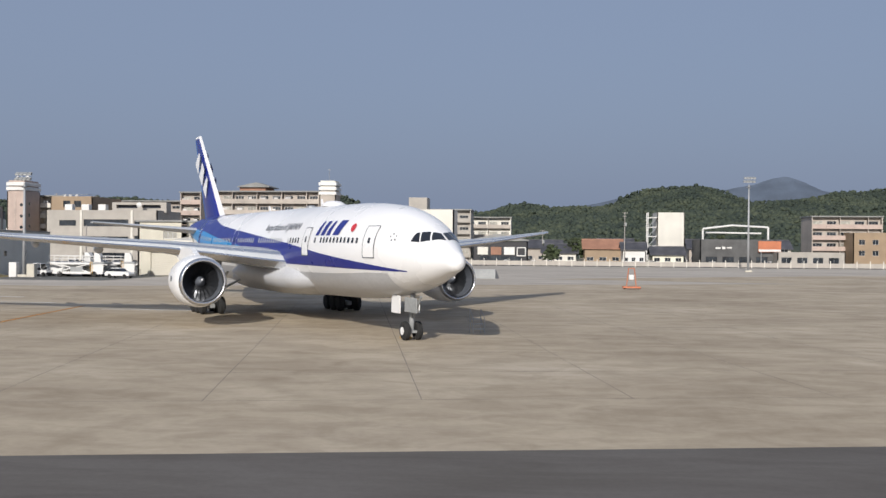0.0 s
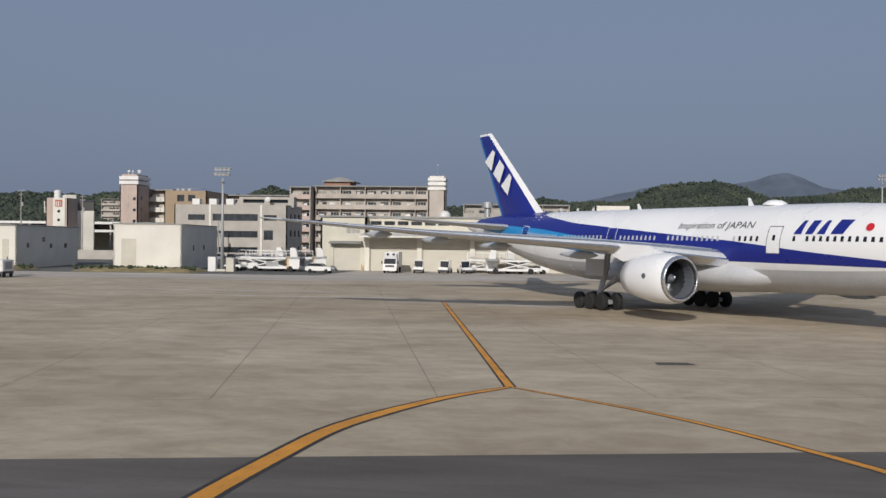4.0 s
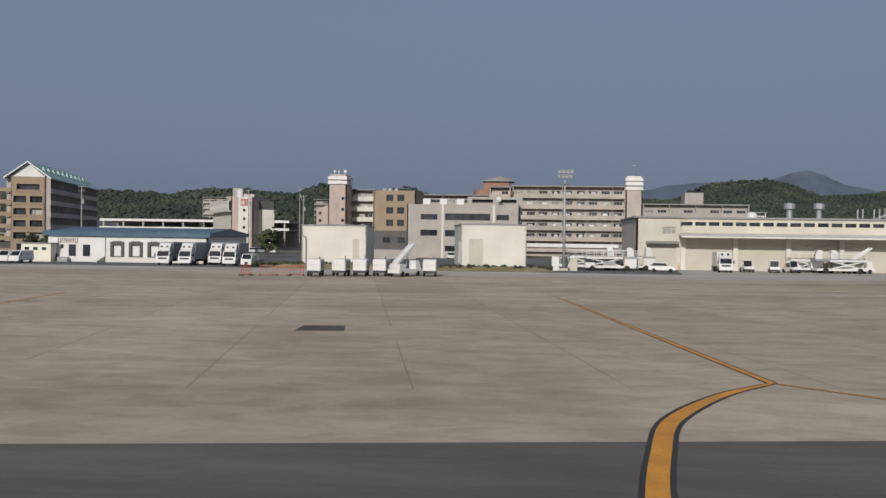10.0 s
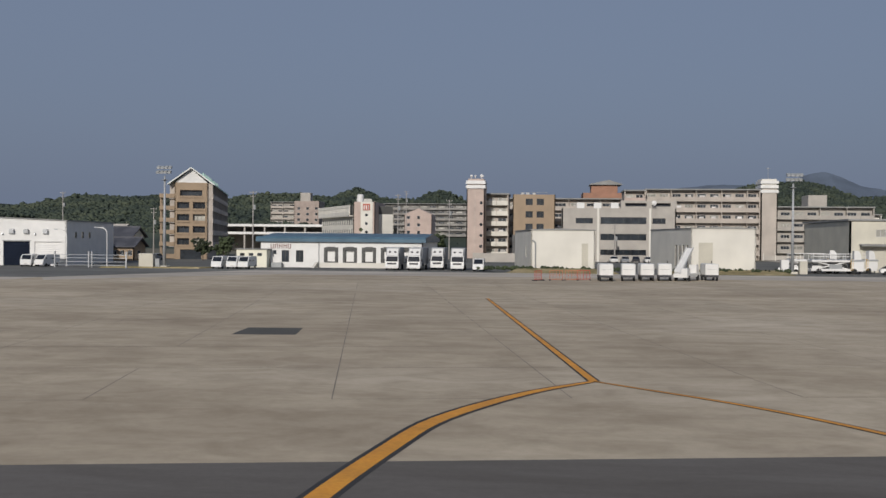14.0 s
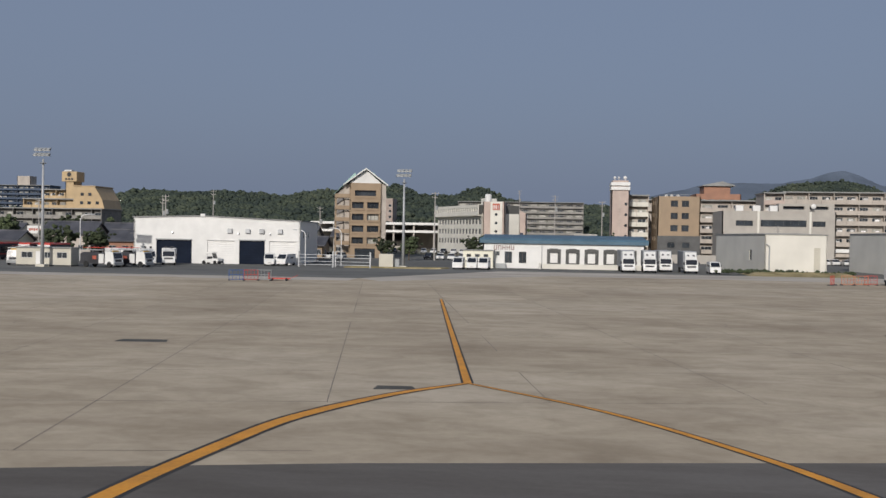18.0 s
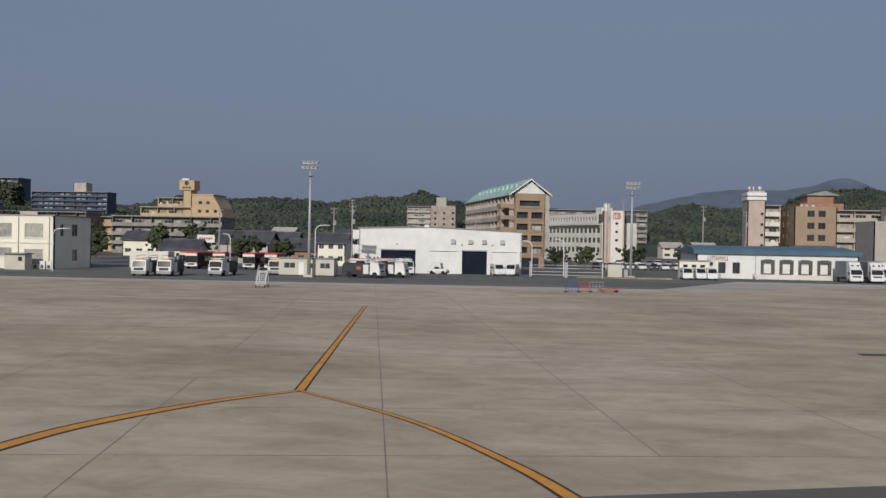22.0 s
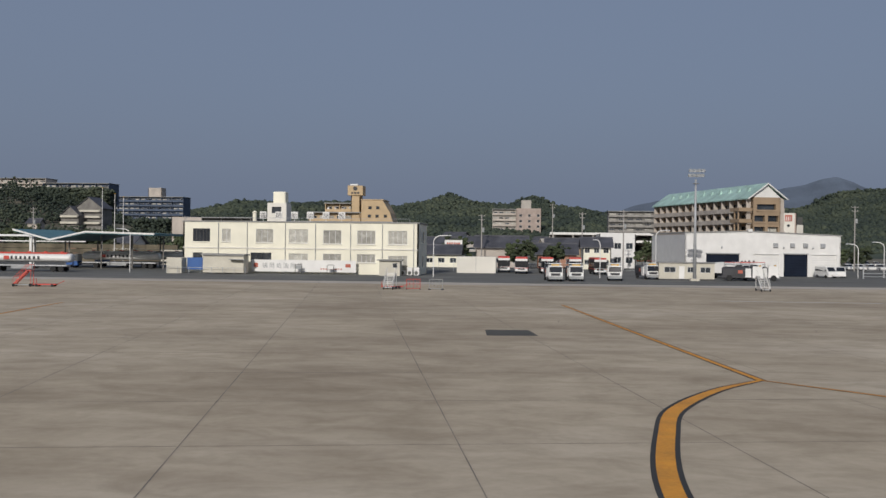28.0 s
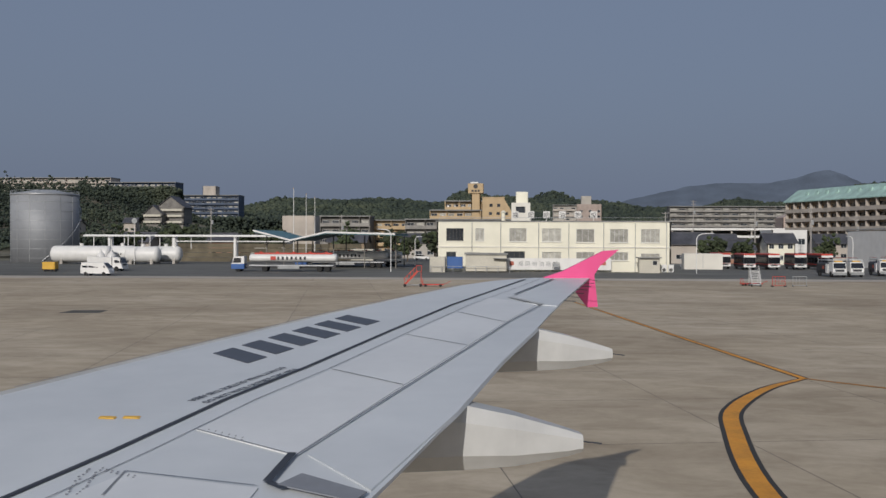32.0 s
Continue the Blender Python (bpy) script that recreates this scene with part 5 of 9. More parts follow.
t = thing("site_hut", "small grey hut with a flat roof at the office's corner", "hut", (-276.4, 115, 0))
part("body", wall_geo(3.4, 0, 2.5, [(2.2, 3.0, 1.3, 2.1)], 2.2), PANEL_B, t)
window(t, pose(2.2, 0.05, 1.3), 0.8, 0.8, 1)
part("roof", Geo().box(-0.3, 3.7, -0.5, 2.5, 2.5, 2.65), ROOFG, t)

# ---- wide-body airliner on the apron ----
FUS = mat("gloss_white_fuselage", (0.82, 0.82, 0.82), 0.28, var=0.03, coarse=0.2, bump=0.0)
DEEP = mat("deep_blue_livery", (0.012, 0.022, 0.22), 0.3, var=0.05, bump=0)
SKYB = mat("bright_blue_livery", (0.02, 0.26, 0.60), 0.3, var=0.05, bump=0)
BELLY = mat("light_grey_belly", (0.50, 0.51, 0.53), 0.35, var=0.06, bump=0)
WINGG = mat("wing_grey_paint", (0.47, 0.49, 0.51), 0.4, var=0.06, coarse=0.4, bump=0)
BAREM = mat("bare_metal_edge", (0.72, 0.73, 0.75), 0.25, 0.9, var=0.05, bump=0)
GREYL = mat("outline_grey", (0.10, 0.11, 0.13), 0.5, var=0.05, bump=0)
CAB = mat("cabin_glass", (0.012, 0.014, 0.018), 0.06, var=0.1, bump=0, spec=0.9)
FLAGR = mat("flag_red", (0.55, 0.02, 0.03), 0.4, var=0.03, bump=0)
FAN = mat("fan_blade_metal", (0.10, 0.105, 0.115), 0.35, 0.8, var=0.1, bump=0)

# stations aft of the nose: height of the crown, of the keel
STA = [(0, 4.46, 4.46), (0.06, 4.70, 4.24), (0.16, 4.84, 4.10), (0.4, 5.02, 3.97), (1, 5.33, 3.82), (2, 5.9, 3.5), (3, 6.43, 3.2), (4, 6.86, 2.95), (5.5, 7.32, 2.65), (7, 7.6, 2.42), (9, 7.8, 2.22), (12, 7.92, 2.05), (20, 7.96, 1.9),
       (40, 7.96, 1.95), (44, 7.96, 2.3), (48, 7.95, 2.9), (52, 7.9, 3.8), (56, 7.75, 4.75), (60, 7.45, 5.7), (62.6, 7.12, 6.3), (63.4, 6.9, 6.7)]
SX, SR, SZ = [s[0] for s in STA], [(s[1] - s[2]) / 2 for s in STA], [(s[1] + s[2]) / 2 for s in STA]


def fus(x, a, off=0.0):
    """A point on the fuselage, x aft of the nose and a degrees up from the starboard side."""
    r = np.interp(x, SX, SR) + off
    return (-x, -r * math.cos(radians(a)), np.interp(x, SX, SZ) + r * math.sin(radians(a)))


def pane_skin(c, off=0.03, n=5):
    """A four-cornered patch; corners as (station, angle) from lower rear round to upper rear."""
    g = Geo()
    for i in range(n):
        for j in range(n):
            u, v = i / (n - 1), j / (n - 1)
            x, a = [(c[0][k] * (1 - u) + c[1][k] * u) * (1 - v) + (c[3][k] * (1 - u) + c[2][k] * u) * v for k in (0, 1)]
            g.v.append(fus(x, a, off))
    g.f += [(i * n + j, (i + 1) * n + j, (i + 1) * n + j + 1, i * n + j + 1) for i in range(n - 1) for j in range(n - 1)]
    return g


def skin(x0, x1, a0, a1, off=0.02, nx=None, na=6):
    """A patch of the fuselage skin between stations and angles; a0, a1 may follow the station."""
    g = Geo()
    nx = nx or max(2, int(abs(x1 - x0) / 0.8) + 2)
    f0 = a0 if callable(a0) else (lambda x: a0)
    f1 = a1 if callable(a1) else (lambda x: a1)
    for i in range(nx):
        x = x0 + (x1 - x0) * i / (nx - 1)
        for j in range(na):
            g.v.append(fus(x, f0(x) + (f1(x) - f0(x)) * j / (na - 1), off))
    g.f += [(i * na + j, (i + 1) * na + j, (i + 1) * na + j + 1, i * na + j + 1) for i in range(nx - 1) for j in range(na - 1)]
    return g


jet = thing("airliner", "white twin-engine wide-body airliner with a blue band and blue tail fin", "airliner", (-3.73, 50.62, 0), -58.2)
g = Geo()
xs = [0, 0.03, 0.06, 0.11, 0.16, 0.28, 0.4, 0.5, 0.8, 1.2, 1.6, 2.1, 2.6, 3.2, 3.8, 4.5, 5.2, 6.1, 7, 8.2, 9.5, 12] + [12 + 2 * i for i in range(1, 25)] + [61, 62, 62.6, 63.1, 63.4]
g.loft([[fus(x, 360 * k / 40) for k in range(40)] for x in xs])
part("fuselage", g, FUS, jet, smooth=True)
ang = lambda xz: (lambda x: math.degrees(math.asin(max(-0.98, min(0.98, (np.interp(x, [q[0] for q in xz], [q[1] for q in xz]) - fus(x, 0)[2]) / np.interp(x, SX, SR))))))
TOP = [(3.3, 3.97), (7, 4.32), (13, 4.79), (19.6, 5.42), (28.2, 6.02), (39.5, 6.83), (45, 7.5), (47, 7.9), (60, 8.4)]
LOW = [(3.3, 3.92), (13, 4.0), (25, 4.05), (32, 4.15), (38, 4.45), (44, 5.0), (50, 5.6), (56, 6.2), (60, 6.6)]
MID = [(24, 4.2), (27.8, 4.75), (32.6, 5.3), (38.2, 5.72), (45, 6.35), (50, 6.6), (60, 6.95)]
part("blue_band", skin(3.3, 60, ang(LOW), ang(TOP), 0.015, 60, 10), DEEP, jet, "deep blue band sweeping up to the tail", smooth=True)
part("bright_band", skin(24, 60, ang(LOW), ang(MID), 0.028, 40, 6), SKYB, jet, "bright blue band under the deep blue one", smooth=True)
part("crown_blue", skin(46, 60, 60, 180, 0.024, 14, 14), DEEP, jet, smooth=True)
part("belly", skin(5, 56, -90, lambda x: min(-28, ang(LOW)(x) - 4), 0.012, 50, 10), BELLY, jet, "light grey belly paint", smooth=True)
mirror = lambda gg: Geo().add([(x, -y, z) for x, y, z in gg.v], [f[::-1] for f in gg.f])
part("blue_band", mirror(skin(3.3, 60, ang(LOW), ang(TOP), 0.015, 40, 8)), DEEP, jet, "deep blue band on the far side", smooth=True)
# cockpit glazing
for c in (((2.95, 27), (2.42, 32.5), (2.78, 53), (2.93, 47.5)), ((2.36, 34), (1.93, 49), (2.40, 70), (2.72, 56)), ((1.87, 52), (1.45, 86), (2.08, 88), (2.33, 73))):
    w = part("cockpit_window", pane_skin(c), CAB, jet, "dark cockpit window pane")
    part("cockpit_window", mirror(pane_skin(c)), CAB, jet, "dark cockpit window pane")
# cabin windows: one row, broken at the doors
pane = {}
for x in [7.6 + 0.53 * i for i in range(74)]:
    if any(a < x < b for a, b in ((13.4, 13.9), (14.4, 17.0), (19.5, 20.6), (26.5, 27.6), (32.2, 34.6), (40.2, 41))):
        continue
    part("cabin_window", pane_skin(((x + 0.24, 9.2), (x, 9.2), (x + 0.02, 15.6), (x + 0.22, 15.6)), 0.03, 3), CAB if x < 19 else WINGG, jet)
for x0, nm in ((5.8, "door"), (15.25, "door"), (32.8, "door"), (46.8, "door")):
    a0, a1 = ang([(0, 4.63), (45, 4.63), (50, 5.2)]), ang([(0, 6.38), (45, 6.38), (50, 6.8)])
    d = part("door", skin(x0, x0 + 1.1, a0, a1, 0.03, 4, 8), FUS if x0 < 30 else DEEP, jet, "cabin door", smooth=True)
    line = FUS if x0 > 30 else GREYL
    for i, (p, q, r, s) in enumerate(((x0 - 0.05, x0, a0, a1), (x0 + 1.1, x0 + 1.15, a0, a1))):
        part("door_seam", skin(p, q, r, s, 0.036, 2, 8), line, d)
    for f in (a0, a1):
        part("door_seam", skin(x0 - 0.05, x0 + 1.15, lambda x, f=f: f(x) - 0.5, lambda x, f=f: f(x) + 0.6, 0.036, 4, 2), line, d)
    part("door_window", skin(x0 + 0.42, x0 + 0.66, 10, 17, 0.04, 2, 3), CAB, d)
# flag disc, slogan and plain logo shapes
g = Geo()
c = [fus(8.65 + 0.27 * math.cos(t * 0.3142), 28.5 + 5.6 * math.sin(t * 0.3142), 0.03) for t in range(20)]
part("flag_disc", Geo().add(c, [tuple(range(20))]), FLAGR, jet, "red sun disc")
part("logo_bar", pane_skin(((11.3, 18.2), (10.4, 18.4), (9.88, 38.6), (10.86, 38.4)), 0.03, 6), DEEP, jet, "slanted blue logo bar")
for k in range(3):
    x = 13.95 - k * 0.93
    w = 0.3 if k == 1 else 0.14
    g = pane_skin(((x - 0.42 + w, 37), (x - 0.42 - w, 37), (x - 0.36, 18), (x + 0.25, 18)), 0.03, 4)
    part("logo_shape", g, DEEP, jet, "dark blue slanted logo block")
g = Geo()
for k in range(5):
    x, a = 4.27 + 0.24 * math.cos(k * 1.257), 24.6 + 5.5 * math.sin(k * 1.257)
    q = skin(x - 0.05, x + 0.05, a - 1.2, a + 1.2, 0.025, 2, 2)
    g.add(q.v, q.f)
part("emblem", g, GREYL, jet, "small grey ring of dots")


def lettering(txt, size, material, name="lettering", depth=0.004):
    """Words in the built-in font as a mesh, from the origin along x, standing in the x-z plane."""
    cu = bpy.data.curves.new(name, "FONT")
    cu.body, cu.size, cu.extrude = txt, size, depth
    ob = bpy.data.objects.new(name, cu)
    scene.collection.objects.link(ob)
    me = bpy.data.meshes.new_from_object(ob.evaluated_get(bpy.context.evaluated_depsgraph_get()))
    bpy.data.objects.remove(ob)
    me.materials.clear()
    me.materials.append(material)
    return me


me = lettering("Inspiration of JAPAN", 0.90, GREYL, "slogan")
wide = max(v.co.x for v in me.vertices)
for v in me.vertices:
    v.co = fus(25.5 - v.co.x / wide * 7.6 - v.co.y * 0.12, 26.5 + v.co.y * 16, 0.035 + v.co.z)
part("slogan", me, None, jet, "grey slogan lettering")
# fin and tailplane
def foil(root, tip, n=14):
    """A tapered surface. root, tip: (leading x aft, chord, spanwise place, thickness) as 3D frames."""
    rings = []
    for (le, chord, pos, th, up) in (root, tip):
        ring = []
        for k in range(n):
            s = k / n * 2
            u = s if s <= 1 else 2 - s
            y = th * chord * 2.2 * (0.9 * math.sqrt(max(0, u)) * (1 - u) + 0.06 * u * (1 - u))
            y = y if s <= 1 else -y
            ring.append((-(le + chord * u), pos[0], pos[1] + y) if up == "h" else (-(le + chord * u), pos[0] + y, pos[1]))
        rings.append(ring)
    return Geo().loft(rings)


part("fin", foil((48.2, 7.6, (0, 7.6), 0.07, "v"), (58.3, 2.5, (0, 16.2), 0.06, "v")), DEEP, jet, "deep blue tail fin with a white leading edge", smooth=False)
part("fin_edge", Geo().loft([[(-47.9, 0, 7.75), (-48.9, 0.27, 7.75), (-48.9, -0.27, 7.75)], [(-58.2, 0, 16.3), (-58.8, 0.12, 16.3), (-58.8, -0.12, 16.3)]]), FUS, jet, "white leading edge")
part("fin_cap", Geo().loft([[(-58.1, 0, 16.2), (-58.8, 0.13, 16.2), (-60.8, 0, 16.2), (-58.8, -0.13, 16.2)], [(-58.4, 0, 16.42), (-58.9, 0.08, 16.42), (-60.8, 0, 16.42), (-58.9, -0.08, 16.42)]]), FUS, jet, "white fin tip")
part("rudder_stripe", Geo().loft([[(-55.2, 0.05, 7.7), (-56.0, 0.03, 7.7), (-56.0, -0.03, 7.7), (-55.2, -0.05, 7.7)], [(-60.3, 0.03, 16.1), (-60.85, 0.02, 16.1), (-60.85, -0.02, 16.1), (-60.3, -0.03, 16.1)]]), mat("rudder_blue", (0.02, 0.12, 0.40), 0.35), jet, "bright blue stripe down the rudder's edge")
ed, eu = Vector((11.0, -8.6)).normalized(), Vector((8.6, 11.0)).normalized()
for k in range(3):
    o = Vector((-57.0, 14.5)) + ed * (k * 2.15) - eu * 0.1
    g, w = Geo(), 0.62 if k == 1 else 0.3
    c = [o + ed * a + eu * b for a, b in ((-0.85, -1.9), (0.85, -1.9), (w, 0.0), (-w, 0.0))]
    for y in (-0.44, 0.44):
        g.add([(p.x, y, p.y) for p in c], [(0, 1, 2, 3)])
    part("fin_logo_shape", g, FUS, jet, "plain white logo block on the fin")
for sy in (-1, 1):
    part("tailplane", foil((50.5, 6.6, (sy * 1.4, 6.5), 0.06, "h"), (57.2, 2.3, (sy * 10.7, 7.3), 0.05, "h")), WINGG, jet, "grey tailplane", smooth=False)
    # main wing: root, kink and tip
    def wring(le, chord, y, z, th):
        return [(-(le + chord * u), y, z + v * chord * th) for u, v in ((0, 0), (0.03, 0.28), (0.12, 0.5), (0.35, 0.62), (0.7, 0.36), (1, 0.02), (0.7, -0.12), (0.35, -0.34), (0.12, -0.34), (0.03, -0.2))]
    sec = [(19.6, 13.0, 2.4, 4.05, 0.12), (24.2, 8.6, 9.8, 4.95, 0.11), (31.4, 4.8, 20.0, 5.72, 0.10), (37.6, 2.2, 29.2, 6.6, 0.09), (39.3, 0.9, 30.3, 6.75, 0.08)]
    part("wing", Geo().loft([wring(a, b, sy * c, d, e) for a, b, c, d, e in sec]), WINGG, jet, "long swept grey wing", smooth=False)
    part("slat_edge", Geo().loft([[(-(a - 0.06), sy * c, d), (-(a + b * 0.07), sy * c, d + b * e * 0.46), (-(a + b * 0.05), sy * c, d - b * e * 0.32)] for a, b, c, d, e in sec[:4]]), BAREM, jet, "bare metal slat edge")
    part("wing_root_fairing", Geo().loft([[(-x, sy * (1.2 + w * math.cos(q * 0.785)), 3.1 + h * math.sin(q * 0.785)) for q in range(8)] for x, w, h in ((15.5, 0.3, 0.2), (18, 1.9, 0.9), (21, 2.4, 1.15), (30, 2.4, 1.2), (34, 1.8, 0.9), (37, 0.4, 0.3))]), BELLY, jet, smooth=True)
    for y, le in ((6.6, 31.5), (13.2, 33.2), (17.5, 34.8), (21.6, 36.4)):
        z = 3.95 + (y - 2.4) * 0.095
        part("flap_fairing", Geo().loft([[(-(le - 1.4 + s), sy * (y + w * math.cos(q * 0.785)), z - 0.15 + h * math.sin(q * 0.785)) for q in range(8)] for s, w, h in ((0, 0.05, 0.05), (0.9, 0.2, 0.26), (2.4, 0.24, 0.34), (4.2, 0.14, 0.2), (5.2, 0.03, 0.03))]), WINGG, jet, smooth=True)
    # engine
    ex, ey, ez = 17.75, sy * 9.0, 2.98
    e = part("engine_cowl", Geo().turned([(0.00, 1.25), (-0.05, 1.32), (-0.24, 1.42), (-0.96, 1.52), (-2.08, 1.52), (-3.52, 1.32), (-4.48, 1.09), (-4.48, 1.05), (-3.20, 1.08)], "x", 32, (-ex, ey, ez), cap=False), FUS, jet, "white engine cowl", smooth=True)
    part("intake_lip", Geo().turned([(0.00, 1.20), (0.04, 1.25), (0.00, 1.29), (-0.18, 1.39), (-0.18, 1.14), (-0.04, 1.16)], "x", 32, (-ex + 0.01, ey, ez), cap=False), BAREM, e, "polished intake lip", smooth=True)
    part("intake_duct", Geo().turned([(-0.02, 1.19), (-0.40, 1.14), (-1.20, 1.13), (-1.24, 0.04)], "x", 28, (-ex, ey, ez), cap=False), GREYL, e, "dark intake duct")
    part("spinner", Geo().turned([(-0.60, 0.02), (-0.72, 0.15), (-0.92, 0.28), (-1.16, 0.35)], "x", 18, (-ex, ey, ez)), GREYL, e, "dark spinner with a white mark", smooth=True)
    part("spinner_mark", Geo().turned([(-0.66, 0.03), (-0.69, 0.07)], "x", 8, (-ex + 0.03, ey + 0.07, ez + 0.1)), FUS, e)
    for k in range(22):
        a = k * 2 * math.pi / 22
        ca, sa = math.cos(a), math.sin(a)
        g = Geo()
        pts = []
        for r, tw in ((0.33, 0.08), (0.7, 0.13), (1.12, 0.17)):
            for s in (-1, 1):
                t = s * tw
                pts.append((-ex - 1.02 + s * 0.08, ey + r * ca - t * sa, ez + r * sa + t * ca))
        g.add(pts, [(0, 1, 3, 2), (2, 3, 5, 4)])
        part("fan_blade", g, FAN, e)
    part("exhaust_cone", Geo().turned([(-4.00, 0.77), (-5.12, 0.62), (-5.76, 0.27), (-6.00, 0.04)], "x", 20, (-ex, ey, ez)), GREYL, e, smooth=True)
    part("pylon", Geo().loft([[(-ex - 1.2, ey - 0.16, ez + 1.4), (-ex - 1.2, ey + 0.16, ez + 1.4), (-ex - 5.4, ey + 0.16, ez + 0.9), (-ex - 5.4, ey - 0.16, ez + 0.9)], [(-ex - 3.0, ey - 0.14, ez + 1.95), (-ex - 3.0, ey + 0.14, ez + 1.95), (-ex - 9.0, ey + 0.14, ez + 2.1), (-ex - 9.0, ey - 0.14, ez + 2.1)]]), FUS, e)
    part("cowl_port", Geo().turned([(0, 0.17), (0.03, 0.17)], "y", 12, (-ex - 1.6, ey - 1.535 if sy < 0 else ey + 1.505, ez + 0.15)), GREYL, e, "round dark vent")
    c = Vector((-ex - 1.4, ey, ez))
    e.matrix_local = Matrix.Translation(c + Vector((0, 0, -0.06))) @ Matrix.Scale(1.09, 4) @ Matrix.Translation(-c)
    # main gear
    gx, gy = 31.5, sy * 5.5
    leg = part("main_gear_leg", Geo().cyl((-gx, gy, 0.6), (-gx, gy * 0.86, 3.2), 0.22, n=12).cyl((-gx, gy, 1.2), (-gx + 1.8, gy * 0.8, 3.2), 0.09).cyl((-gx, gy, 1.3), (-gx, gy * 0.4, 2.9), 0.1).cyl((-gx, gy * 0.86, 3.1), (-gx, gy * 0.84, 4.3), 0.24), BELLY, jet)
    part("bogie", Geo().bev(-gx - 1.7, -gx + 1.7, gy - 0.2, gy + 0.2, 0.48, 0.8, 0.05), GREYP, leg)
    for i in range(3):
        for s in (-1, 1):
            part("tyre", Geo().turned([(-0.24, 0.3), (-0.24, 0.5), (-0.14, 0.66), (0.14, 0.66), (0.24, 0.5), (0.24, 0.3)], "y", 22, (-gx - 1.45 + 1.45 * i, gy + s * 0.7, 0.66)), RUBBER, leg, smooth=False)
    part("gear_door", Geo().bev(-gx - 1.2, -gx + 1.2, gy * 1.06 - 0.05, gy * 1.06 + 0.05, 2.6, 3.9, 0.03), BELLY, jet)
part("keel_fairing", Geo().loft([[(-x, 1.0 * w * math.cos(q * 0.5236), 2.75 + h * math.sin(q * 0.5236)) for q in range(12)] for x, w, h in ((16, 0.3, 0.2), (19, 2.6, 0.85), (24, 3.2, 1.1), (33, 3.2, 1.1), (36, 2.4, 0.8), (39, 0.3, 0.2))]), BELLY, jet, smooth=True)
ng = part("nose_gear_leg", Geo().cyl((-5.9, 0, 0.5), (-5.7, 0, 2.6), 0.15, n=12).cyl((-5.9, 0, 1.1), (-4.6, 0, 2.5), 0.07).box(-6.2, -5.6, -0.32, 0.32, 0.42, 0.56), GREYP, jet)
for s in (-1, 1):
    part("tyre", Geo().turned([(-0.16, 0.25), (-0.17, 0.42), (-0.1, 0.53), (0.1, 0.53), (0.17, 0.42), (0.16, 0.25)], "y", 20, (-5.9, s * 0.38, 0.53)), RUBBER, ng)
    part("hub", Geo().turned([(-0.03, 0.24), (0.03, 0.2)], "y", 14, (-5.9, s * 0.55, 0.53)), FUS, ng, "white wheel hub")
    part("gear_door", Geo().bev(-7.3, -6.1, s * 0.6 - 0.03, s * 0.6 + 0.03, 1.5, 2.5, 0.02), FUS, jet, "white nose gear door")
part("gear_door", Geo().bev(-5.5, -3.9, -0.62, -0.56, 1.65, 2.45, 0.02), GREYP, jet, "grey nose gear door")
part("crown_radome", Geo().turned([(0, 0.85), (0.15, 0.8), (0.34, 0.5), (0.4, 0.05)], "z", 20, (-18.6, 0, 7.9)), FUS, jet, "white dome on the roof", smooth=True)
part("blade_aerial", Geo().prism([(-20.6, 7.9), (-21.1, 7.9), (-21.2, 8.5), (-21.0, 8.5)], "y", -0.03, 0.03), FUS, jet)
part("blade_aerial", Geo().prism([(-33.2, 7.9), (-33.7, 7.9), (-33.8, 8.4), (-33.6, 8.4)], "y", -0.03, 0.03), FUS, jet)
t = thing("wheel_chock", "yellow wheel chock by the nose wheel", "chock", (-7.3, 56.9, 0), 12)
part("block", Geo().prism([(-0.35, 0), (0.35, 0), (0.12, 0.22), (-0.12, 0.22)], "y", -0.5, 0.5), YPAINT, t)
t = thing("maintenance_stand", "low wheeled steel step by the nose wheel", "stand", (-3.4, 60.2, 0), 20, group="steps")
for i in range(3):
    part("step", Geo().box(-0.35, 0.35, -0.45 + 0.3 * i, -0.2 + 0.3 * i, 0.3 + 0.28 * i, 0.34 + 0.28 * i), GREYP, t)
for x in (-0.35, 0.35):
    part("side_rail", tube([(x, -0.45, 0.05), (x, 0.4, 0.9), (x, 0.4, 1.5), (x, -0.4, 0.95), (x, -0.45, 0.05)], 0.022), GREYP, t)
    part("leg", tube([(x, 0.4, 0.0), (x, 0.4, 0.9)], 0.022), GREYP, t)

# ---- swept wing of a smaller airliner, standing over its main gear ----
WTOP = mat("wing_top_paint", (0.60, 0.625, 0.64), 0.42, var=0.05, fine=3, coarse=0.5, bump=0.02)
WPAN = mat("spoiler_paint", (0.66, 0.675, 0.68), 0.42, var=0.04, coarse=0.8, bump=0.02)
WFAIR = mat("fairing_paint", (0.52, 0.52, 0.505), 0.4, var=0.06, coarse=1.2, bump=0.02)
MAGENTA = mat("pink_wingtip_paint", (0.80, 0.10, 0.28), 0.4, var=0.04, bump=0)
DARKL = mat("dark_sealant_line", (0.035, 0.04, 0.05), 0.6, var=0.1, bump=0)
SEAMG = mat("panel_seam", (0.20, 0.21, 0.23), 0.6, var=0.1, bump=0)
REGI = mat("dark_grey_marking", (0.07, 0.08, 0.10), 0.5, var=0.05, bump=0)
YMARK = mat("yellow_marking", (0.68, 0.40, 0.06), 0.5, var=0.05, bump=0)

wing = thing("airliner_wing", "light grey swept airliner wing with a pink wingtip fence", "aircraft wing", (-296.68, -54.38, 0), -171.14)


def top(l):
    return 5.754 - 0.60 - 0.075 * (15.2 - l)


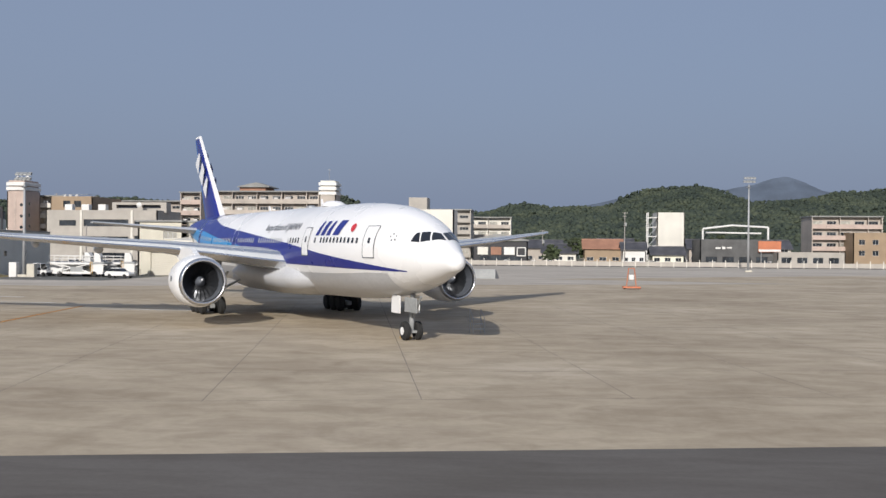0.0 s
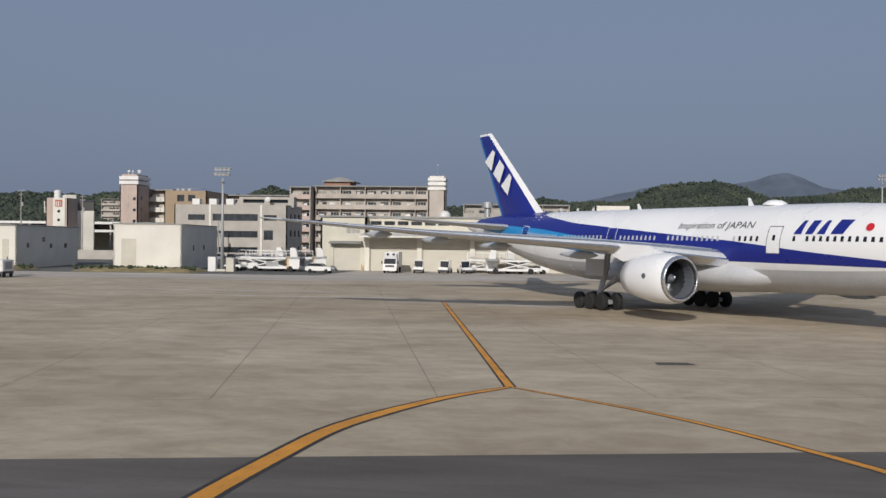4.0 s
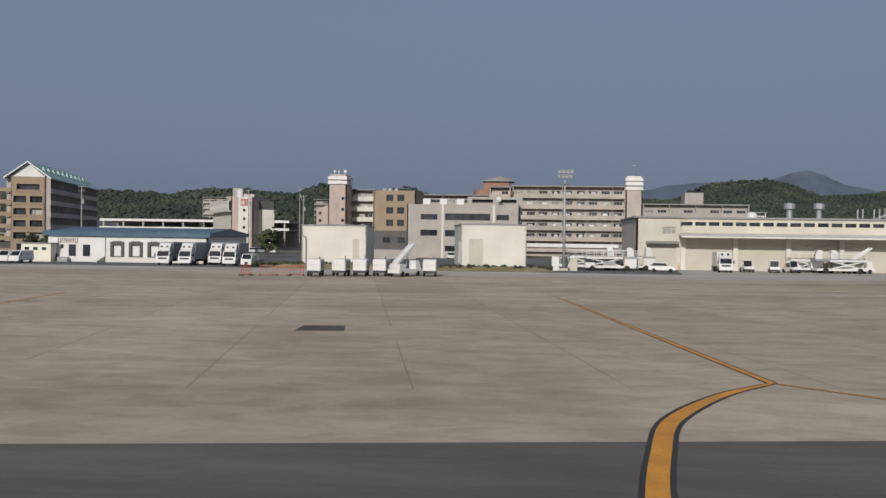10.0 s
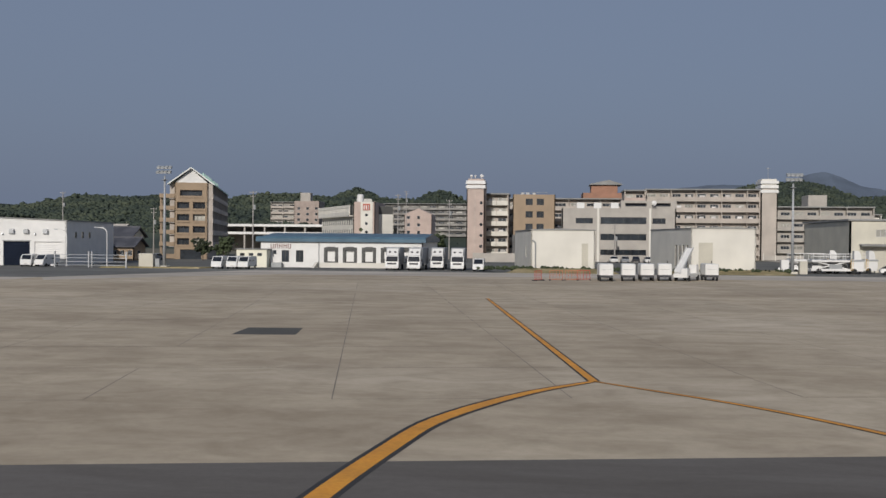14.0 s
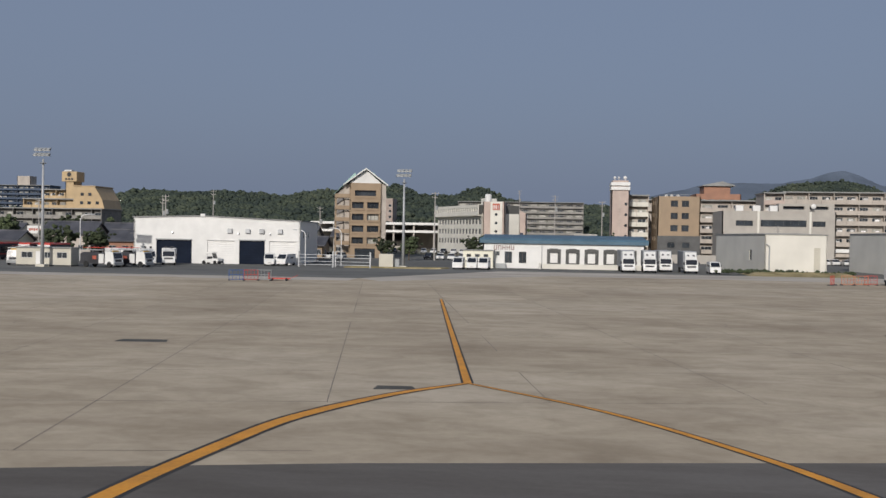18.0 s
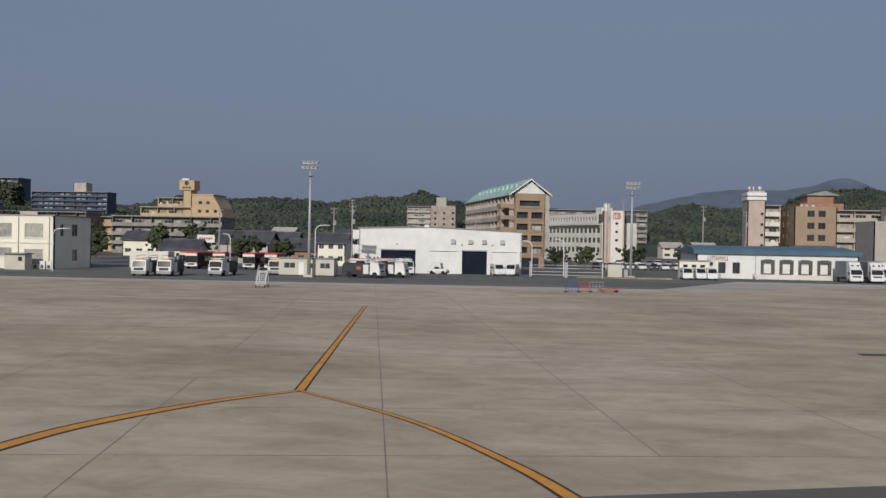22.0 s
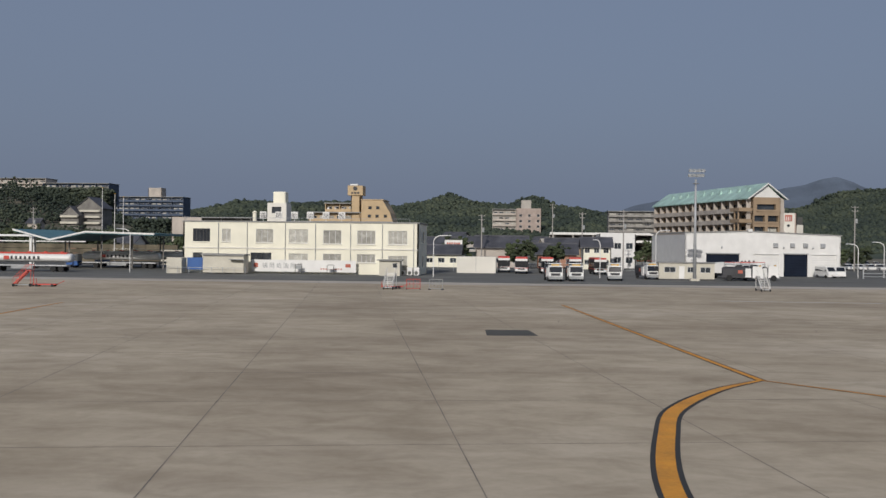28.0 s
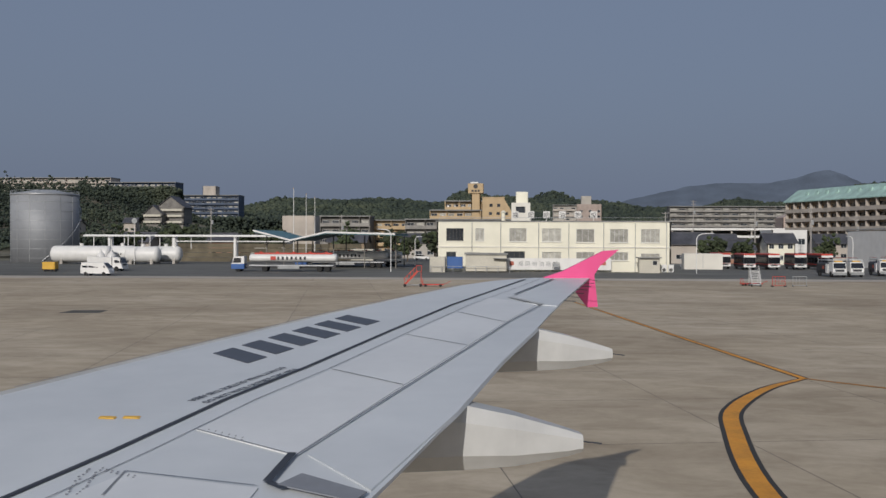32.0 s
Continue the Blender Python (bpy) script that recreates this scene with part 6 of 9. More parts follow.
def wp(l, f, dz=0.0):
    """A point on the wing: l metres out from the cabin side, f metres forward."""
    return (f, -l, top(l) + dz)


LEAD = [(0.3, 6.9), (3, 5.45), (5, 4.35), (7.82, 2.79), (8.82, 2.20), (10.17, 1.40), (12.01, 0.30), (14.22, -1.26), (14.9, -1.95), (15.15, -2.5)]
TRAIL = [(0.3, 1.35), (3, 0.72), (5.17, 0.01), (5.85, -0.32), (6.93, -0.65), (8.78, -1.24), (10.51, -1.85), (12.06, -2.35), (13.57, -2.90), (15.15, -3.47)]
li = lambda tab, l: float(np.interp(l, [q[0] for q in tab], [q[1] for q in tab]))
rings = []
for l in (0.3, 2, 4, 5.5, 7, 8.5, 10, 11.5, 13, 14.2, 14.8, 15.15):
    a, b = li(LEAD, l), li(TRAIL, l)
    c = a - b
    th = 0.11 * c
    rings.append([wp(l, a - c * u, -z * th) for u, z in ((0, 0.42), (0.006, 0.26), (0.02, 0.12), (0.05, 0.03), (0.10, 0), (0.5, 0), (1, 0.02), (1, 0.07), (0.75, 0.5), (0.4, 0.98), (0.15, 0.9), (0.04, 0.68))])
part("wing_skin", Geo().loft(rings), WTOP, wing)
part("leading_edge", Geo().loft([[wp(l, li(LEAD, l) + 0.02, -0.05), wp(l, li(LEAD, l) - 0.14, 0.004), wp(l, li(LEAD, l) - 0.15, -0.03), wp(l, li(LEAD, l) - 0.02, -0.12)] for l in (4, 5.5, 7, 8.5, 10, 11.5, 13, 14.2)]), WFAIR, wing, "paler leading edge slat")


def line(pts, w, dz, material, name, label=""):
    g = Geo()
    for (l0, f0), (l1, f1) in zip(pts[:-1], pts[1:]):
        a, b = Vector(wp(l0, f0, dz)), Vector(wp(l1, f1, dz))
        q = (b - a).cross(Vector((0, 0, 1))).normalized() * w / 2
        g.add([a - q, b - q, b + q, a + q], [(0, 3, 2, 1)])
    return part(name, g, material, wing, label)


HINGE = [(5.0, 1.95), (5.27, 1.84), (6.08, 1.50), (7.37, 1.01), (8.57, 0.46), (10.4, -0.3), (12.22, -1.08), (14.9, -2.42)]
FLAP = [(5.93, 0.40), (7.74, -0.33), (9.69, -1.12), (10.9, -1.60), (12.21, -2.2)]
line(HINGE, 0.045, 0.006, DARKL, "hinge_gap", "dark gap along the spoiler hinge")
line([(l, f - 0.13) for l, f in LEAD[3:8]], 0.02, 0.008, SEAMG, "slat_seam")
# spoilers: four plates, a hand's breadth behind the gap
SPO = [((6.55, 1.08), (8.42, 0.27), (7.80, -0.31), (5.95, 0.41)), ((8.42, 0.27), (10.10, -0.43), (9.48, -0.99), (7.80, -0.31)), ((10.10, -0.43), (11.64, -1.09), (10.88, -1.55), (9.48, -0.99)), ((11.64, -1.09), (12.9, -1.64), (12.2, -2.12), (10.88, -1.55))]
for q in SPO:
    part("spoiler", Geo().loft([[wp(l, f, -0.01) for l, f in q], [wp(l, f, 0.003) for l, f in q]]), WPAN, wing, "pale spoiler panel")
    line([q[0], q[3]], 0.015, 0.007, SEAMG, "spoiler_seam")
line(FLAP, 0.016, 0.009, SEAMG, "flap_seam")
part("flap", Geo().loft([[wp(l, f, -0.03) for l, f in ((5.96, 0.33), (10.6, -1.55), (10.5, -1.86), (8.78, -1.25), (6.93, -0.66), (5.3, -0.05))], [wp(l, f, 0.002) for l, f in ((5.96, 0.33), (10.6, -1.55), (10.5, -1.85), (8.78, -1.24), (6.93, -0.65), (5.3, -0.04))]]), WTOP, wing, "outboard flap")
part("aileron", Geo().loft([[wp(l, f, -0.02) for l, f in ((12.35, -2.0), (14.95, -3.05), (15.1, -3.46), (12.1, -2.37))], [wp(l, f, 0.005) for l, f in ((12.35, -2.0), (14.95, -3.05), (15.1, -3.46), (12.1, -2.37))]]), WTOP, wing, "aileron")
line([(13.11, -1.99), (14.9, -2.86)], 0.03, 0.016, DARKL, "aileron_gap")
line([(12.21, -2.2), (12.9, -1.9)], 0.10, 0.014, WFAIR, "aileron_cover")
# inboard flap with its dark gap
part("inboard_flap", Geo().loft([[wp(l, f, -0.02) for l, f in ((5.66, 1.32), (5.36, 0.56), (3.0, 0.95), (3.0, 2.6), (4.6, 1.9))], [wp(l, f, 0.003) for l, f in ((5.66, 1.32), (5.36, 0.56), (3.0, 0.95), (3.0, 2.6), (4.6, 1.9))]]), WPAN, wing, "pale inboard flap panel")
line([(5.95, 0.42), (5.42, 0.52), (5.30, 0.42)], 0.05, 0.02, DARKL, "flap_gap", "dark gap at the flap's end")
part("gap_floor", Geo().loft([[wp(l, f, 0.013) for l, f in ((5.55, 0.34), (5.22, -0.02), (5.08, 0.05), (5.36, 0.46))], [wp(l, f, 0.02) for l, f in ((5.55, 0.34), (5.22, -0.02), (5.08, 0.05), (5.36, 0.46))]]), SEAMG, wing, "grey strip beside the flap")
rng = random.Random(7)
for k in range(26):
    u, v = (k % 13) / 12, k // 13
    l, f = 5.31 + 0.43 * u + rng.uniform(-0.01, 0.01), 1.55 - 0.07 * v + rng.uniform(-0.012, 0.012)
    part("fastener", Geo().cyl(wp(l, f, 0.002), wp(l, f, 0.006), 0.007, n=6), SEAMG, wing)
for k in range(12):
    u, v = (k % 6) / 5, k // 6
    for l, f in ((5.72 - 0.12 * u - 0.03 * v, 1.44 - 0.18 * u), (6.54 - 0.2 * u - 0.05 * v, 1.0 - 0.24 * u)):
        part("fastener", Geo().cyl(wp(l, f, 0.002), wp(l, f, 0.007), 0.006, n=6), SEAMG, wing)
line([(5.69, 1.33), (5.40, 0.58)], 0.012, 0.006, SEAMG, "flap_seam")
line([(5.69, 1.33), (5.28, 1.35)], 0.014, 0.006, SEAMG, "flap_seam")
line([(l, f - 0.22) for l, f in HINGE], 0.008, 0.004, SEAMG, "spoiler_shroud_seam")
# markings: six plain bars for the registration, the walkway warning and two yellow brackets
for k in range(6):
    s = k / 6
    l0, f0 = 8.69 + 2.4 * s, 1.0 - 1.24 * s
    q = [(l0, f0), (l0 + 0.27, f0 - 0.14), (l0 + 0.27 + 0.46, f0 - 0.14 + 0.36), (l0 + 0.46, f0 + 0.36)]
    part("registration_bar", Geo().loft([[wp(l, f, 0.001) for l, f in q], [wp(l, f, 0.006) for l, f in q]]), REGI, wing, "dark grey marking bar")
ta = math.atan2(-1.19, -0.59)
slope = math.atan(0.075)
for l, f, flip in ((7.25, 1.12, 0), (8.51, 0.70, 1)):
    me = lettering("DO NOT WALK OUTSIDE THIS AREA", 0.085, REGI, "walkway_warning", 0.001)
    fit = 1.306 / max(v.co.x for v in me.vertices)
    for v in me.vertices:
        a = ta + math.pi * flip
        x, y = fit * v.co.x * math.cos(a) - v.co.y * math.sin(a), fit * v.co.x * math.sin(a) + v.co.y * math.cos(a)
        v.co = wp(l - y, f + x, 0.006 + v.co.z)
    part("walkway_warning", me, None, wing, "dark stencilled warning")
for k in range(2):
    l, f = 6.86, 1.79 - 0.16 * k
    part("yellow_bracket", Geo().loft([[wp(l + a, f - b, 0.001) for a, b in ((0, 0), (0.07, 0.0), (0.05, 0.12), (-0.02, 0.12))], [wp(l + a, f - b, 0.008) for a, b in ((0.01, 0.02), (0.05, 0.02), (0.04, 0.1), (-0.01, 0.1))]]), YMARK, wing, "yellow rope bracket")
# wingtip fence
zt = 5.754
fence = [(-2.75, -0.60), (-3.05, -0.50), (-3.68, -0.19), (-3.92, -0.17), (-3.63, -0.42), (-3.54, -0.56), (-3.60, -1.05), (-3.44, -1.06), (-3.24, -0.80), (-2.95, -0.68)]
part("wingtip_fence", Geo().loft([[(f, -15.12, zt + z) for f, z in fence], [(f, -15.20, zt + z) for f, z in fence]]), MAGENTA, wing, "bright pink wingtip fence")
# flap track fairings
for l, tail, w, s in ((7.38, -1.60, 0.20, 1.0), (10.70, -2.72, 0.18, 0.94)):
    fr = li(TRAIL, l) + 0.08
    zz = top(l)
    rings = []
    for u, hw, up, dn in ((1.9, 0.03, -0.30, -0.34), (1.4, 0.7, -0.16, -0.48), (0.75, 1.0, -0.06, -0.54), (0.0, 1.0, -0.03, -0.52), (-0.4, 0.85, -0.12, -0.50), (-0.8, 0.52, -0.24, -0.44), (-0.92, 0.42, -0.28, -0.41)):
        f = fr + u * s
        rings.append([(f, -(l + a * w * hw), zz + (dn + (up - dn) * b) * s) for a, b in ((-0.55, 0), (0.55, 0), (1, 0.25), (1, 0.75), (0.75, 1), (-0.75, 1), (-1, 0.75), (-1, 0.25))])
    part("flap_track_fairing", Geo().loft(rings), WFAIR, wing, "pale canoe-shaped flap fairing")
    part("static_wick", tube([(fr - 0.92 * s, -l, zz - 0.34 * s), (fr - 1.08 * s, -l, zz - 0.36 * s)], 0.006), DARKL, wing, "thin dark static wick")
for k in range(7):
    l = 12.6 + 0.38 * k
    part("static_wick", tube([wp(l, li(TRAIL, l), 0), wp(l, li(TRAIL, l) - 0.16, -0.01)], 0.005), DARKL, wing)
leg = part("main_gear_leg", Geo().cyl((2.6, -2.1, 0.5), (2.7, -2.0, top(2.1) - 0.35), 0.14, n=12).cyl((2.6, -2.1, 1.0), (2.6, -0.6, top(1) - 0.4), 0.07).box(2.45, 2.75, -2.55, -1.65, 0.45, 0.7), GREYP, wing)
for y in (-2.5, -1.7):
    part("tyre", Geo().turned([(-0.2, 0.3), (-0.2, 0.48), (-0.12, 0.58), (0.12, 0.58), (0.2, 0.48), (0.2, 0.3)], "y", 22, (2.6, y, 0.58)), RUBBER, leg)

# ---- light masts and poles ----
def light_mast(x, y, h, label, turn=0):
    t = thing("light_mast", label, "light mast", (x, y, 0), turn, group="apron light masts")
    part("base", Geo().bev(-0.7, 0.7, -0.7, 0.7, 0, 0.35, 0.05), PANEL_B, t, "concrete footing")
    part("pole", Geo().turned([(0.3, 0.28), (h * 0.5, 0.2), (h - 1.4, 0.14)], "z", 14), POLE, t, "tapered grey pole", smooth=True)
    for j in range(2):
        z = h - 1.0 + 0.75 * j
        part("crossbar", Geo().box(-1.1, 1.1, -0.08, 0.08, z, z + 0.14).box(-1.1, 1.1, -0.75, -0.65, z, z + 0.1).box(-1.1, -1.0, -0.65, -0.08, z, z + 0.1).box(1.0, 1.1, -0.65, -0.08, z, z + 0.1), GALV, t)
        for i in range(4):
            a = -0.96 + i * 0.64 + 0.12 * j
            f = part("floodlight", Geo().prism([(-0.85, z + 0.12), (-0.3, z + 0.46), (-0.15, z + 0.34), (-0.6, z - 0.08)], "x", a - 0.27, a + 0.27), GREYP, t, "grey floodlight housing")
            part("floodlight_glass", Geo().add([(a - 0.2, -0.87, z + 0.12), (a + 0.2, -0.87, z + 0.12), (a + 0.2, -0.64, z - 0.08), (a - 0.2, -0.64, z - 0.08)], [(0, 1, 2, 3)]), LAMP, f)
    part("service_ring", Geo().turned([(h - 2.1, 0.45), (h - 2.0, 0.5), (h - 1.95, 0.2)], "z", 10, cap=False), GALV, t)
    return t


light_mast(-77, 144, 15.6, "tall grey apron light mast with floodlights in front of a shed")
light_mast(-176.7, 137.4, 16.2, "tall grey apron light mast on a kerbed island")
light_mast(-226.3, 112, 17.2, "tall grey apron light mast beside a site cabin")
light_mast(45.5, 219, 20.2, "tall grey apron light mast beyond the apron")
light_mast(-430, 150, 16, "apron light mast by the fuel tanks")


def street_lamp(x, y, h, reach, turn=0):
    t = thing("street_lamp", "white steel street lamp with a curved arm", "street lamp", (x, y, 0), turn, group="street lamps")
    pts = [(0, 0, 0), (0, 0, h - 0.8), (reach * 0.12, 0, h - 0.3), (reach * 0.35, 0, h), (reach, 0, h + 0.1)]
    part("pole", tube(pts, 0.075, 8), WHITE, t)
    part("lamp_head", Geo().bev(reach - 0.2, reach + 0.5, -0.12, 0.12, h, h + 0.15, 0.04), POLE, t)
    return t


for x, y, h, r, a in ((-318.5, 115, 7.2, -2.2, 0), (-267.3, 113, 6.6, 2.4, 0), (-188, 141, 6.4, -2, 0), (-240.5, 118, 6.2, -1, 0), (-318, 150, 6, 1, 0), (-230, 131, 8, 2, 0), (-287, 138, 6, 1.5, 0), (-193.5, 138, 6, -2, 0)):
    street_lamp(x, y, h, r, a)


def power_pole(x, y, h, turn=0):
    t = thing("power_pole", "concrete power pole with crossarms and a transformer", "power pole", (x, y, 0), turn, group="power poles")
    part("pole", Geo().turned([(0, 0.18), (h, 0.11)], "z", 10), WOODP, t)
    for z, w in ((h - 0.4, 0.75), (h - 1.3, 0.6)):
        part("crossarm", Geo().box(-w, w, -0.05, 0.05, z, z + 0.1), WOODP, t)
        for s in (-1, 0, 1):
            part("insulator", Geo().turned([(0, 0.03), (0.1, 0.05), (0.18, 0.02)], "z", 6, (s * w * 0.95, 0, z + 0.12)), CREAM2, t)
    part("transformer", Geo().turned([(0, 0.28), (0.9, 0.28), (1.0, 0.2)], "z", 12, (0.35, 0, h - 4)), GREYP, t)
    return t


for x, y, h in ((-178, 190, 15), (-263, 178, 12), (-232, 172, 13), (-240, 190, 13), (-285, 150, 9.5), (-209, 212, 12), (-152, 225, 16), (-140, 232, 15), (25, 285, 15), (80, 290, 13), (-372, 185, 13), (-345, 215, 12), (-246, 240, 17), (-100, 214, 9), (-165, 330, 22), (2, 300, 10)):
    power_pole(x, y, h)


# ---- vehicles ----
def wheel(parent, x, y, r, w=0.22):
    k = part("wheel", wheel_mesh(r, w), None, parent, m=pose(x, y, r))
    part("rim", rim_mesh(r, w), None, k)


def wheel_mesh(r, w):
    key = ("tyre", r, w)
    if key not in CACHE:
        CACHE[key] = Geo().turned([(-w / 2, r * 0.55), (-w / 2, r * 0.9), (-w * 0.35, r), (w * 0.35, r), (w / 2, r * 0.9), (w / 2, r * 0.55)], "y", 16).data("wheel", RUBBER)
    return CACHE[key]


def rim_mesh(r, w):
    key = ("rim", r, w)
    if key not in CACHE:
        CACHE[key] = Geo().turned([(-w * 0.46, r * 0.2), (-w * 0.44, r * 0.56), (w * 0.44, r * 0.56), (w * 0.46, r * 0.2)], "y", 12).data("rim", GALV)
    return CACHE[key]


PAINTS = {"white": WHITE, "silver": SILVER, "red": RED, "blue": BLUE, "black": CHASSIS, "grey": GREYP}


def body_sides(prof, w, x0=None):
    """A vehicle body: a side profile (x, z) across the width, narrowed a little at the top."""
    zs = [p[1] for p in prof]
    lo, hi = min(zs), max(zs)
    k = lambda z: 1 - 0.12 * max(0, (z - lo) / (hi - lo) - 0.45)
    return Geo().loft([[(x, -w / 2 * k(z), z) for x, z in prof], [(x, w / 2 * k(z), z) for x, z in prof]])


def make_van(colour, label, group):
    """A boxy one-box van, 4.4 m long, that points along -y."""
    t = thing("van", label, "van", (0, 0, 0), group=group)
    b = part("body", body_sides([(-2.2, 0.35), (2.25, 0.35), (2.28, 0.8), (2.05, 1.15), (1.35, 1.95), (-2.1, 1.97), (-2.22, 1.2)], 1.7), PAINTS[colour], t, m=pose(0, 0, 0, 0, 0, -90))
    R = pose(0, 0, 0, 0, 0, -90)
    part("windscreen", Geo().add([(2.06, -0.72, 1.2), (2.06, 0.72, 1.2), (1.42, 0.66, 1.88), (1.42, -0.66, 1.88)], [(0, 1, 2, 3)]), CAB, t, m=R @ pose(0.03, 0, 0.01))
    for s in (-1, 1):
        for x0, x1 in ((0.25, 1.2), (-0.95, 0.1), (-2.0, -1.1)):
            part("side_window", Geo().add([(x0, s * 0.83, 1.22), (x1 + (0.25 if x1 > 1 else 0), s * 0.83, 1.22), (x1 - (0.12 if x1 > 1 else 0), s * 0.795, 1.72), (x0, s * 0.795, 1.72)], [(0, 1, 2, 3)]), CAB, t, m=R)
        part("headlight", Geo().bev(2.2, 2.3, s * 0.62 - 0.17, s * 0.62 + 0.17, 0.72, 0.92, 0.02), LAMP, t, m=R)
        part("mirror", Geo().bev(1.5, 1.62, s * 0.95 - 0.1, s * 0.95 + 0.1, 1.25, 1.5, 0.02), CHASSIS, t, m=R)
    part("rear_window", Geo().add([(-2.21, 0.6, 1.25), (-2.21, -0.6, 1.25), (-2.14, -0.55, 1.75), (-2.14, 0.55, 1.75)], [(0, 1, 2, 3)]), CAB, t, m=R @ pose(-0.03, 0, 0))
    part("bumper", Geo().bev(2.18, 2.36, -0.82, 0.82, 0.32, 0.6, 0.04), CHASSIS if colour == "black" else PAINTS[colour], t, m=R)
    part("plate_bar", Geo().box(2.36, 2.38, -0.2, 0.2, 0.45, 0.56), LINEN, t, m=R)
    for x in (-1.4, 1.45):
        for s in (-1, 1):
            k = part("wheel", wheel_mesh(0.3, 0.2), None, t, m=R @ pose(x, s * 0.76, 0.3))
            part("rim", rim_mesh(0.3, 0.2), None, k)
    return t


def make_car(colour, label, group):
    t = thing("car", label, "car", (0, 0, 0), group=group)
    R = pose(0, 0, 0, 0, 0, -90)
    part("body", body_sides([(-2.0, 0.35), (2.05, 0.35), (2.1, 0.65), (1.9, 0.85), (0.95, 0.98), (-1.8, 1.0), (-2.08, 0.75)], 1.7), PAINTS[colour], t, m=R)
    part("cabin", body_sides([(0.95, 0.95), (0.3, 1.42), (-1.2, 1.46), (-1.9, 0.98)], 1.5), CAB, t, "dark glasshouse", m=R)
    part("roof", body_sides([(0.25, 1.42), (0.15, 1.49), (-1.1, 1.52), (-1.25, 1.44)], 1.42), PAINTS[colour], t, m=R)
    for s in (-1, 1):
        part("headlight", Geo().bev(1.9, 2.08, s * 0.6 - 0.17, s * 0.6 + 0.17, 0.66, 0.8, 0.02), LAMP, t, m=R)
        for x in (-1.25, 1.3):
            k = part("wheel", wheel_mesh(0.31, 0.2), None, t, m=R @ pose(x, s * 0.76, 0.31))
            part("rim", rim_mesh(0.31, 0.2), None, k)
    return t


def make_truck(cab, box, length, label, group, height=3.4, wing=True):
    """A cab-over box truck that points along -y."""
    t = thing("box_truck", label, "truck", (0, 0, 0), group=group)
    R = pose(0, 0, 0, 0, 0, -90)
    L = length / 2
    part("chassis", Geo().box(-L + 0.2, L - 0.3, -0.45, 0.45, 0.55, 0.85), CHASSIS, t, m=R)
    part("cab", body_sides([(L - 1.75, 0.55), (L - 0.02, 0.45), (L, 0.95), (L - 0.12, 1.35), (L - 0.45, 2.3), (L - 1.75, 2.35)], 2.1), PAINTS[cab], t, m=R)
    part("windscreen", Geo().add([(L - 0.1, -0.92, 1.42), (L - 0.1, 0.92, 1.42), (L - 0.4, 0.88, 2.2), (L - 0.4, -0.88, 2.2)], [(0, 1, 2, 3)]), CAB, t, m=R @ pose(0.03, 0, 0.01))
    part("grille", Geo().bev(L - 0.05, L + 0.03, -0.7, 0.7, 0.95, 1.22, 0.02), CHASSIS, t, m=R)
    part("bumper", Geo().bev(L - 0.2, L + 0.1, -1.05, 1.05, 0.38, 0.68, 0.04), WHITE, t, m=R)
    for s in (-1, 1):
        part("headlight", Geo().bev(L - 0.02, L + 0.06, s * 0.8 - 0.17, s * 0.8 + 0.17, 0.74, 0.93, 0.02), LAMP, t, m=R)
        part("side_window", Geo().add([(L - 1.4, s * 1.03, 1.4), (L - 0.45, s * 1.03, 1.4), (L - 0.62, s * 0.985, 2.1), (L - 1.4, s * 0.985, 2.1)], [(0, 1, 2, 3)]), CAB, t, m=R)
        part("mirror", Geo().bev(L - 0.2, L - 0.08, s * 1.22 - 0.1, s * 1.22 + 0.1, 1.4, 1.85, 0.02), CHASSIS, t, m=R)
    if wing:
        b = part("cargo_box", Geo().bev(-L, L - 1.85, -1.12, 1.12, 0.95, height, 0.06), PAINTS[box], t, m=R)
        part("box_front_shape", Geo().bev(L - 1.86, L - 1.8, -0.35, 0.35, height - 0.7, height - 0.25, 0.02), BLUE, b)
        part("wind_deflector", Geo().prism([(L - 1.7, 2.35), (L - 0.6, 2.35), (L - 1.5, height - 0.15), (L - 1.7, height - 0.15)], "y", -0.9, 0.9), PAINTS[cab], t, m=R)
        for s in (-1, 1):
            part("deflector_eye", Geo().turned([(0, 0.2), (0.05, 0.2)], "x", 10, (L - 1.0, s * 0.45, 2.86)), CHASSIS, t, m=R)
    for x in (-L + 1.3, L - 1.0):
        for s in (-1, 1):
            k = part("wheel", wheel_mesh(0.42, 0.28), None, t, m=R @ pose(x, s * 0.92, 0.42))
            part("rim", rim_mesh(0.42, 0.28), None, k)
    return t


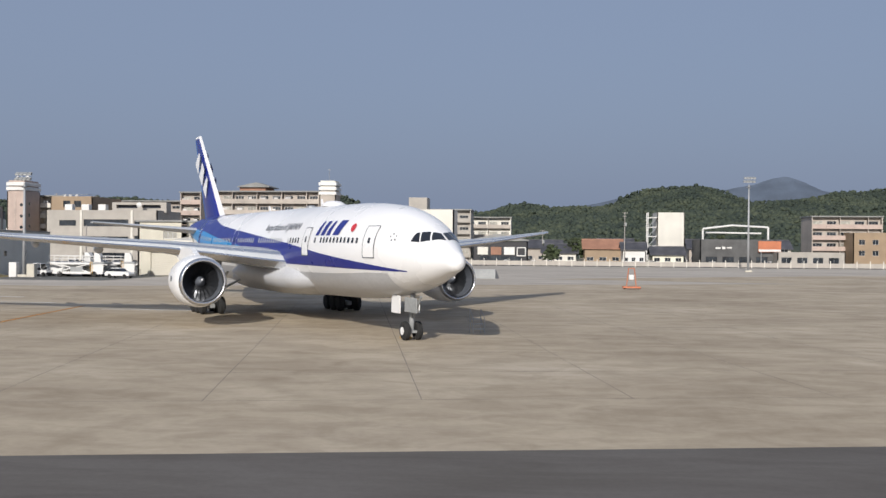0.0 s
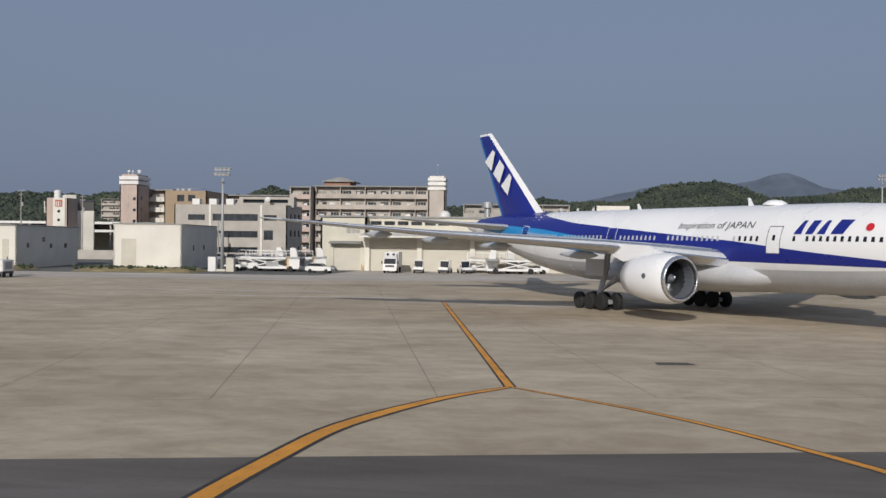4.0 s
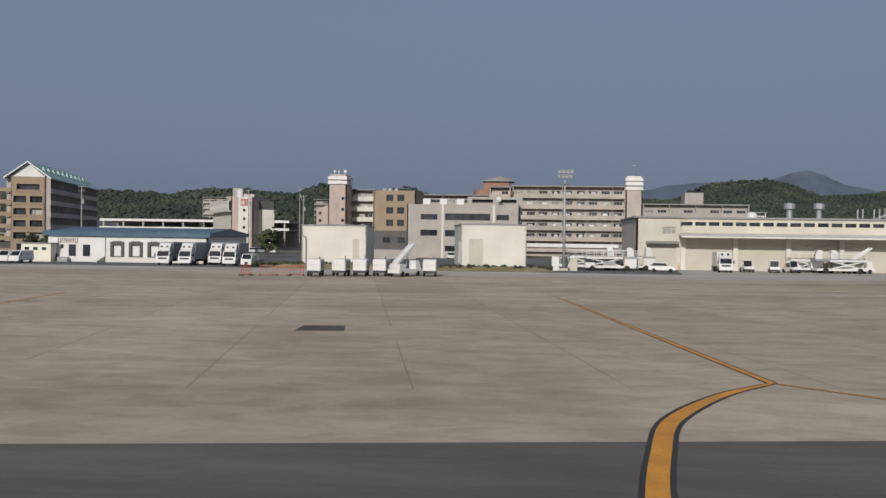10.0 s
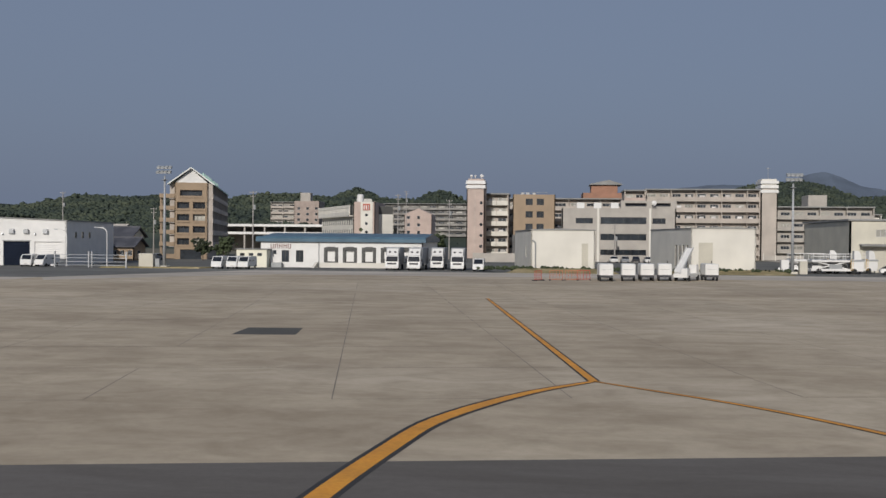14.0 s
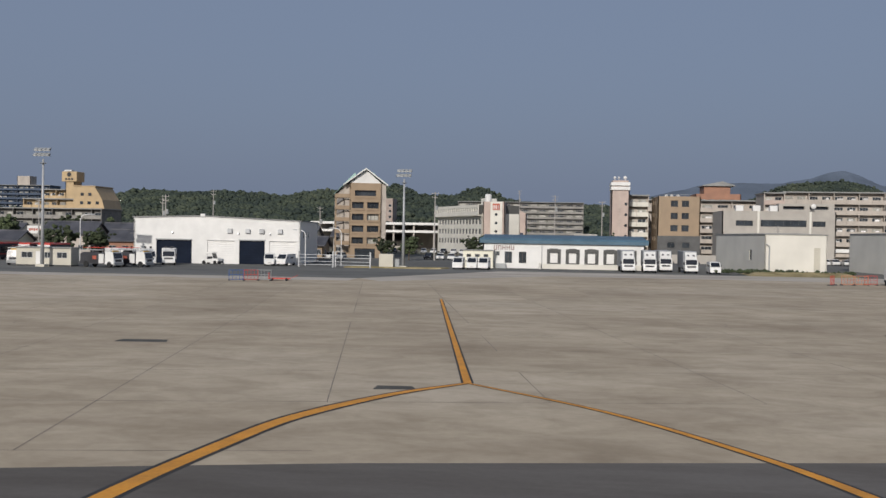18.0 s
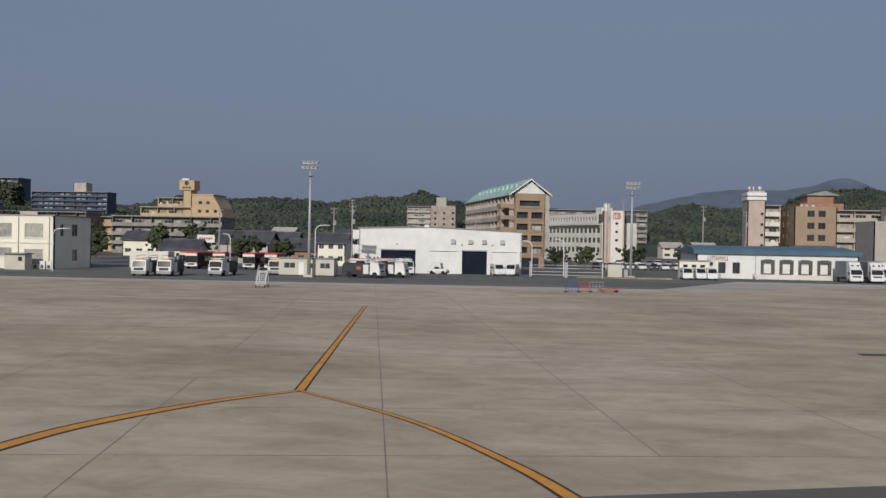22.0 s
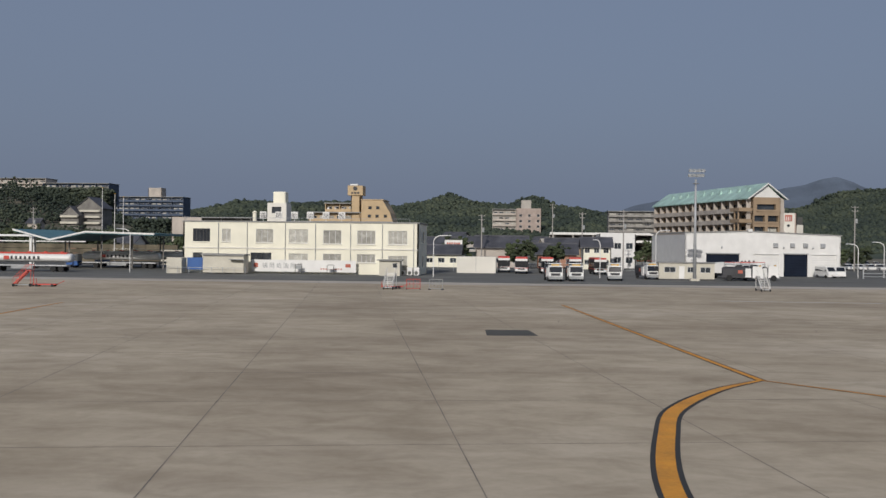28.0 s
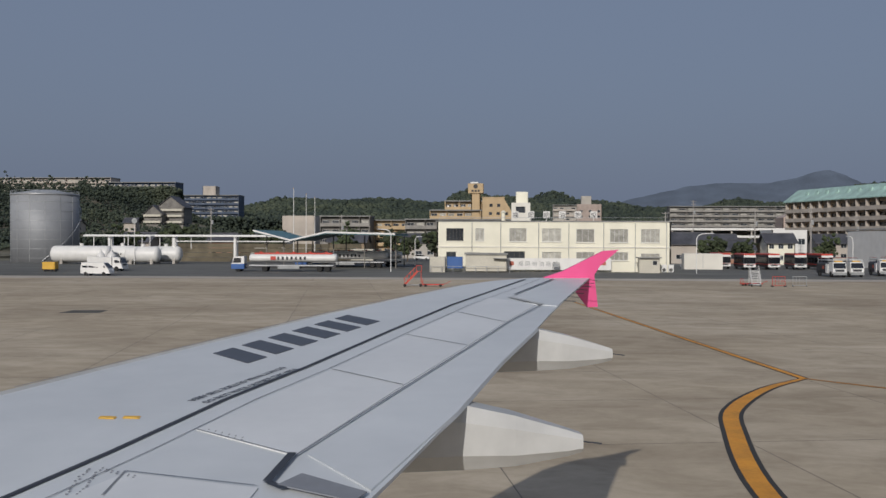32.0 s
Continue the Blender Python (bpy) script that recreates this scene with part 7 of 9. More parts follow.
def make_unit(label, group):
    """A towed ground power unit: a white cabinet on a dark wheeled frame."""
    t = thing("ground_power_unit", label, "power unit", (0, 0, 0), group=group)
    part("cabinet", Geo().bev(-0.85, 0.85, -1.5, 1.5, 0.75, 2.15, 0.1), WHITE, t)
    part("frame", Geo().box(-0.8, 0.8, -1.55, 1.55, 0.45, 0.75), CHASSIS, t)
    part("louvre", Geo().box(0.85, 0.88, -0.9, 0.9, 1.0, 1.9), GREYP, t)
    part("seam", Geo().box(-0.6, 0.6, -1.53, -1.5, 1.42, 1.45), GREYP, t)
    part("exhaust", tube([(0.4, 0.6, 2.1), (0.4, 0.6, 2.5)], 0.06), CHASSIS, t)
    part("tow_bar", tube([(0, -1.5, 0.5), (0, -2.2, 0.35)], 0.04), CHASSIS, t)
    for y in (-0.95, 0.95):
        for s in (-1, 1):
            k = part("wheel", wheel_mesh(0.33, 0.2), None, t, m=pose(s * 0.72, y, 0.33, 0, 0, 90))
            part("rim", rim_mesh(0.33, 0.2), None, k)
    return t


def place(kinds, spots):
    """Copies of one vehicle at (x, y, turn); the first one takes the first spot."""
    first = kinds
    for k, (x, y, a) in enumerate(spots):
        m = pose(x, y, 0, 0, 0, a)
        if k == 0:
            first.matrix_world = m
        else:
            copy_thing(first, m)


place(make_unit("white towed ground power unit parked on the apron", "ground power units"), [(-94.7, 112.6, 4), (-100.6, 110.6, -3), (-103.0, 109.4, 2), (-105.3, 108.3, -2), (-108.2, 106.8, 3)])


def make_loader(label, group, arm=25, boom=True):
    """A white low loader chassis with cab, wheels and a raised lattice or belt."""
    t = thing("belt_loader", label, "loader", (0, 0, 0), group=group)
    part("chassis", Geo().bev(-2.6, 2.6, -0.9, 0.9, 0.45, 0.95, 0.05), WHITE, t)
    part("cab", body_sides([(1.2, 0.9), (2.3, 0.9), (2.2, 1.5), (1.95, 2.0), (1.2, 2.0)], 1.0), WHITE, t, m=pose(0, -0.35, 0))
    part("cab_glass", Geo().add([(2.26, -0.75, 1.3), (2.26, 0.05, 1.3), (2.0, 0.05, 1.9), (2.0, -0.75, 1.9)], [(0, 1, 2, 3)]), CAB, t)
    m = pose(-2.2, 0, 1.0, 0, -arm, 0)
    part("belt", Geo().box(0, 5.6, 0.05, 0.85, 0, 0.16, m), CHASSIS if not boom else WHITE, t)
    for s in (0.02, 0.86):
        part("belt_rail", Geo().box(0, 5.6, s - 0.03, s + 0.03, 0.05, 0.36, m), WHITE, t)
    part("lift_strut", Geo().cyl((0.6, 0.4, 0.9), (1.2, 0.4, 1.0 + 3.2 * math.sin(radians(arm))), 0.07), GALV, t)
    part("engine_box", Geo().bev(-2.5, -1.2, -0.85, 0.0, 0.95, 1.6, 0.06), WHITE, t)
    for x in (-1.8, 1.7):
        for s in (-1, 1):
            k = part("wheel", wheel_mesh(0.36, 0.24), None, t, m=pose(x, s * 0.82, 0.36))
            part("rim", rim_mesh(0.36, 0.24), None, k)
    return t


def make_cargo_loader(label, group):
    """A pallet loader: two scissor-lifted platforms and a raised cab."""
    t = thing("cargo_loader", label, "loader", (0, 0, 0), group=group)
    part("frame", Geo().bev(-4, 4, -1.4, 1.4, 0.45, 0.8, 0.05), WHITE, t)
    for s in (-1.25, 1.25):
        for a, b in (((-3.2, 0.8), (1.6, 1.9)), ((1.6, 0.8), (-3.2, 1.9))):
            part("scissor_arm", Geo().cyl((a[0], s, a[1]), (b[0], s, b[1]), 0.1), WHITE, t)
    part("platform", Geo().bev(-3.9, 2.0, -1.5, 1.5, 1.9, 2.2, 0.05), WHITE, t)
    part("bridge", Geo().bev(2.2, 4.2, -1.5, 1.5, 2.0, 2.3, 0.05), GREYP, t)
    for i in range(6):
        part("rail_post", Geo().cyl((-3.7 + i * 1.15, -1.45, 2.2), (-3.7 + i * 1.15, -1.45, 3.2), 0.04), WHITE, t)
    part("rail", tube([(-3.7, -1.45, 3.2), (2.05, -1.45, 3.2)], 0.04), WHITE, t)
    part("rail", tube([(-3.7, -1.45, 2.75), (2.05, -1.45, 2.75)], 0.03), WHITE, t)
    part("far_rail", tube([(-3.7, 1.45, 2.2), (-3.7, 1.45, 3.1), (2.05, 1.45, 3.1), (2.05, 1.45, 2.2)], 0.04), WHITE, t)
    part("engine_box", Geo().bev(-1.2, 0.8, -1.35, -0.5, 0.8, 1.55, 0.06), GREYP, t, "grey engine housing")
    part("side_panel", Geo().bev(2.2, 4.1, -1.42, -1.34, 0.75, 1.95, 0.02), WHITE, t)
    part("side_panel", Geo().bev(-3.9, -2.4, -1.45, -1.38, 0.5, 1.3, 0.02), WHITE, t)
    part("ladder", tube([(2.1, -1.5, 0.5), (2.1, -1.5, 2.3), (2.4, -1.5, 2.3), (2.4, -1.5, 0.5)], 0.03), YPAINT, t)
    for i in range(7):
        part("roller", Geo().cyl((-3.5 + 0.8 * i, -1.3, 2.24), (-3.5 + 0.8 * i, 1.3, 2.24), 0.07, n=8), GALV, t)
    for s in (-3.6, 3.7):
        part("jack", Geo().cyl((s, -1.2, 0.05), (s, -1.2, 0.6), 0.1), CHASSIS, t)
    c = part("cab", body_sides([(2.6, 2.3), (3.7, 2.3), (3.6, 3.2), (3.3, 3.7), (2.6, 3.7)], 1.0), WHITE, t, m=pose(0, -0.9, 0))
    part("cab_glass", Geo().add([(3.68, -0.4, 2.8), (3.68, 0.4, 2.8), (3.4, 0.36, 3.5), (3.4, -0.36, 3.5)], [(0, 1, 2, 3)]), CAB, c)
    for x in (-2.8, 2.6):
        for s in (-1, 1):
            k = part("wheel", wheel_mesh(0.45, 0.3), None, t, m=pose(x, s * 1.3, 0.45))
            part("rim", rim_mesh(0.45, 0.3), None, k)
    return t


place(make_loader("white belt loader with its conveyor raised", "belt loaders", 32), [(-97.7, 111.2, 64), (-30, 152, 10)])
def make_tractor(label, group):
    """A low towing tractor with an open-backed cab, that points along -y."""
    t = thing("tow_tractor", label, "tractor", (0, 0, 0), group=group)
    part("body", Geo().loft([[(-0.75, -1.7, 0.3), (0.75, -1.7, 0.3), (0.75, 1.6, 0.3), (-0.75, 1.6, 0.3)], [(-0.78, -1.72, 0.6), (0.78, -1.72, 0.6), (0.78, 1.62, 0.6), (-0.78, 1.62, 0.6)], [(-0.72, -1.6, 0.95), (0.72, -1.6, 0.95), (0.72, 1.55, 0.85), (-0.72, 1.55, 0.85)]]), WHITE, t)
    part("skirt", Geo().bev(-0.8, 0.8, -1.78, -1.6, 0.25, 0.55, 0.03), CHASSIS, t)
    part("seat", Geo().bev(-0.5, 0.5, 0.1, 0.6, 0.85, 1.3, 0.06), CHASSIS, t)
    for x in (-0.68, 0.68):
        part("cab_post", tube([(x, -0.75, 0.9), (x, -0.45, 1.9)], 0.04), WHITE, t)
        part("cab_post", tube([(x, 0.75, 0.85), (x, 0.7, 1.9)], 0.04), WHITE, t)
        part("headlight", Geo().bev(x * 0.8 - 0.12, x * 0.8 + 0.12, -1.76, -1.7, 0.62, 0.8, 0.02), LAMP, t)
    part("roof", Geo().bev(-0.78, 0.78, -0.6, 0.85, 1.9, 2.0, 0.04), WHITE, t)
    part("windscreen", Geo().add([(-0.64, -0.74, 1.0), (0.64, -0.74, 1.0), (0.64, -0.47, 1.85), (-0.64, -0.47, 1.85)], [(0, 1, 2, 3)]), CAB, t)
    part("drawbar", tube([(0, 1.6, 0.45), (0, 2.0, 0.45)], 0.05), CHASSIS, t)
    for y in (-1.1, 1.0):
        for s in (-1, 1):
            k = part("wheel", wheel_mesh(0.33, 0.22), None, t, m=pose(s * 0.7, y, 0.33, 0, 0, 90))
            part("rim", rim_mesh(0.33, 0.22), None, k)
    return t


place(make_tractor("white towing tractor with an open cab", "tow tractors"), [(-209.6, 137.2, 78), (-47.6, 150.6, 4), (-43.4, 150.2, -8), (-40.5, 151, 20), (-76.6, 148.2, 80)])
place(make_cargo_loader("white cargo loader with raised platform and cab", "cargo loaders"), [(-69.6, 147.5, 0), (-66.5, 150.5, 12), (-72.3, 150.8, -8), (-36.5, 154, 5), (-33, 151, 182)])
place(make_truck("white", "white", 6.2, "white service truck with a tall box body by the warehouse", "service trucks", 3.2), [(-51.6, 149.5, 0)])
place(make_car("white", "small white car parked on the apron edge", "parked cars"), [(-61.8, 143.6, 80)])
place(make_truck("white", "silver", 8.0, "white catering truck with a silver-grey box body", "catering trucks", 3.6), [(-139.8, 141.5, 2), (-136.1, 141.8, -2), (-133.2, 147, 1), (-129.6, 143, 2)])
place(make_van("white", "white boxy kei van parked in a row", "parked vans"), [(-167.4, 137.6, 0), (-165.2, 138.2, 2), (-163.2, 138.2, -2), (-126, 139, 0), (-196.8, 138, -8)])
t = thing("site_cabin", "beige flat-roofed cabin with a row of small windows", "cabin", (-167.5, 146, 0))
part("body", wall_geo(5.2, 0, 3.0, [(0.6 + 1.5 * i, 1.4 + 1.5 * i, 1.9, 2.4) for i in range(3)], 2.4), CREAM, t)
for i in range(3):
    window(t, pose(0.6 + 1.5 * i, 0.05, 1.9), 0.8, 0.5, 1, DARKF, GLASS)
part("roof", Geo().box(-0.2, 5.4, -0.2, 2.6, 3.0, 3.15), ROOFG, t)

# striped frames, barriers and steps on the apron
def barrier_frame(x, y, a, material, label):
    t = thing("barrier_frame", label, "barrier", (x, y, 0), a, group="apron barriers")
    part("frame", tube([(-1.1, 0, 0.2), (-1.1, 0, 1.7), (1.1, 0, 1.7), (1.1, 0, 0.2), (-1.1, 0, 0.2)], 0.05), material, t)
    part("rail", tube([(-1.1, 0, 0.95), (1.1, 0, 0.95)], 0.04), material, t)
    for x0 in (-0.55, 0, 0.55):
        part("bar", tube([(x0, 0, 0.2), (x0, 0, 1.7)], 0.03), material, t)
    for s in (-1, 1):
        part("foot", Geo().box(s * 1.1 - 0.07, s * 1.1 + 0.07, -0.55, 0.55, 0.0, 0.2), CHASSIS, t)
    t.scale = (0.72, 0.72, 0.72)
    return t


for x, y, a, m, lab in ((-114.2, 106.2, 10, ORANGE, "orange tubular barrier frame"), (-112.3, 106.8, -6, ORANGE, "orange tubular barrier frame"), (-110.8, 108, 4, RED, "red tubular barrier frame"), (-116.4, 105.0, 60, RED, "red tubular barrier frame"), (-187.6, 83.8, 20, BLUE, "dark blue tubular barrier frame"), (-184.7, 85.3, -5, GREYP, "grey tubular barrier frame"), (-186.1, 84.6, 30, RED, "red tubular barrier frame"), (-265.2, 69, 8, RED, "red tubular barrier frame"), (-262.6, 69.4, -10, GREYP, "grey tubular barrier frame")):
    barrier_frame(x, y, a, m, lab)
for x, y, lab in ((-183.2, 86.2, "red low tow dolly lying on the apron"), (-306.8, 63.2, "red low tow dolly lying on the apron"), (-268, 71, "red low tow dolly by the steps")):
    t = thing("tow_dolly", lab, "dolly", (x, y, 0), 8, group="tow dollies")
    t.scale = (0.8, 0.8, 0.8)
    part("deck", Geo().bev(-1.6, 1.6, -0.6, 0.6, 0.25, 0.42, 0.04), RED, t)
    part("handle", tube([(1.6, 0, 0.35), (2.6, 0, 0.8)], 0.04), RED, t)
    part("head_board", tube([(-1.5, -0.5, 0.4), (-1.5, -0.5, 1.1), (-1.5, 0.5, 1.1), (-1.5, 0.5, 0.4)], 0.04), RED, t)
    for a in (-1.1, 1.1):
        for s in (-1, 1):
            k = part("wheel", wheel_mesh(0.2, 0.12), None, t, m=pose(a, s * 0.6, 0.2))


def boarding_steps(x, y, a, label, paint=WHITE):
    t = thing("boarding_steps", label, "boarding steps", (x, y, 0), a, group="boarding steps")
    for i in range(8):
        part("tread", Geo().box(-0.75, 0.75, -1.3 + 0.32 * i, -0.98 + 0.32 * i, 0.45 + 0.3 * i, 0.52 + 0.3 * i), paint, t)
    for s in (-0.8, 0.8):
        part("stringer", Geo().prism([(-1.4, 0.3), (-1.1, 0.25), (1.4, 2.6), (1.3, 2.9)], "x", s - 0.04, s + 0.04), paint, t)
        part("handrail", tube([(s, -1.3, 1.4), (s, 1.3, 3.8), (s, 2.2, 3.8), (s, 2.2, 2.8)], 0.035), paint, t)
        for i in range(5):
            part("baluster", tube([(s, -1.2 + 0.6 * i, 0.5 + 0.56 * i), (s, -1.2 + 0.6 * i, 1.5 + 0.56 * i)], 0.025), paint, t)
    part("landing", Geo().box(-0.8, 0.8, 1.25, 2.2, 2.75, 2.85), paint, t)
    part("base_frame", tube([(-0.8, -1.3, 0.35), (-0.8, 2.2, 0.35), (0.8, 2.2, 0.35), (0.8, -1.3, 0.35), (-0.8, -1.3, 0.35)], 0.06), GREYP, t)
    for s in (-0.8, 0.8):
        part("leg", tube([(s, 2.1, 0.35), (s, 2.1, 2.8)], 0.05), paint, t)
        for q in (-1.1, 2.0):
            part("wheel", wheel_mesh(0.28, 0.14), None, t, m=pose(s, q, 0.28, 0, 0, 90))
    return t


for x, y, a in ((-223.4, 78.0, 6), (-268.0, 68.9, -4)):
    boarding_steps(x, y, a, "white wheeled boarding steps on the apron").scale = (0.66, 0.66, 0.66)
boarding_steps(-309.4, 62.5, -82, "red narrow wheeled service steps on the apron", RED).scale = (0.55, 0.6, 0.66)


# airport fire and refuelling vehicles in their yard
def make_refueller(label, group, top_col):
    t = thing("refueller", label, "refuelling truck", (0, 0, 0), group=group)
    part("chassis", Geo().box(-1.0, 1.0, -3.2, 3.0, 0.5, 0.9), CHASSIS, t)
    part("cab", body_sides([(1.7, 0.5), (3.3, 0.5), (3.32, 1.3), (3.05, 2.3), (1.7, 2.35)], 2.1), WHITE, t, m=pose(0, 0, 0, 0, 0, -90))
    part("windscreen", Geo().add([(-0.95, -3.33, 1.35), (0.95, -3.33, 1.35), (0.9, -3.1, 2.15), (-0.9, -3.1, 2.15)], [(0, 1, 2, 3)]), CAB, t)
    part("bumper", Geo().bev(-1.05, 1.05, -3.5, -3.25, 0.35, 0.75, 0.05), GREYP, t)
    part("grille", Geo().bev(-0.7, 0.7, -3.36, -3.3, 0.85, 1.2, 0.02), CHASSIS, t)
    part("roof_beacon", Geo().bev(-0.6, 0.6, -2.9, -2.6, 2.33, 2.5, 0.03), YPAINT, t)
    part("pump_body", Geo().bev(-1.1, 1.1, -1.6, 3.0, 0.9, 2.2, 0.25), CHASSIS, t, "dark tank body")
    part("side_locker", Geo().bev(-1.12, 1.12, -1.5, -0.6, 0.6, 2.0, 0.04), WHITE, t)
    part("roof_rack", tube([(-0.95, -3.0, 2.6), (0.95, -3.0, 2.6), (0.95, -1.7, 2.6), (-0.95, -1.7, 2.6), (-0.95, -3.0, 2.6)], 0.05), WHITE, t)
    part("platform", Geo().bev(-0.9, 0.9, -1.2, 2.6, 2.5, 2.6, 0.03), top_col, t)
    for x in (-0.9, 0.9):
        for y in (-1.2, 2.6):
            part("post", tube([(x, y, 1.9), (x, y, 2.9)], 0.04), GALV, t)
        part("rail", tube([(x, -1.2, 2.9), (x, 2.6, 2.9)], 0.035), RED, t)
    part("hose_reel", Geo().turned([(-0.5, 0.6), (-0.4, 0.35), (0.4, 0.35), (0.5, 0.6)], "x", 14, (0, 0.4, 2.0)), CHASSIS, t)
    part("red_panel", Geo().bev(-1.13, -1.1, -0.2, 0.5, 1.2, 1.7, 0.01), REDL, t)
    for s in (-1, 1):
        part("headlight", Geo().bev(s * 0.75 - 0.17, s * 0.75 + 0.17, -3.36, -3.3, 0.85, 1.05, 0.02), LAMP, t)
        for y in (-2.5, 1.8):
            k = part("wheel", wheel_mesh(0.45, 0.3), None, t, m=pose(s * 0.95, y, 0.45, 0, 0, 90))
            part("rim", rim_mesh(0.45, 0.3), None, k)
    return t


place(make_refueller("white hydrant refuelling truck with a raised railed platform", "refuelling trucks", GREYP), [(-248.4, 104, 6), (-245.2, 105.5, 4), (-238.8, 110, -3), (-233, 118, 12), (-218.6, 114.6, 75), (-215.5, 118, 80)])


def make_bus(label, group, cap):
    t = thing("airport_bus", label, "bus", (0, 0, 0), group=group)
    part("body", Geo().bev(-1.15, 1.15, -4.25, 4.3, 0.45, 2.75, 0.12), CHASSIS, t, "dark body sides")
    part("front_panel", Geo().bev(-1.12, 1.12, -4.32, -4.26, 0.5, 1.15, 0.03), WHITE, t)
    part("front_header", Geo().bev(-1.1, 1.1, -4.32, -4.26, 2.35, 2.75, 0.03), WHITE, t)
    part("grille", Geo().bev(-0.6, 0.6, -4.36, -4.32, 0.75, 1.0, 0.01), CHASSIS, t)
    part("roof", Geo().bev(-1.1, 1.1, -4.2, 4.2, 2.75, 3.05, 0.1), cap, t)
    part("windscreen", Geo().box(-1.0, 1.0, -4.33, -4.3, 1.2, 2.3), CAB, t)
    part("belt_stripe", Geo().box(-1.17, 1.17, -4.32, 4.32, 0.95, 1.1), RED, t)
    for s in (-1, 1):
        for i in range(5):
            part("side_window", Geo().box(s * 1.15 - 0.02, s * 1.15 + 0.02, -3.9 + 1.6 * i, -2.5 + 1.6 * i, 1.35, 2.3), CAB, t)
        part("headlight", Geo().bev(s * 0.8 - 0.17, s * 0.8 + 0.17, -4.36, -4.29, 0.6, 0.8, 0.02), LAMP, t)
        for y in (-2.8, 2.6):
            k = part("wheel", wheel_mesh(0.45, 0.3), None, t, m=pose(s * 0.98, y, 0.45, 0, 0, 90))
            part("rim", rim_mesh(0.45, 0.3), None, k)
    return t


place(make_bus("dark yard vehicle with a white front and red roof", "airport buses", RED), [(-253.5, 140, 0), (-249, 141, 3), (-243.5, 142, -2), (-257, 146, 2), (-239.5, 140.5, 4)])
place(make_truck("white", "white", 5.6, "white service truck with a red mark beside the hangar", "hangar trucks", 2.7), [(-219.8, 124.5, 62), (-217.2, 127.2, 40), (-214.6, 131.0, 20)])
place(make_van("white", "white panel van in the yard", "yard vans"), [(-199.4, 137.0, 15), (-208, 143.2, 178), (-262, 150, 10), (-359.4, 89.8, 86)])
t = thing("site_cabin", "grey portable site cabin with aluminium windows", "cabin", (-231.5, 114, 0))
part("body", wall_geo(8.6, 0.2, 2.7, [(0.8, 2.6, 1.2, 2.1), (4.4, 5.4, 1.2, 2.1), (6.4, 8.0, 1.2, 2.1)], 2.6), PANEL_B, t)
for a, w in ((0.8, 1.8), (4.4, 1.0), (6.4, 1.6)):
    window(t, pose(a, 0.05, 1.2), w, 0.9, 2)
part("door", Geo().bev(3.1, 3.95, -0.04, 0.0, 0.2, 2.2, 0.02), WHITE, t)
part("roof", Geo().box(-0.15, 8.75, -0.2, 2.8, 2.7, 2.85), ROOFG, t)
part("skid", Geo().box(0, 8.6, 0.1, 2.5, 0, 0.2), CHASSIS, t)
t = thing("storage_box", "low beige storage box", "storage box", (-265.4, 137, 0))
part("body", Geo().bev(0, 7.2, 0, 3, 0, 3.0, 0.05), CREAM2, t)
part("door_seam", Geo().box(3.5, 3.56, -0.02, 0, 0.2, 2.8), GREYP, t)
for x, y, lab in ((-184.6, 134, "long galvanised gate of the service road"), (-190.5, 134.5, "galvanised gate of the service road")):
    t = thing("gate", lab, "gate", (x - 3.2, y, 0), group="gates")
    for z in (0.35, 0.9, 1.5, 2.0):
        part("rail", Geo().box(0, 6.2, -0.04, 0.04, z, z + 0.07), GALV, t)
    for u in (0, 6.2):
        part("post", Geo().box(u - 0.1, u + 0.1, -0.1, 0.1, 0, 2.6), GALV, t)
t = thing("switch_cabinet", "beige electrical cabinet on the kerbed island", "cabinet", (-180.6, 136.4, 0))
part("body", Geo().bev(0, 2.4, 0, 1.4, 0.1, 2.3, 0.05), PANEL_B, t)
part("small_box", Geo().bev(2.7, 3.4, 0.1, 0.8, 0.1, 1.5, 0.04), GREYP, t)
part("plinth", Geo().box(-0.1, 3.5, -0.1, 1.5, 0, 0.12), GREYW, t)
t = thing("switch_cabinet", "pale electrical cabinet at the mast's foot", "cabinet", (-78.9, 143, 0))
part("body", Geo().bev(0, 1.2, 0, 1, 0, 2.2, 0.05), WHITE, t)
part("body", Geo().bev(2.8, 4, 0, 1, 0, 2.0, 0.05), PANEL_B, t)
k = part("traffic_island", Geo().loft([[(-186, 133.8, 0), (-170, 135, 0), (-169, 139.5, 0), (-185, 139, 0)], [(-185.8, 134, 0.2), (-170.2, 135.2, 0.2), (-169.3, 139.3, 0.2), (-184.8, 138.8, 0.2)]]), DRYG)
tagged(k, "raised kerbed island with short grass", "island", kind="structure")
rng = random.Random(3)
cols = ["white", "white", "silver", "white", "white", "grey", "black"]
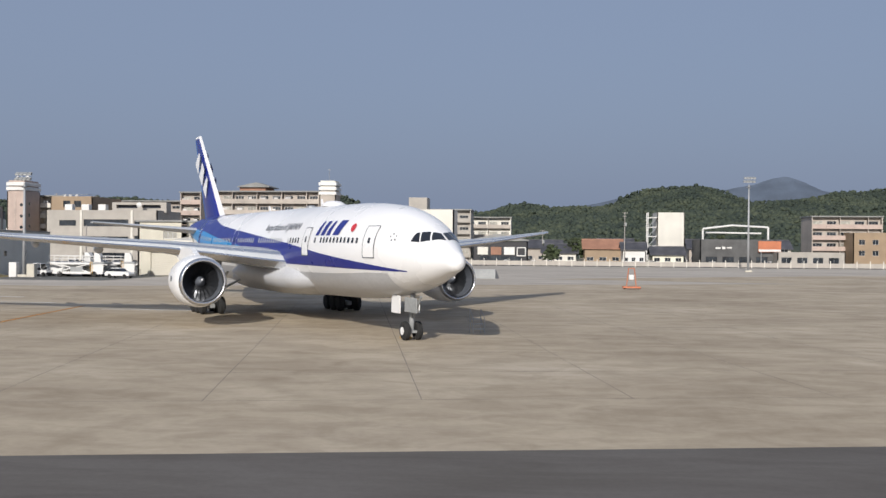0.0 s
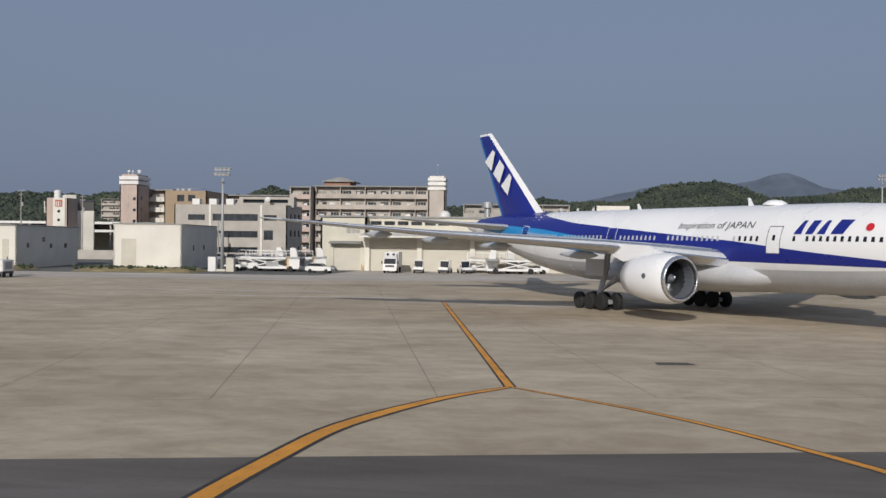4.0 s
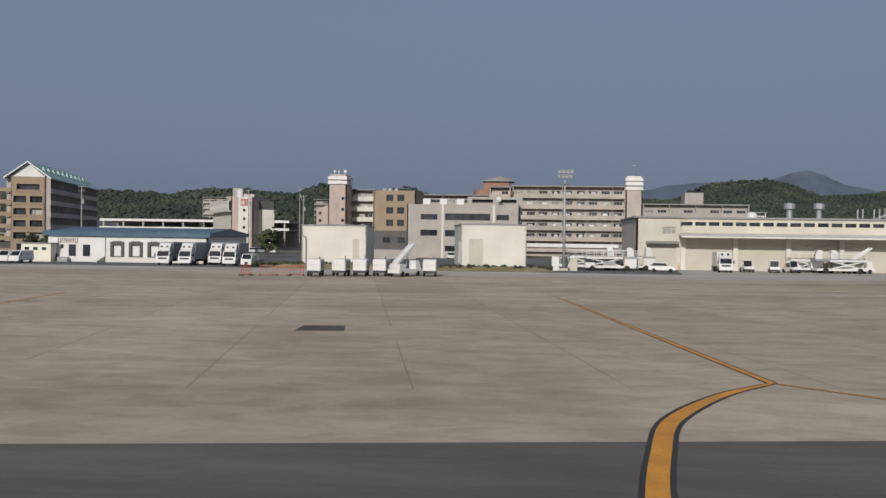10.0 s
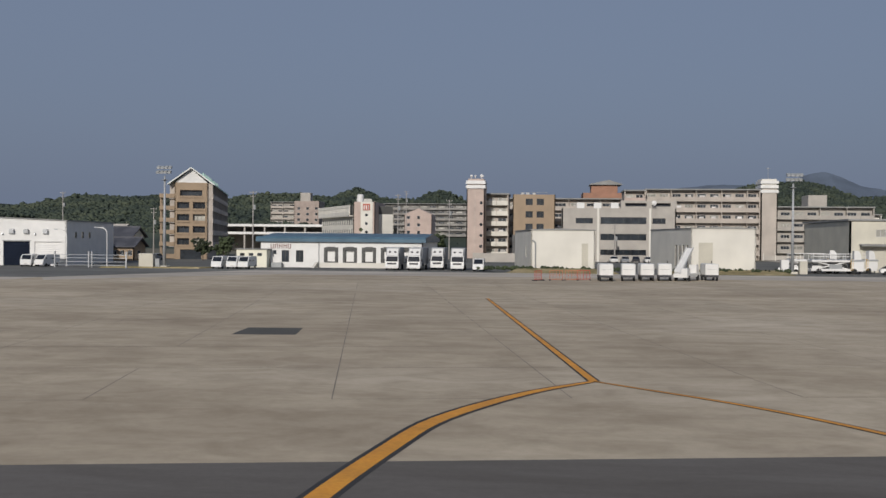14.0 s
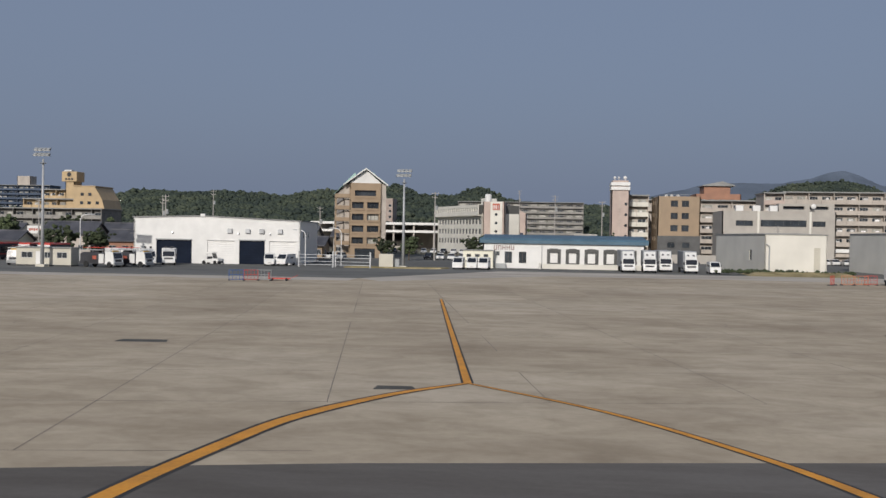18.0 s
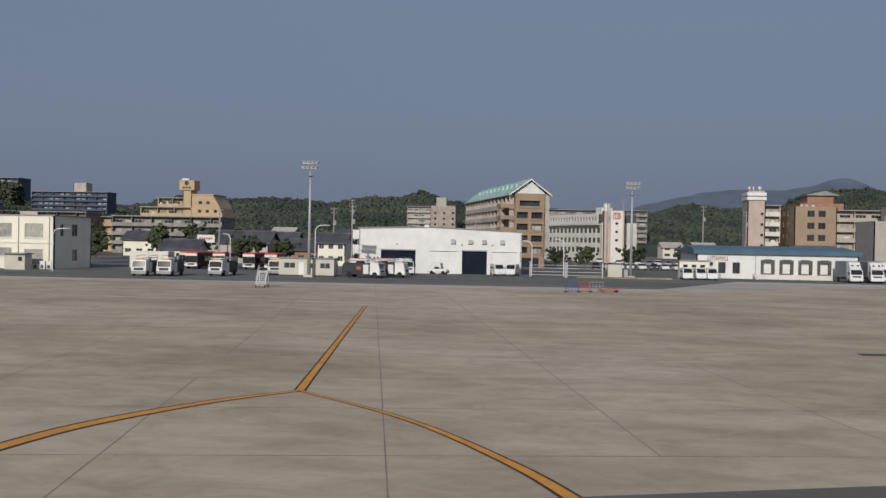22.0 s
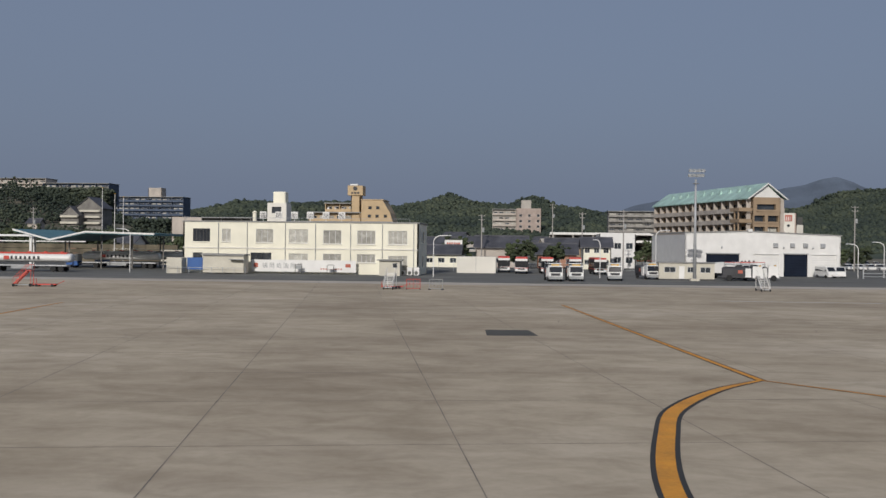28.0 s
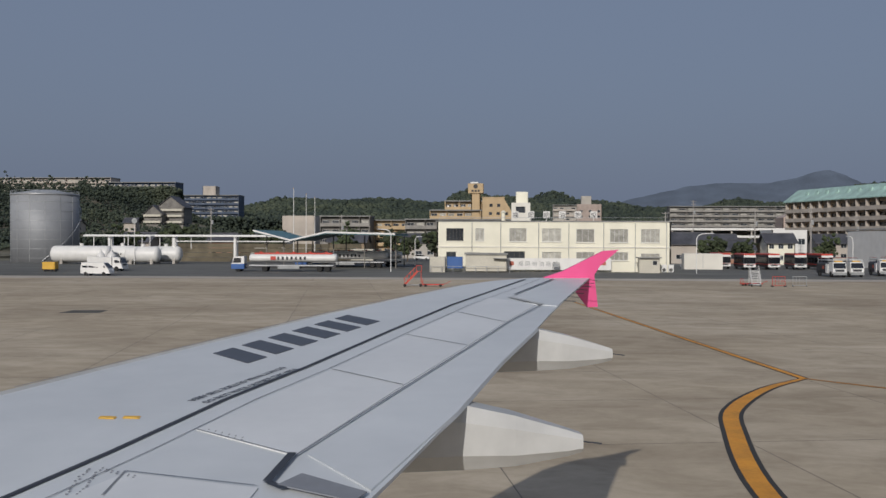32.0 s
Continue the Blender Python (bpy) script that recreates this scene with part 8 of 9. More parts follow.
spots = [(-100.5 + 2.5 * i, 210 + rng.uniform(-1, 1), 180 + rng.uniform(-4, 4)) for i in range(7)] + [(-128 + 2.6 * i, 208, 180) for i in range(4)] + [(-180 + 2.6 * i, 196 + rng.uniform(-2, 2), rng.uniform(-6, 6)) for i in range(9)] + [(-206 + 2.7 * i, 186, 0) for i in range(4)] + [(-278.5 + 3 * i, 139, 90) for i in range(2)] + [(-18, 262, 90), (-8, 266, 270), (4, 262, 90), (30, 266, 270), (46, 262, 90), (60, 266, 270), (-322, 205, 90)] + [(-172 + 2.7 * i, 243 + rng.uniform(-2, 2), 180 + rng.uniform(-5, 5)) for i in range(9)] + [(-200 + 3.0 * i, 268 + rng.uniform(-2, 2), rng.uniform(-5, 5)) for i in range(9)] + [(-14 + 7 * i, 258, 90) for i in range(3)]
groups = {}
for k, s in enumerate(spots):
    groups.setdefault(cols[rng.randrange(7)], []).append(s)
for c, ss in groups.items():
    place(make_car(c, c + " car parked behind the airfield", "town cars"), ss)

# ---- fuel farm ----
t = thing("storage_tank", "tall silver cylindrical fuel tank with vertical seams", "fuel tank", (-404.8, 166, 0))
part("shell", Geo().turned([(0, 7.4), (15.2, 7.4)], "z", 56), SILVER, t, "riveted silver steel shell", smooth=True)
part("roof", Geo().turned([(15.2, 7.5), (15.5, 7.5), (16.4, 2.5), (16.6, 0.1)], "z", 40), GALV, t, smooth=True)
for k in range(7):
    part("ring_seam", Geo().turned([(2.1 * k + 1.0, 7.43), (2.1 * k + 1.06, 7.43)], "z", 56), GALV, t)
for k in range(14):
    a = k * 0.449
    part("plate_seam", Geo().box(-0.03, 0.03, -7.44, -7.38, 0.1, 15.2, pose(0, 0, 0, 0, 0, math.degrees(a))), GALV, t)
part("stair", tube([(7.7 * math.cos(-1.2 + 0.09 * k), 7.7 * math.sin(-1.2 + 0.09 * k), 0.4 + 0.6 * k) for k in range(26)], 0.08), GALV, t, "curved steel stair up the shell")
part("top_rail", tube([(7.3 * math.cos(0.2618 * k), 7.3 * math.sin(0.2618 * k), 16.2) for k in range(25)], 0.05), GALV, t)
for k in range(24):
    a = 0.2618 * k
    part("rail_post", tube([(7.3 * math.cos(a), 7.3 * math.sin(a), 15.4), (7.3 * math.cos(a), 7.3 * math.sin(a), 16.2)], 0.04), GALV, t)
for x0, x1, y, r in ((-396.5, -383.2, 152, 1.75), (-386, -379.8, 157, 1.75), (-380.2, -372.6, 152, 1.7), (-377, -370, 158, 1.7)):
    t = thing("horizontal_tank", "white horizontal fuel tank on saddles", "fuel tank", ((x0 + x1) / 2, y, 0), group="white tanks")
    w = (x1 - x0) / 2
    part("shell", Geo().turned([(-w, 0.1), (-w + 0.12, r * 0.6), (-w + 0.5, r * 0.93), (-w + 0.9, r), (w - 0.9, r), (w - 0.5, r * 0.93), (w - 0.12, r * 0.6), (w, 0.1)], "x", 28, (0, 0, r + 0.4)), WHITE, t, smooth=True)
    for s in (-w * 0.6, w * 0.6):
        part("saddle", Geo().bev(s - 0.3, s + 0.3, -r * 0.8, r * 0.8, 0, 1.0, 0.05), GREYW, t)
    part("manhole", Geo().turned([(0, 0.4), (0.5, 0.4), (0.55, 0.5), (0.65, 0.5)], "z", 14, (0, 0, 2 * r + 0.3)), WHITE, t)
    part("vent_pipe", tube([(w * 0.4, 0, 2 * r + 0.3), (w * 0.4, 0, 2 * r + 2.6)], 0.1), WHITE, t)
for x in (-383.5, -381.2):
    t = thing("filter_vessel", "small white upright filter vessel", "vessel", (x, 147, 0), group="filter vessels")
    part("shell", Geo().turned([(0.2, 0.85), (2.0, 0.85), (2.4, 0.5), (2.9, 0.15), (3.3, 0.12)], "z", 18), WHITE, t, smooth=True)
    part("foot", Geo().cyl((0, 0, 0), (0, 0, 0.3), 0.6), GREYP, t)
t = thing("pipe_rack", "white steel pipe bridge carrying parallel pipes", "pipe bridge", (-392, 158, 0))
for k in range(3):
    part("pipe", tube([(0, -0.5 + 0.5 * k, 6.0 + 0.1 * k), (46, -0.5 + 0.5 * k, 6.0 + 0.1 * k)], 0.14, 10), WHITE, t)
for x in (6, 20.5, 34):
    part("rack_post", Geo().box(x - 0.25, x + 0.25, -0.9, -0.6, 0, 5.8).box(x - 0.25, x + 0.25, 0.7, 1.0, 0, 5.8), WHITE, t)
    part("rack_beam", Geo().box(x - 0.2, x + 0.2, -0.9, 1.0, 5.6, 5.9), WHITE, t)
part("lower_pipe", tube([(20.5, -0.4, 4.9), (46, -0.4, 4.9)], 0.14, 10), WHITE, t)
for x in (9, 13, 17, 24):
    part("riser", tube([(x, 0.2, 3.2), (x, 0.2, 6.0)], 0.1), WHITE, t)
t = thing("loading_canopy", "teal butterfly roof over the refuelling bays", "canopy", (-346, 128, 0))
part("roof_wing", Geo().prism([(0, 7.2), (7.0, 5.4), (7.0, 5.1), (0, 6.8)], "y", 0, 22), TEALROOF, t, "teal roof wing sloping to the gutter")
part("roof_wing", Geo().prism([(7.0, 5.4), (13.6, 6.9), (26.5, 6.6), (26.5, 6.2), (13.6, 6.5), (7.0, 5.1)], "y", 0, 22), TEALROOF, t, "teal roof wing rising from the gutter")
part("fascia", Geo().prism([(-0.1, 7.25), (7.0, 5.45), (13.6, 6.95), (26.6, 6.65), (26.6, 6.35), (13.6, 6.65), (7.0, 5.15), (-0.1, 6.95)], "y", -0.12, -0.02), WHITE, t, "thin pale roof edge")
for x in (1, 7, 14, 20, 26):
    for y in (6, 20):
        part("post", Geo().box(x - 0.1, x + 0.1, y - 0.1, y + 0.1, 0, 5.3 if x == 7 else 6.2), DARKC, t)
t = thing("brown_bank", "brown stepped retaining wall behind the fuel yard", "retaining wall", (-380, 178, 0), kind="structure")
for k in range(4):
    part("course", Geo().box(0, 46, 0.5 * k, 0.5 * k + 1, 1.1 * k, 1.1 * k + 1.0), mat("brown_stone", (0.13, 0.11, 0.075), 0.9, var=0.25), t)


def tanker(x, y, a, label, col, tank_top):
    t = thing("tanker_truck", label, "tanker truck", (x, y, 0), a, group="tankers")
    part("cab", body_sides([(6.9, 0.5), (9.0, 0.5), (9.05, 1.3), (8.7, 2.5), (6.9, 2.6)], 2.3), WHITE, t)
    part("cab_skirt", Geo().bev(6.85, 9.1, -1.2, 1.2, 0.45, 1.3, 0.06), col, t, "blue lower cab")
    part("windscreen", Geo().add([(9.06, -1.0, 1.5), (9.06, 1.0, 1.5), (8.78, 0.95, 2.4), (8.78, -0.95, 2.4)], [(0, 1, 2, 3)]), CAB, t)
    for s in (-1, 1):
        part("side_window", Geo().add([(7.4, s * 1.14, 1.5), (8.8, s * 1.14, 1.5), (8.6, s * 1.1, 2.3), (7.4, s * 1.1, 2.3)], [(0, 1, 2, 3)]), CAB, t)
        part("mirror", Geo().bev(8.9, 9.05, s * 1.4 - 0.1, s * 1.4 + 0.1, 1.6, 2.2, 0.02), CHASSIS, t)
    part("chassis", Geo().box(-8.6, 8.5, -0.5, 0.5, 0.75, 1.1), CHASSIS, t)
    part("tank", Geo().loft([[(x0, 1.05 * s * math.cos(q * 0.3142), 2.3 + 0.72 * s * math.sin(q * 0.3142)) for q in range(20)] for x0, s in ((-8.8, 0.7), (-8.6, 0.97), (-8.3, 1), (5.6, 1), (5.9, 0.97), (6.1, 0.7))]), WHITE, t, "white tank barrel", smooth=True)
    part("walkway", Geo().bev(-8.0, 5.2, -0.55, 0.55, 2.96, 3.2, 0.04), tank_top, t, "red walkway along the tank's top")
    for k in range(5):
        part("hatch", Geo().cyl((-7 + 2.8 * k, 0, 3.15), (-7 + 2.8 * k, 0, 3.36), 0.28), RED, t)
    part("under_rail", Geo().box(-8.2, 6.0, -1.15, -1.05, 0.95, 1.15).box(-8.2, 6.0, 1.05, 1.15, 0.95, 1.15), GALV, t)
    part("locker", Geo().bev(-2.5, 1.2, -1.1, 1.1, 0.5, 1.0, 0.05), GREYP, t)
    for sy in (-1.07, 1.07):
        part("mark", Geo().box(1.5, 2.4, sy - 0.01, sy + 0.01, 2.0, 2.6), RED, t, "red emblem square")
        for k in range(7):
            part("name_bar", Geo().box(0.9 - 0.75 * k, 1.25 - 0.75 * k, sy - 0.01, sy + 0.01, 2.05, 2.55), BLACK, t, "plain dark name bar")
    for x0 in (-7.2, -5.9, 3.4, 7.9):
        for s in (-1, 1):
            k = part("wheel", wheel_mesh(0.5, 0.3), None, t, m=pose(x0, s * 0.98, 0.5))
            part("rim", rim_mesh(0.5, 0.3), None, k)
    return t


tanker(-336.2, 112.5, 183, "white articulated fuel tanker with a blue cab and red walkway", BLUE, RED)
tanker(-331, 138, 183, "silver fuel tanker parked under the canopy", BLUE, GALV)
tanker(-329, 146, 183, "silver fuel tanker parked under the canopy", BLUE, GALV)
place(make_truck("white", "white", 6.4, "white fuel service truck by the tanks", "fuel trucks", 2.4), [(-366.6, 110.5, 84)])
t = thing("light_tower", "yellow towed generator by the fuel yard", "generator", (-374.5, 106, 0))
part("body", Geo().bev(-1.1, 1.1, -0.7, 0.7, 0.4, 1.6, 0.08), YPAINT, t)
part("chassis", Geo().box(-1.2, 1.2, -0.5, 0.5, 0.2, 0.45), CHASSIS, t)
for x in (-0.6, 0.6):
    part("wheel", wheel_mesh(0.25, 0.15), None, t, m=pose(x, -0.6, 0.25))
    part("wheel", wheel_mesh(0.25, 0.15), None, t, m=pose(x, 0.6, 0.25))
for x, h in ((-348, 16.9), (-345.1, 15.6), (-343.1, 14.9)):
    t = thing("flagpole", "tall slim white flagpole", "flagpole", (x, 170, 0), group="flagpoles")
    part("pole", Geo().turned([(0, 0.11), (h, 0.05)], "z", 10), WHITE, t)
    part("finial", Geo().turned([(h, 0.03), (h + 0.1, 0.12), (h + 0.2, 0.03)], "z", 10), YPAINT, t)
t = thing("storage_box", "beige windowless hut beside the fuel yard", "storage box", (-335, 171, 0))
part("body", Geo().bev(0, 5.2, 0, 4, 0, 3.2, 0.05), PANEL_B, t)
t = thing("big_round_fan", "round wind gauge on a thin post", "wind gauge", (-377.5, 150, 0))
part("post", tube([(0, 0, 0), (0, 0, 8.6)], 0.06), WHITE, t)
part("disc", Geo().turned([(-0.08, 0.6), (0.08, 0.6)], "y", 20, (0, 0, 9.2)), GREYP, t)


# ---- houses of the town ----
def cottage(x, y, w, d, h, rise, wall, roof, label, turn=0, z=0.0, n=3):
    """A two-storey house with a ridged tile roof."""
    t = thing("town_house", label, "house", (x, y, z), turn, group="town houses")
    hs = [(w * (i + 0.2) / n, w * (i + 0.75) / n, v, v + 1.1) for i in range(n) for v in ((1.0, 3.6) if h > 4.6 else (1.0,))]
    for s, p0, p1 in (("S", (0, 0), (w, 0)), ("E", (w, 0), (w, d)), ("N", (w, d), (0, d)), ("W", (0, d), (0, 0))):
        m, ln = side(p0, p1)
        q = hs if s == "S" else [(ln * 0.3, ln * 0.55, 1.0, 2.1)] if s in "EW" else []
        part("wall", wall_geo(ln, 0, h, q, 0.18), wall, t, m=m)
        for a, b, c, e in q:
            window(t, m @ pose(a, 0.08, c), b - a, e - c, 2)
    for a, b in (((-0.7, h - 0.25), (d / 2, h + rise)), ((d / 2, h + rise), (d + 0.7, h - 0.25))):
        part("roof_slope", Geo().prism([a, b, (b[0], b[1] + 0.22), (a[0], a[1] + 0.22)], "x", -0.6, w + 0.6), roof, t, "tiled roof slope")
    for u in (0.05, w - 0.2):
        part("gable", Geo().prism([(0, h), (d, h), (d / 2, h + rise)], "x", u, u + 0.15), wall, t)
    part("ridge", Geo().prism([(d / 2 - 0.2, h + rise + 0.1), (d / 2 + 0.2, h + rise + 0.1), (d / 2, h + rise + 0.42)], "x", -0.6, w + 0.6), roof, t)
    return t


WALLS = [CREAM2, APTW, CREAM, TAN, WHITE, GREYW]
rng = random.Random(21)
rows = [(-264.5, 182, 11.5, 8, 4.6, 2.4, APTW, ROOFT, "two-storey house with a wide dark tiled roof"), (-276, 178, 8, 7, 3.0, 1.8, CREAM, ROOFT, "low cream house with a dark roof"), (-250.5, 184, 9, 8, 3.2, 2.2, BRICK, ROOFT, "brown timbered house with a dark roof"),
        (-240.5, 176, 6.2, 7, 5.0, 1.8, CREAM, ROOFT, "tan two-storey house with a gabled front"), (-262, 205, 9, 8, 4.8, 2.2, GREYW, ROOFT, "grey house with a dark tiled roof"), (-248, 214, 9, 8, 4.8, 2.0, TAN, ROOFT, "tan house with a dark roof"), (-281, 212, 9, 8, 4.8, 2.0, APTW, ROOFT, "weathered house with a dark roof"),
        (-212, 190, 7, 7, 5.0, 1.9, CREAM, ROOFT, "cream two-storey house with dark tiles"), (-206, 182, 5, 6, 3.0, 1.6, TAN, ROOFT, "small tan house by the hangar"), (-221, 205, 8, 8, 4.8, 2.0, APTW, ROOFT, "house with a dark tiled roof"), (-209, 226, 9, 8, 4.8, 2.2, GREYW, ROOFT, "grey house with a ridged roof"),
        (2, 296, 10, 8, 3.2, 2.4, CREAM2, ROOFT, "low house with a dark tiled roof"), (14, 292, 11, 8, 4.6, 2.4, TAN, BRICK, "tan house with a brown roof"), (24.5, 286, 6.5, 6, 4.4, 1.8, WHITE, ROOFT, "white gable-fronted house by the far road"), (-4, 310, 12, 8, 4.6, 2.2, APTW, ROOFT, "weathered house with dark tiles"),
        (33, 288, 9, 8, 3.0, 2.0, CREAM, ROOFT, "cream house with a hipped dark roof"), (20, 320, 12, 9, 4.8, 2.6, GREYW, ROOFT, "grey house on rising ground"), (48, 320, 12, 9, 4.8, 2.6, APTW, ROOFT, "weathered house with a dark tiled roof"), (70, 330, 12, 9, 4.8, 2.6, CREAM2, ROOFT, "pale house with a dark roof"), (100, 310, 12, 9, 4.8, 2.6, TAN, ROOFT, "tan house with a dark roof"),
        (-405, 205, 10, 8, 4.6, 2.2, APTW, ROOFT, "house with a dark roof below the wooded slope"), (-372, 222, 10, 8, 4.6, 2.2, CREAM2, ROOFT, "pale house with a dark roof"), (-352, 232, 11, 8, 4.6, 2.4, TAN, ROOFT, "tan house with a dark roof"), (-330, 228, 10, 8, 4.6, 2.2, GREYW, ROOFT, "grey house with a dark roof"), (-312, 238, 10, 8, 4.6, 2.2, CREAM, ROOFT, "cream house with a dark roof"), (-389, 236, 10, 8, 4.6, 2.2, BRICK, ROOFT, "brown house with a dark roof")]
for r in rows:
    cottage(*r)
for k in range(26):
    x, y = rng.uniform(-330, 150), rng.uniform(355, 470)
    cottage(x, y, rng.uniform(8, 12), rng.uniform(7, 9), rng.choice((3.2, 4.8, 5.0)), rng.uniform(1.8, 2.6), rng.choice((APTW, GREYW, CREAM2, TAN)), rng.choice((ROOFT, ROOFT, ROOFT, GREYW)), "town house with a dark roof at the hill's foot", rng.uniform(-25, 25), max(0, height(x, y + 4) - 0.3), 2)

t = house("white_block", "plain white two-storey block behind the yard", -236, -227.5, 190, 202, 8.0, WHITE, None, {"S": grid(0.8, 2.7, 3, 1.6, 1.2, 3.3, 2, 1.4, 2)})
t = thing("billboard", "white shop billboard with plain red lettering shapes", "billboard", (-272.4, 190, 0))
part("board", Geo().bev(0, 4.2, 0, 0.3, 4.4, 6.2, 0.04), WHITE, t)
for k in range(6):
    part("lettering_shape", Geo().box(0.5 + 0.55 * k, 0.9 + 0.55 * k, -0.03, 0, 5.0 + 0.12 * (k % 2), 5.6), REDL, t)
for x in (0.8, 3.4):
    part("post", tube([(x, 0.2, 0), (x, 0.2, 4.8)], 0.12), GALV, t)

# shops and blocks beyond the far road
t = house("roadside_shop", "black-fronted roadside shop with picture panels", -18, -2.3, 285, 297, 6.4, BLACK, None, {"S": [(2, 14, 0.4, 2.2, 6)]}, frame=DARKF)
for k, c in enumerate((CREAM2, BRICK, WHITE)):
    part("picture_panel", Geo().box(1.4 + 3.8 * k, 4.4 + 3.8 * k, -0.25, -0.15, 2.6, 4.8), c, t, "faded picture panel")
part("white_frame", Geo().box(12.6, 15.2, -0.4, -0.3, 2.2, 2.45).box(12.6, 15.2, -0.4, -0.3, 4.5, 4.75).box(12.6, 12.85, -0.4, -0.3, 2.45, 4.5).box(14.95, 15.2, -0.4, -0.3, 2.45, 4.5), WHITE, t)
part("roof_pitch", Geo().prism([(-2, 6.5), (7, 8.6), (16, 6.9), (16, 6.6), (-2, 6.3)], "y", -0.6, 12), ROOFG, t)
t = house("white_tower_block", "tall plain white block with an open stair at its side", 35.8, 43.9, 300, 312, 15.4, CREAM2)
for k in range(5):
    part("stair_landing", Geo().box(-2.6, -0.05, 0.5, 4, 2.5 + 2.8 * k, 2.75 + 2.8 * k), WHITE, t)
    part("stair_flight", Geo().prism([(-2.4, 2.6 + 2.8 * k), (-0.2, 5.2 + 2.8 * k), (-0.2, 5.5 + 2.8 * k), (-2.4, 2.9 + 2.8 * k)], "y", 0.2, 1.3), GREYP, t) if k < 4 else None
for y in (0.4, 4.0):
    part("stair_post", Geo().box(-2.75, -2.5, y - 0.12, y + 0.12, 0, 15.4), WHITE, t)
t = house("dark_restaurant", "dark slate-coloured restaurant with a white roof frame", 46, 66.5, 285, 300, 7.4, DARKW, None, {"S": grid(1.5, 4.6, 4, 3.2, 0.6, 3, 1, 2.0, 3)}, frame=DARKF)
part("roof_frame", tube([(1, 2, 7.4), (1, 2, 10.4), (9, 2, 11.4), (19, 2, 10.9), (19, 2, 7.4)], 0.28, 8), WHITE, t, "white bent roof frame")
part("roof_frame", tube([(2, 4, 9.4), (17.5, 4, 9.2)], 0.25, 8), WHITE, t)
part("name_shape", Geo().box(4.2, 5.6, -0.1, -0.02, 4.8, 5.2).box(6.0, 6.9, -0.1, -0.02, 4.7, 5.4).box(7.3, 8.6, -0.1, -0.02, 4.9, 5.3), WHITE, t, "pale name shapes")
t = thing("roof_billboard", "orange picture board on posts", "billboard", (61.7, 284, 0))
part("board", Geo().bev(0, 6.2, 0, 0.3, 4.0, 7.0, 0.05), ORANGE, t)
part("lower_strip", Geo().box(0.1, 6.1, -0.04, 0, 4.1, 4.7), WHITE, t)
for x in (0.8, 5.4):
    part("post", tube([(x, 0.2, 0), (x, 0.2, 4.1)], 0.14), GALV, t)
t = balconies("apartment_block", "brownish block with open galleries beyond the road", 77, 96, 287, 299, 4, 3.1, 5, APTW, PINK, ground=1.5, seed=41, laundry=False)
t = house("tan_block", "tan block with a flat cornice", 86, 98, 280, 290, 9.5, TAN, None, {"S": grid(1.5, 3.6, 3, 1.6, 3.2, 3, 2, 1.4, 2)})
t = house("roadside_sheds", "low grey roadside sheds", 66, 84, 280, 288, 4.0, GREYW, None, {"S": grid(1, 4.2, 4, 2.8, 0.4, 3, 1, 2.2, 2)})
t = thing("guard_fence", "pale concrete post fence along the airfield's edge", "fence", (-58, 256, 0), kind="structure")
for k in range(70):
    part("post", Geo().box(3.2 * k - 0.08, 3.2 * k + 0.08, -0.08, 0.08, 0, 2.0), CREAM2, t)
    part("panel", Geo().box(3.2 * k + 0.08, 3.2 * k + 3.12, -0.03, 0.03, 0.25, 1.4), GREYW, t)
t = thing("guard_fence", "galvanised mesh fence along the service road", "fence", (-270, 150, 0), kind="structure")
for k in range(24):
    part("post", Geo().cyl((3.0 * k, 0, 0), (3.0 * k, 0, 1.8), 0.04, n=6), GALV, t)
    for z in (0.5, 1.1, 1.75):
        part("wire", Geo().box(3.0 * k, 3.0 * k + 3.0, -0.015, 0.015, z, z + 0.03), GALV, t)
t = thing("apron_stand", "orange wheeled frame with a lamp on the apron", "stand", (12, 126, 0))
part("mast", tube([(-0.6, 0, 0.3), (-0.35, 0, 2.6), (0.35, 0, 2.6), (0.6, 0, 0.3)], 0.06), ORANGE, t)
part("base", Geo().bev(-1.1, 1.1, -0.8, 0.8, 0.15, 0.35, 0.04), ORANGE, t)
part("lamp_box", Geo().bev(-0.3, 0.3, -0.2, 0.2, 1.2, 1.8, 0.04), WHITE, t)
for x in (-0.9, 0.9):
    part("wheel", wheel_mesh(0.18, 0.1), None, t, m=pose(x, -0.7, 0.18))
t = thing("blast_barrier", "low sloped grey barrier lying on the apron", "barrier", (-8.6, 160, 0), -12)
part("slab", Geo().prism([(-1.2, 0), (1.2, 0), (1.2, 0.1), (-1.0, 1.5), (-1.2, 1.5)], "x", -2.6, 2.6), GREYP, t)

# hillside house among trees and the slope behind it
g, nx, ny = Geo(), 30, 14
slope = lambda x, y: max(-0.2, (27 * max(0, min(1, (y - 215) / 230)) ** 1.1) * max(0, min(1, (-418 - x) / 105)) + 1.5 * noise.noise((x * 0.03, y * 0.03, 2)))
g.add([(-680 + 10 * i, 212 + 22 * j, slope(-680 + 10 * i, 212 + 22 * j)) for j in range(ny) for i in range(nx)], [(j * nx + i, j * nx + i + 1, (j + 1) * nx + i + 1, (j + 1) * nx + i) for j in range(ny - 1) for i in range(nx - 1)])
tagged(part("slope", g, EARTH, smooth=True), "steep wooded slope behind the fuel farm", "slope", kind="structure")
rng = random.Random(17)
rows = []
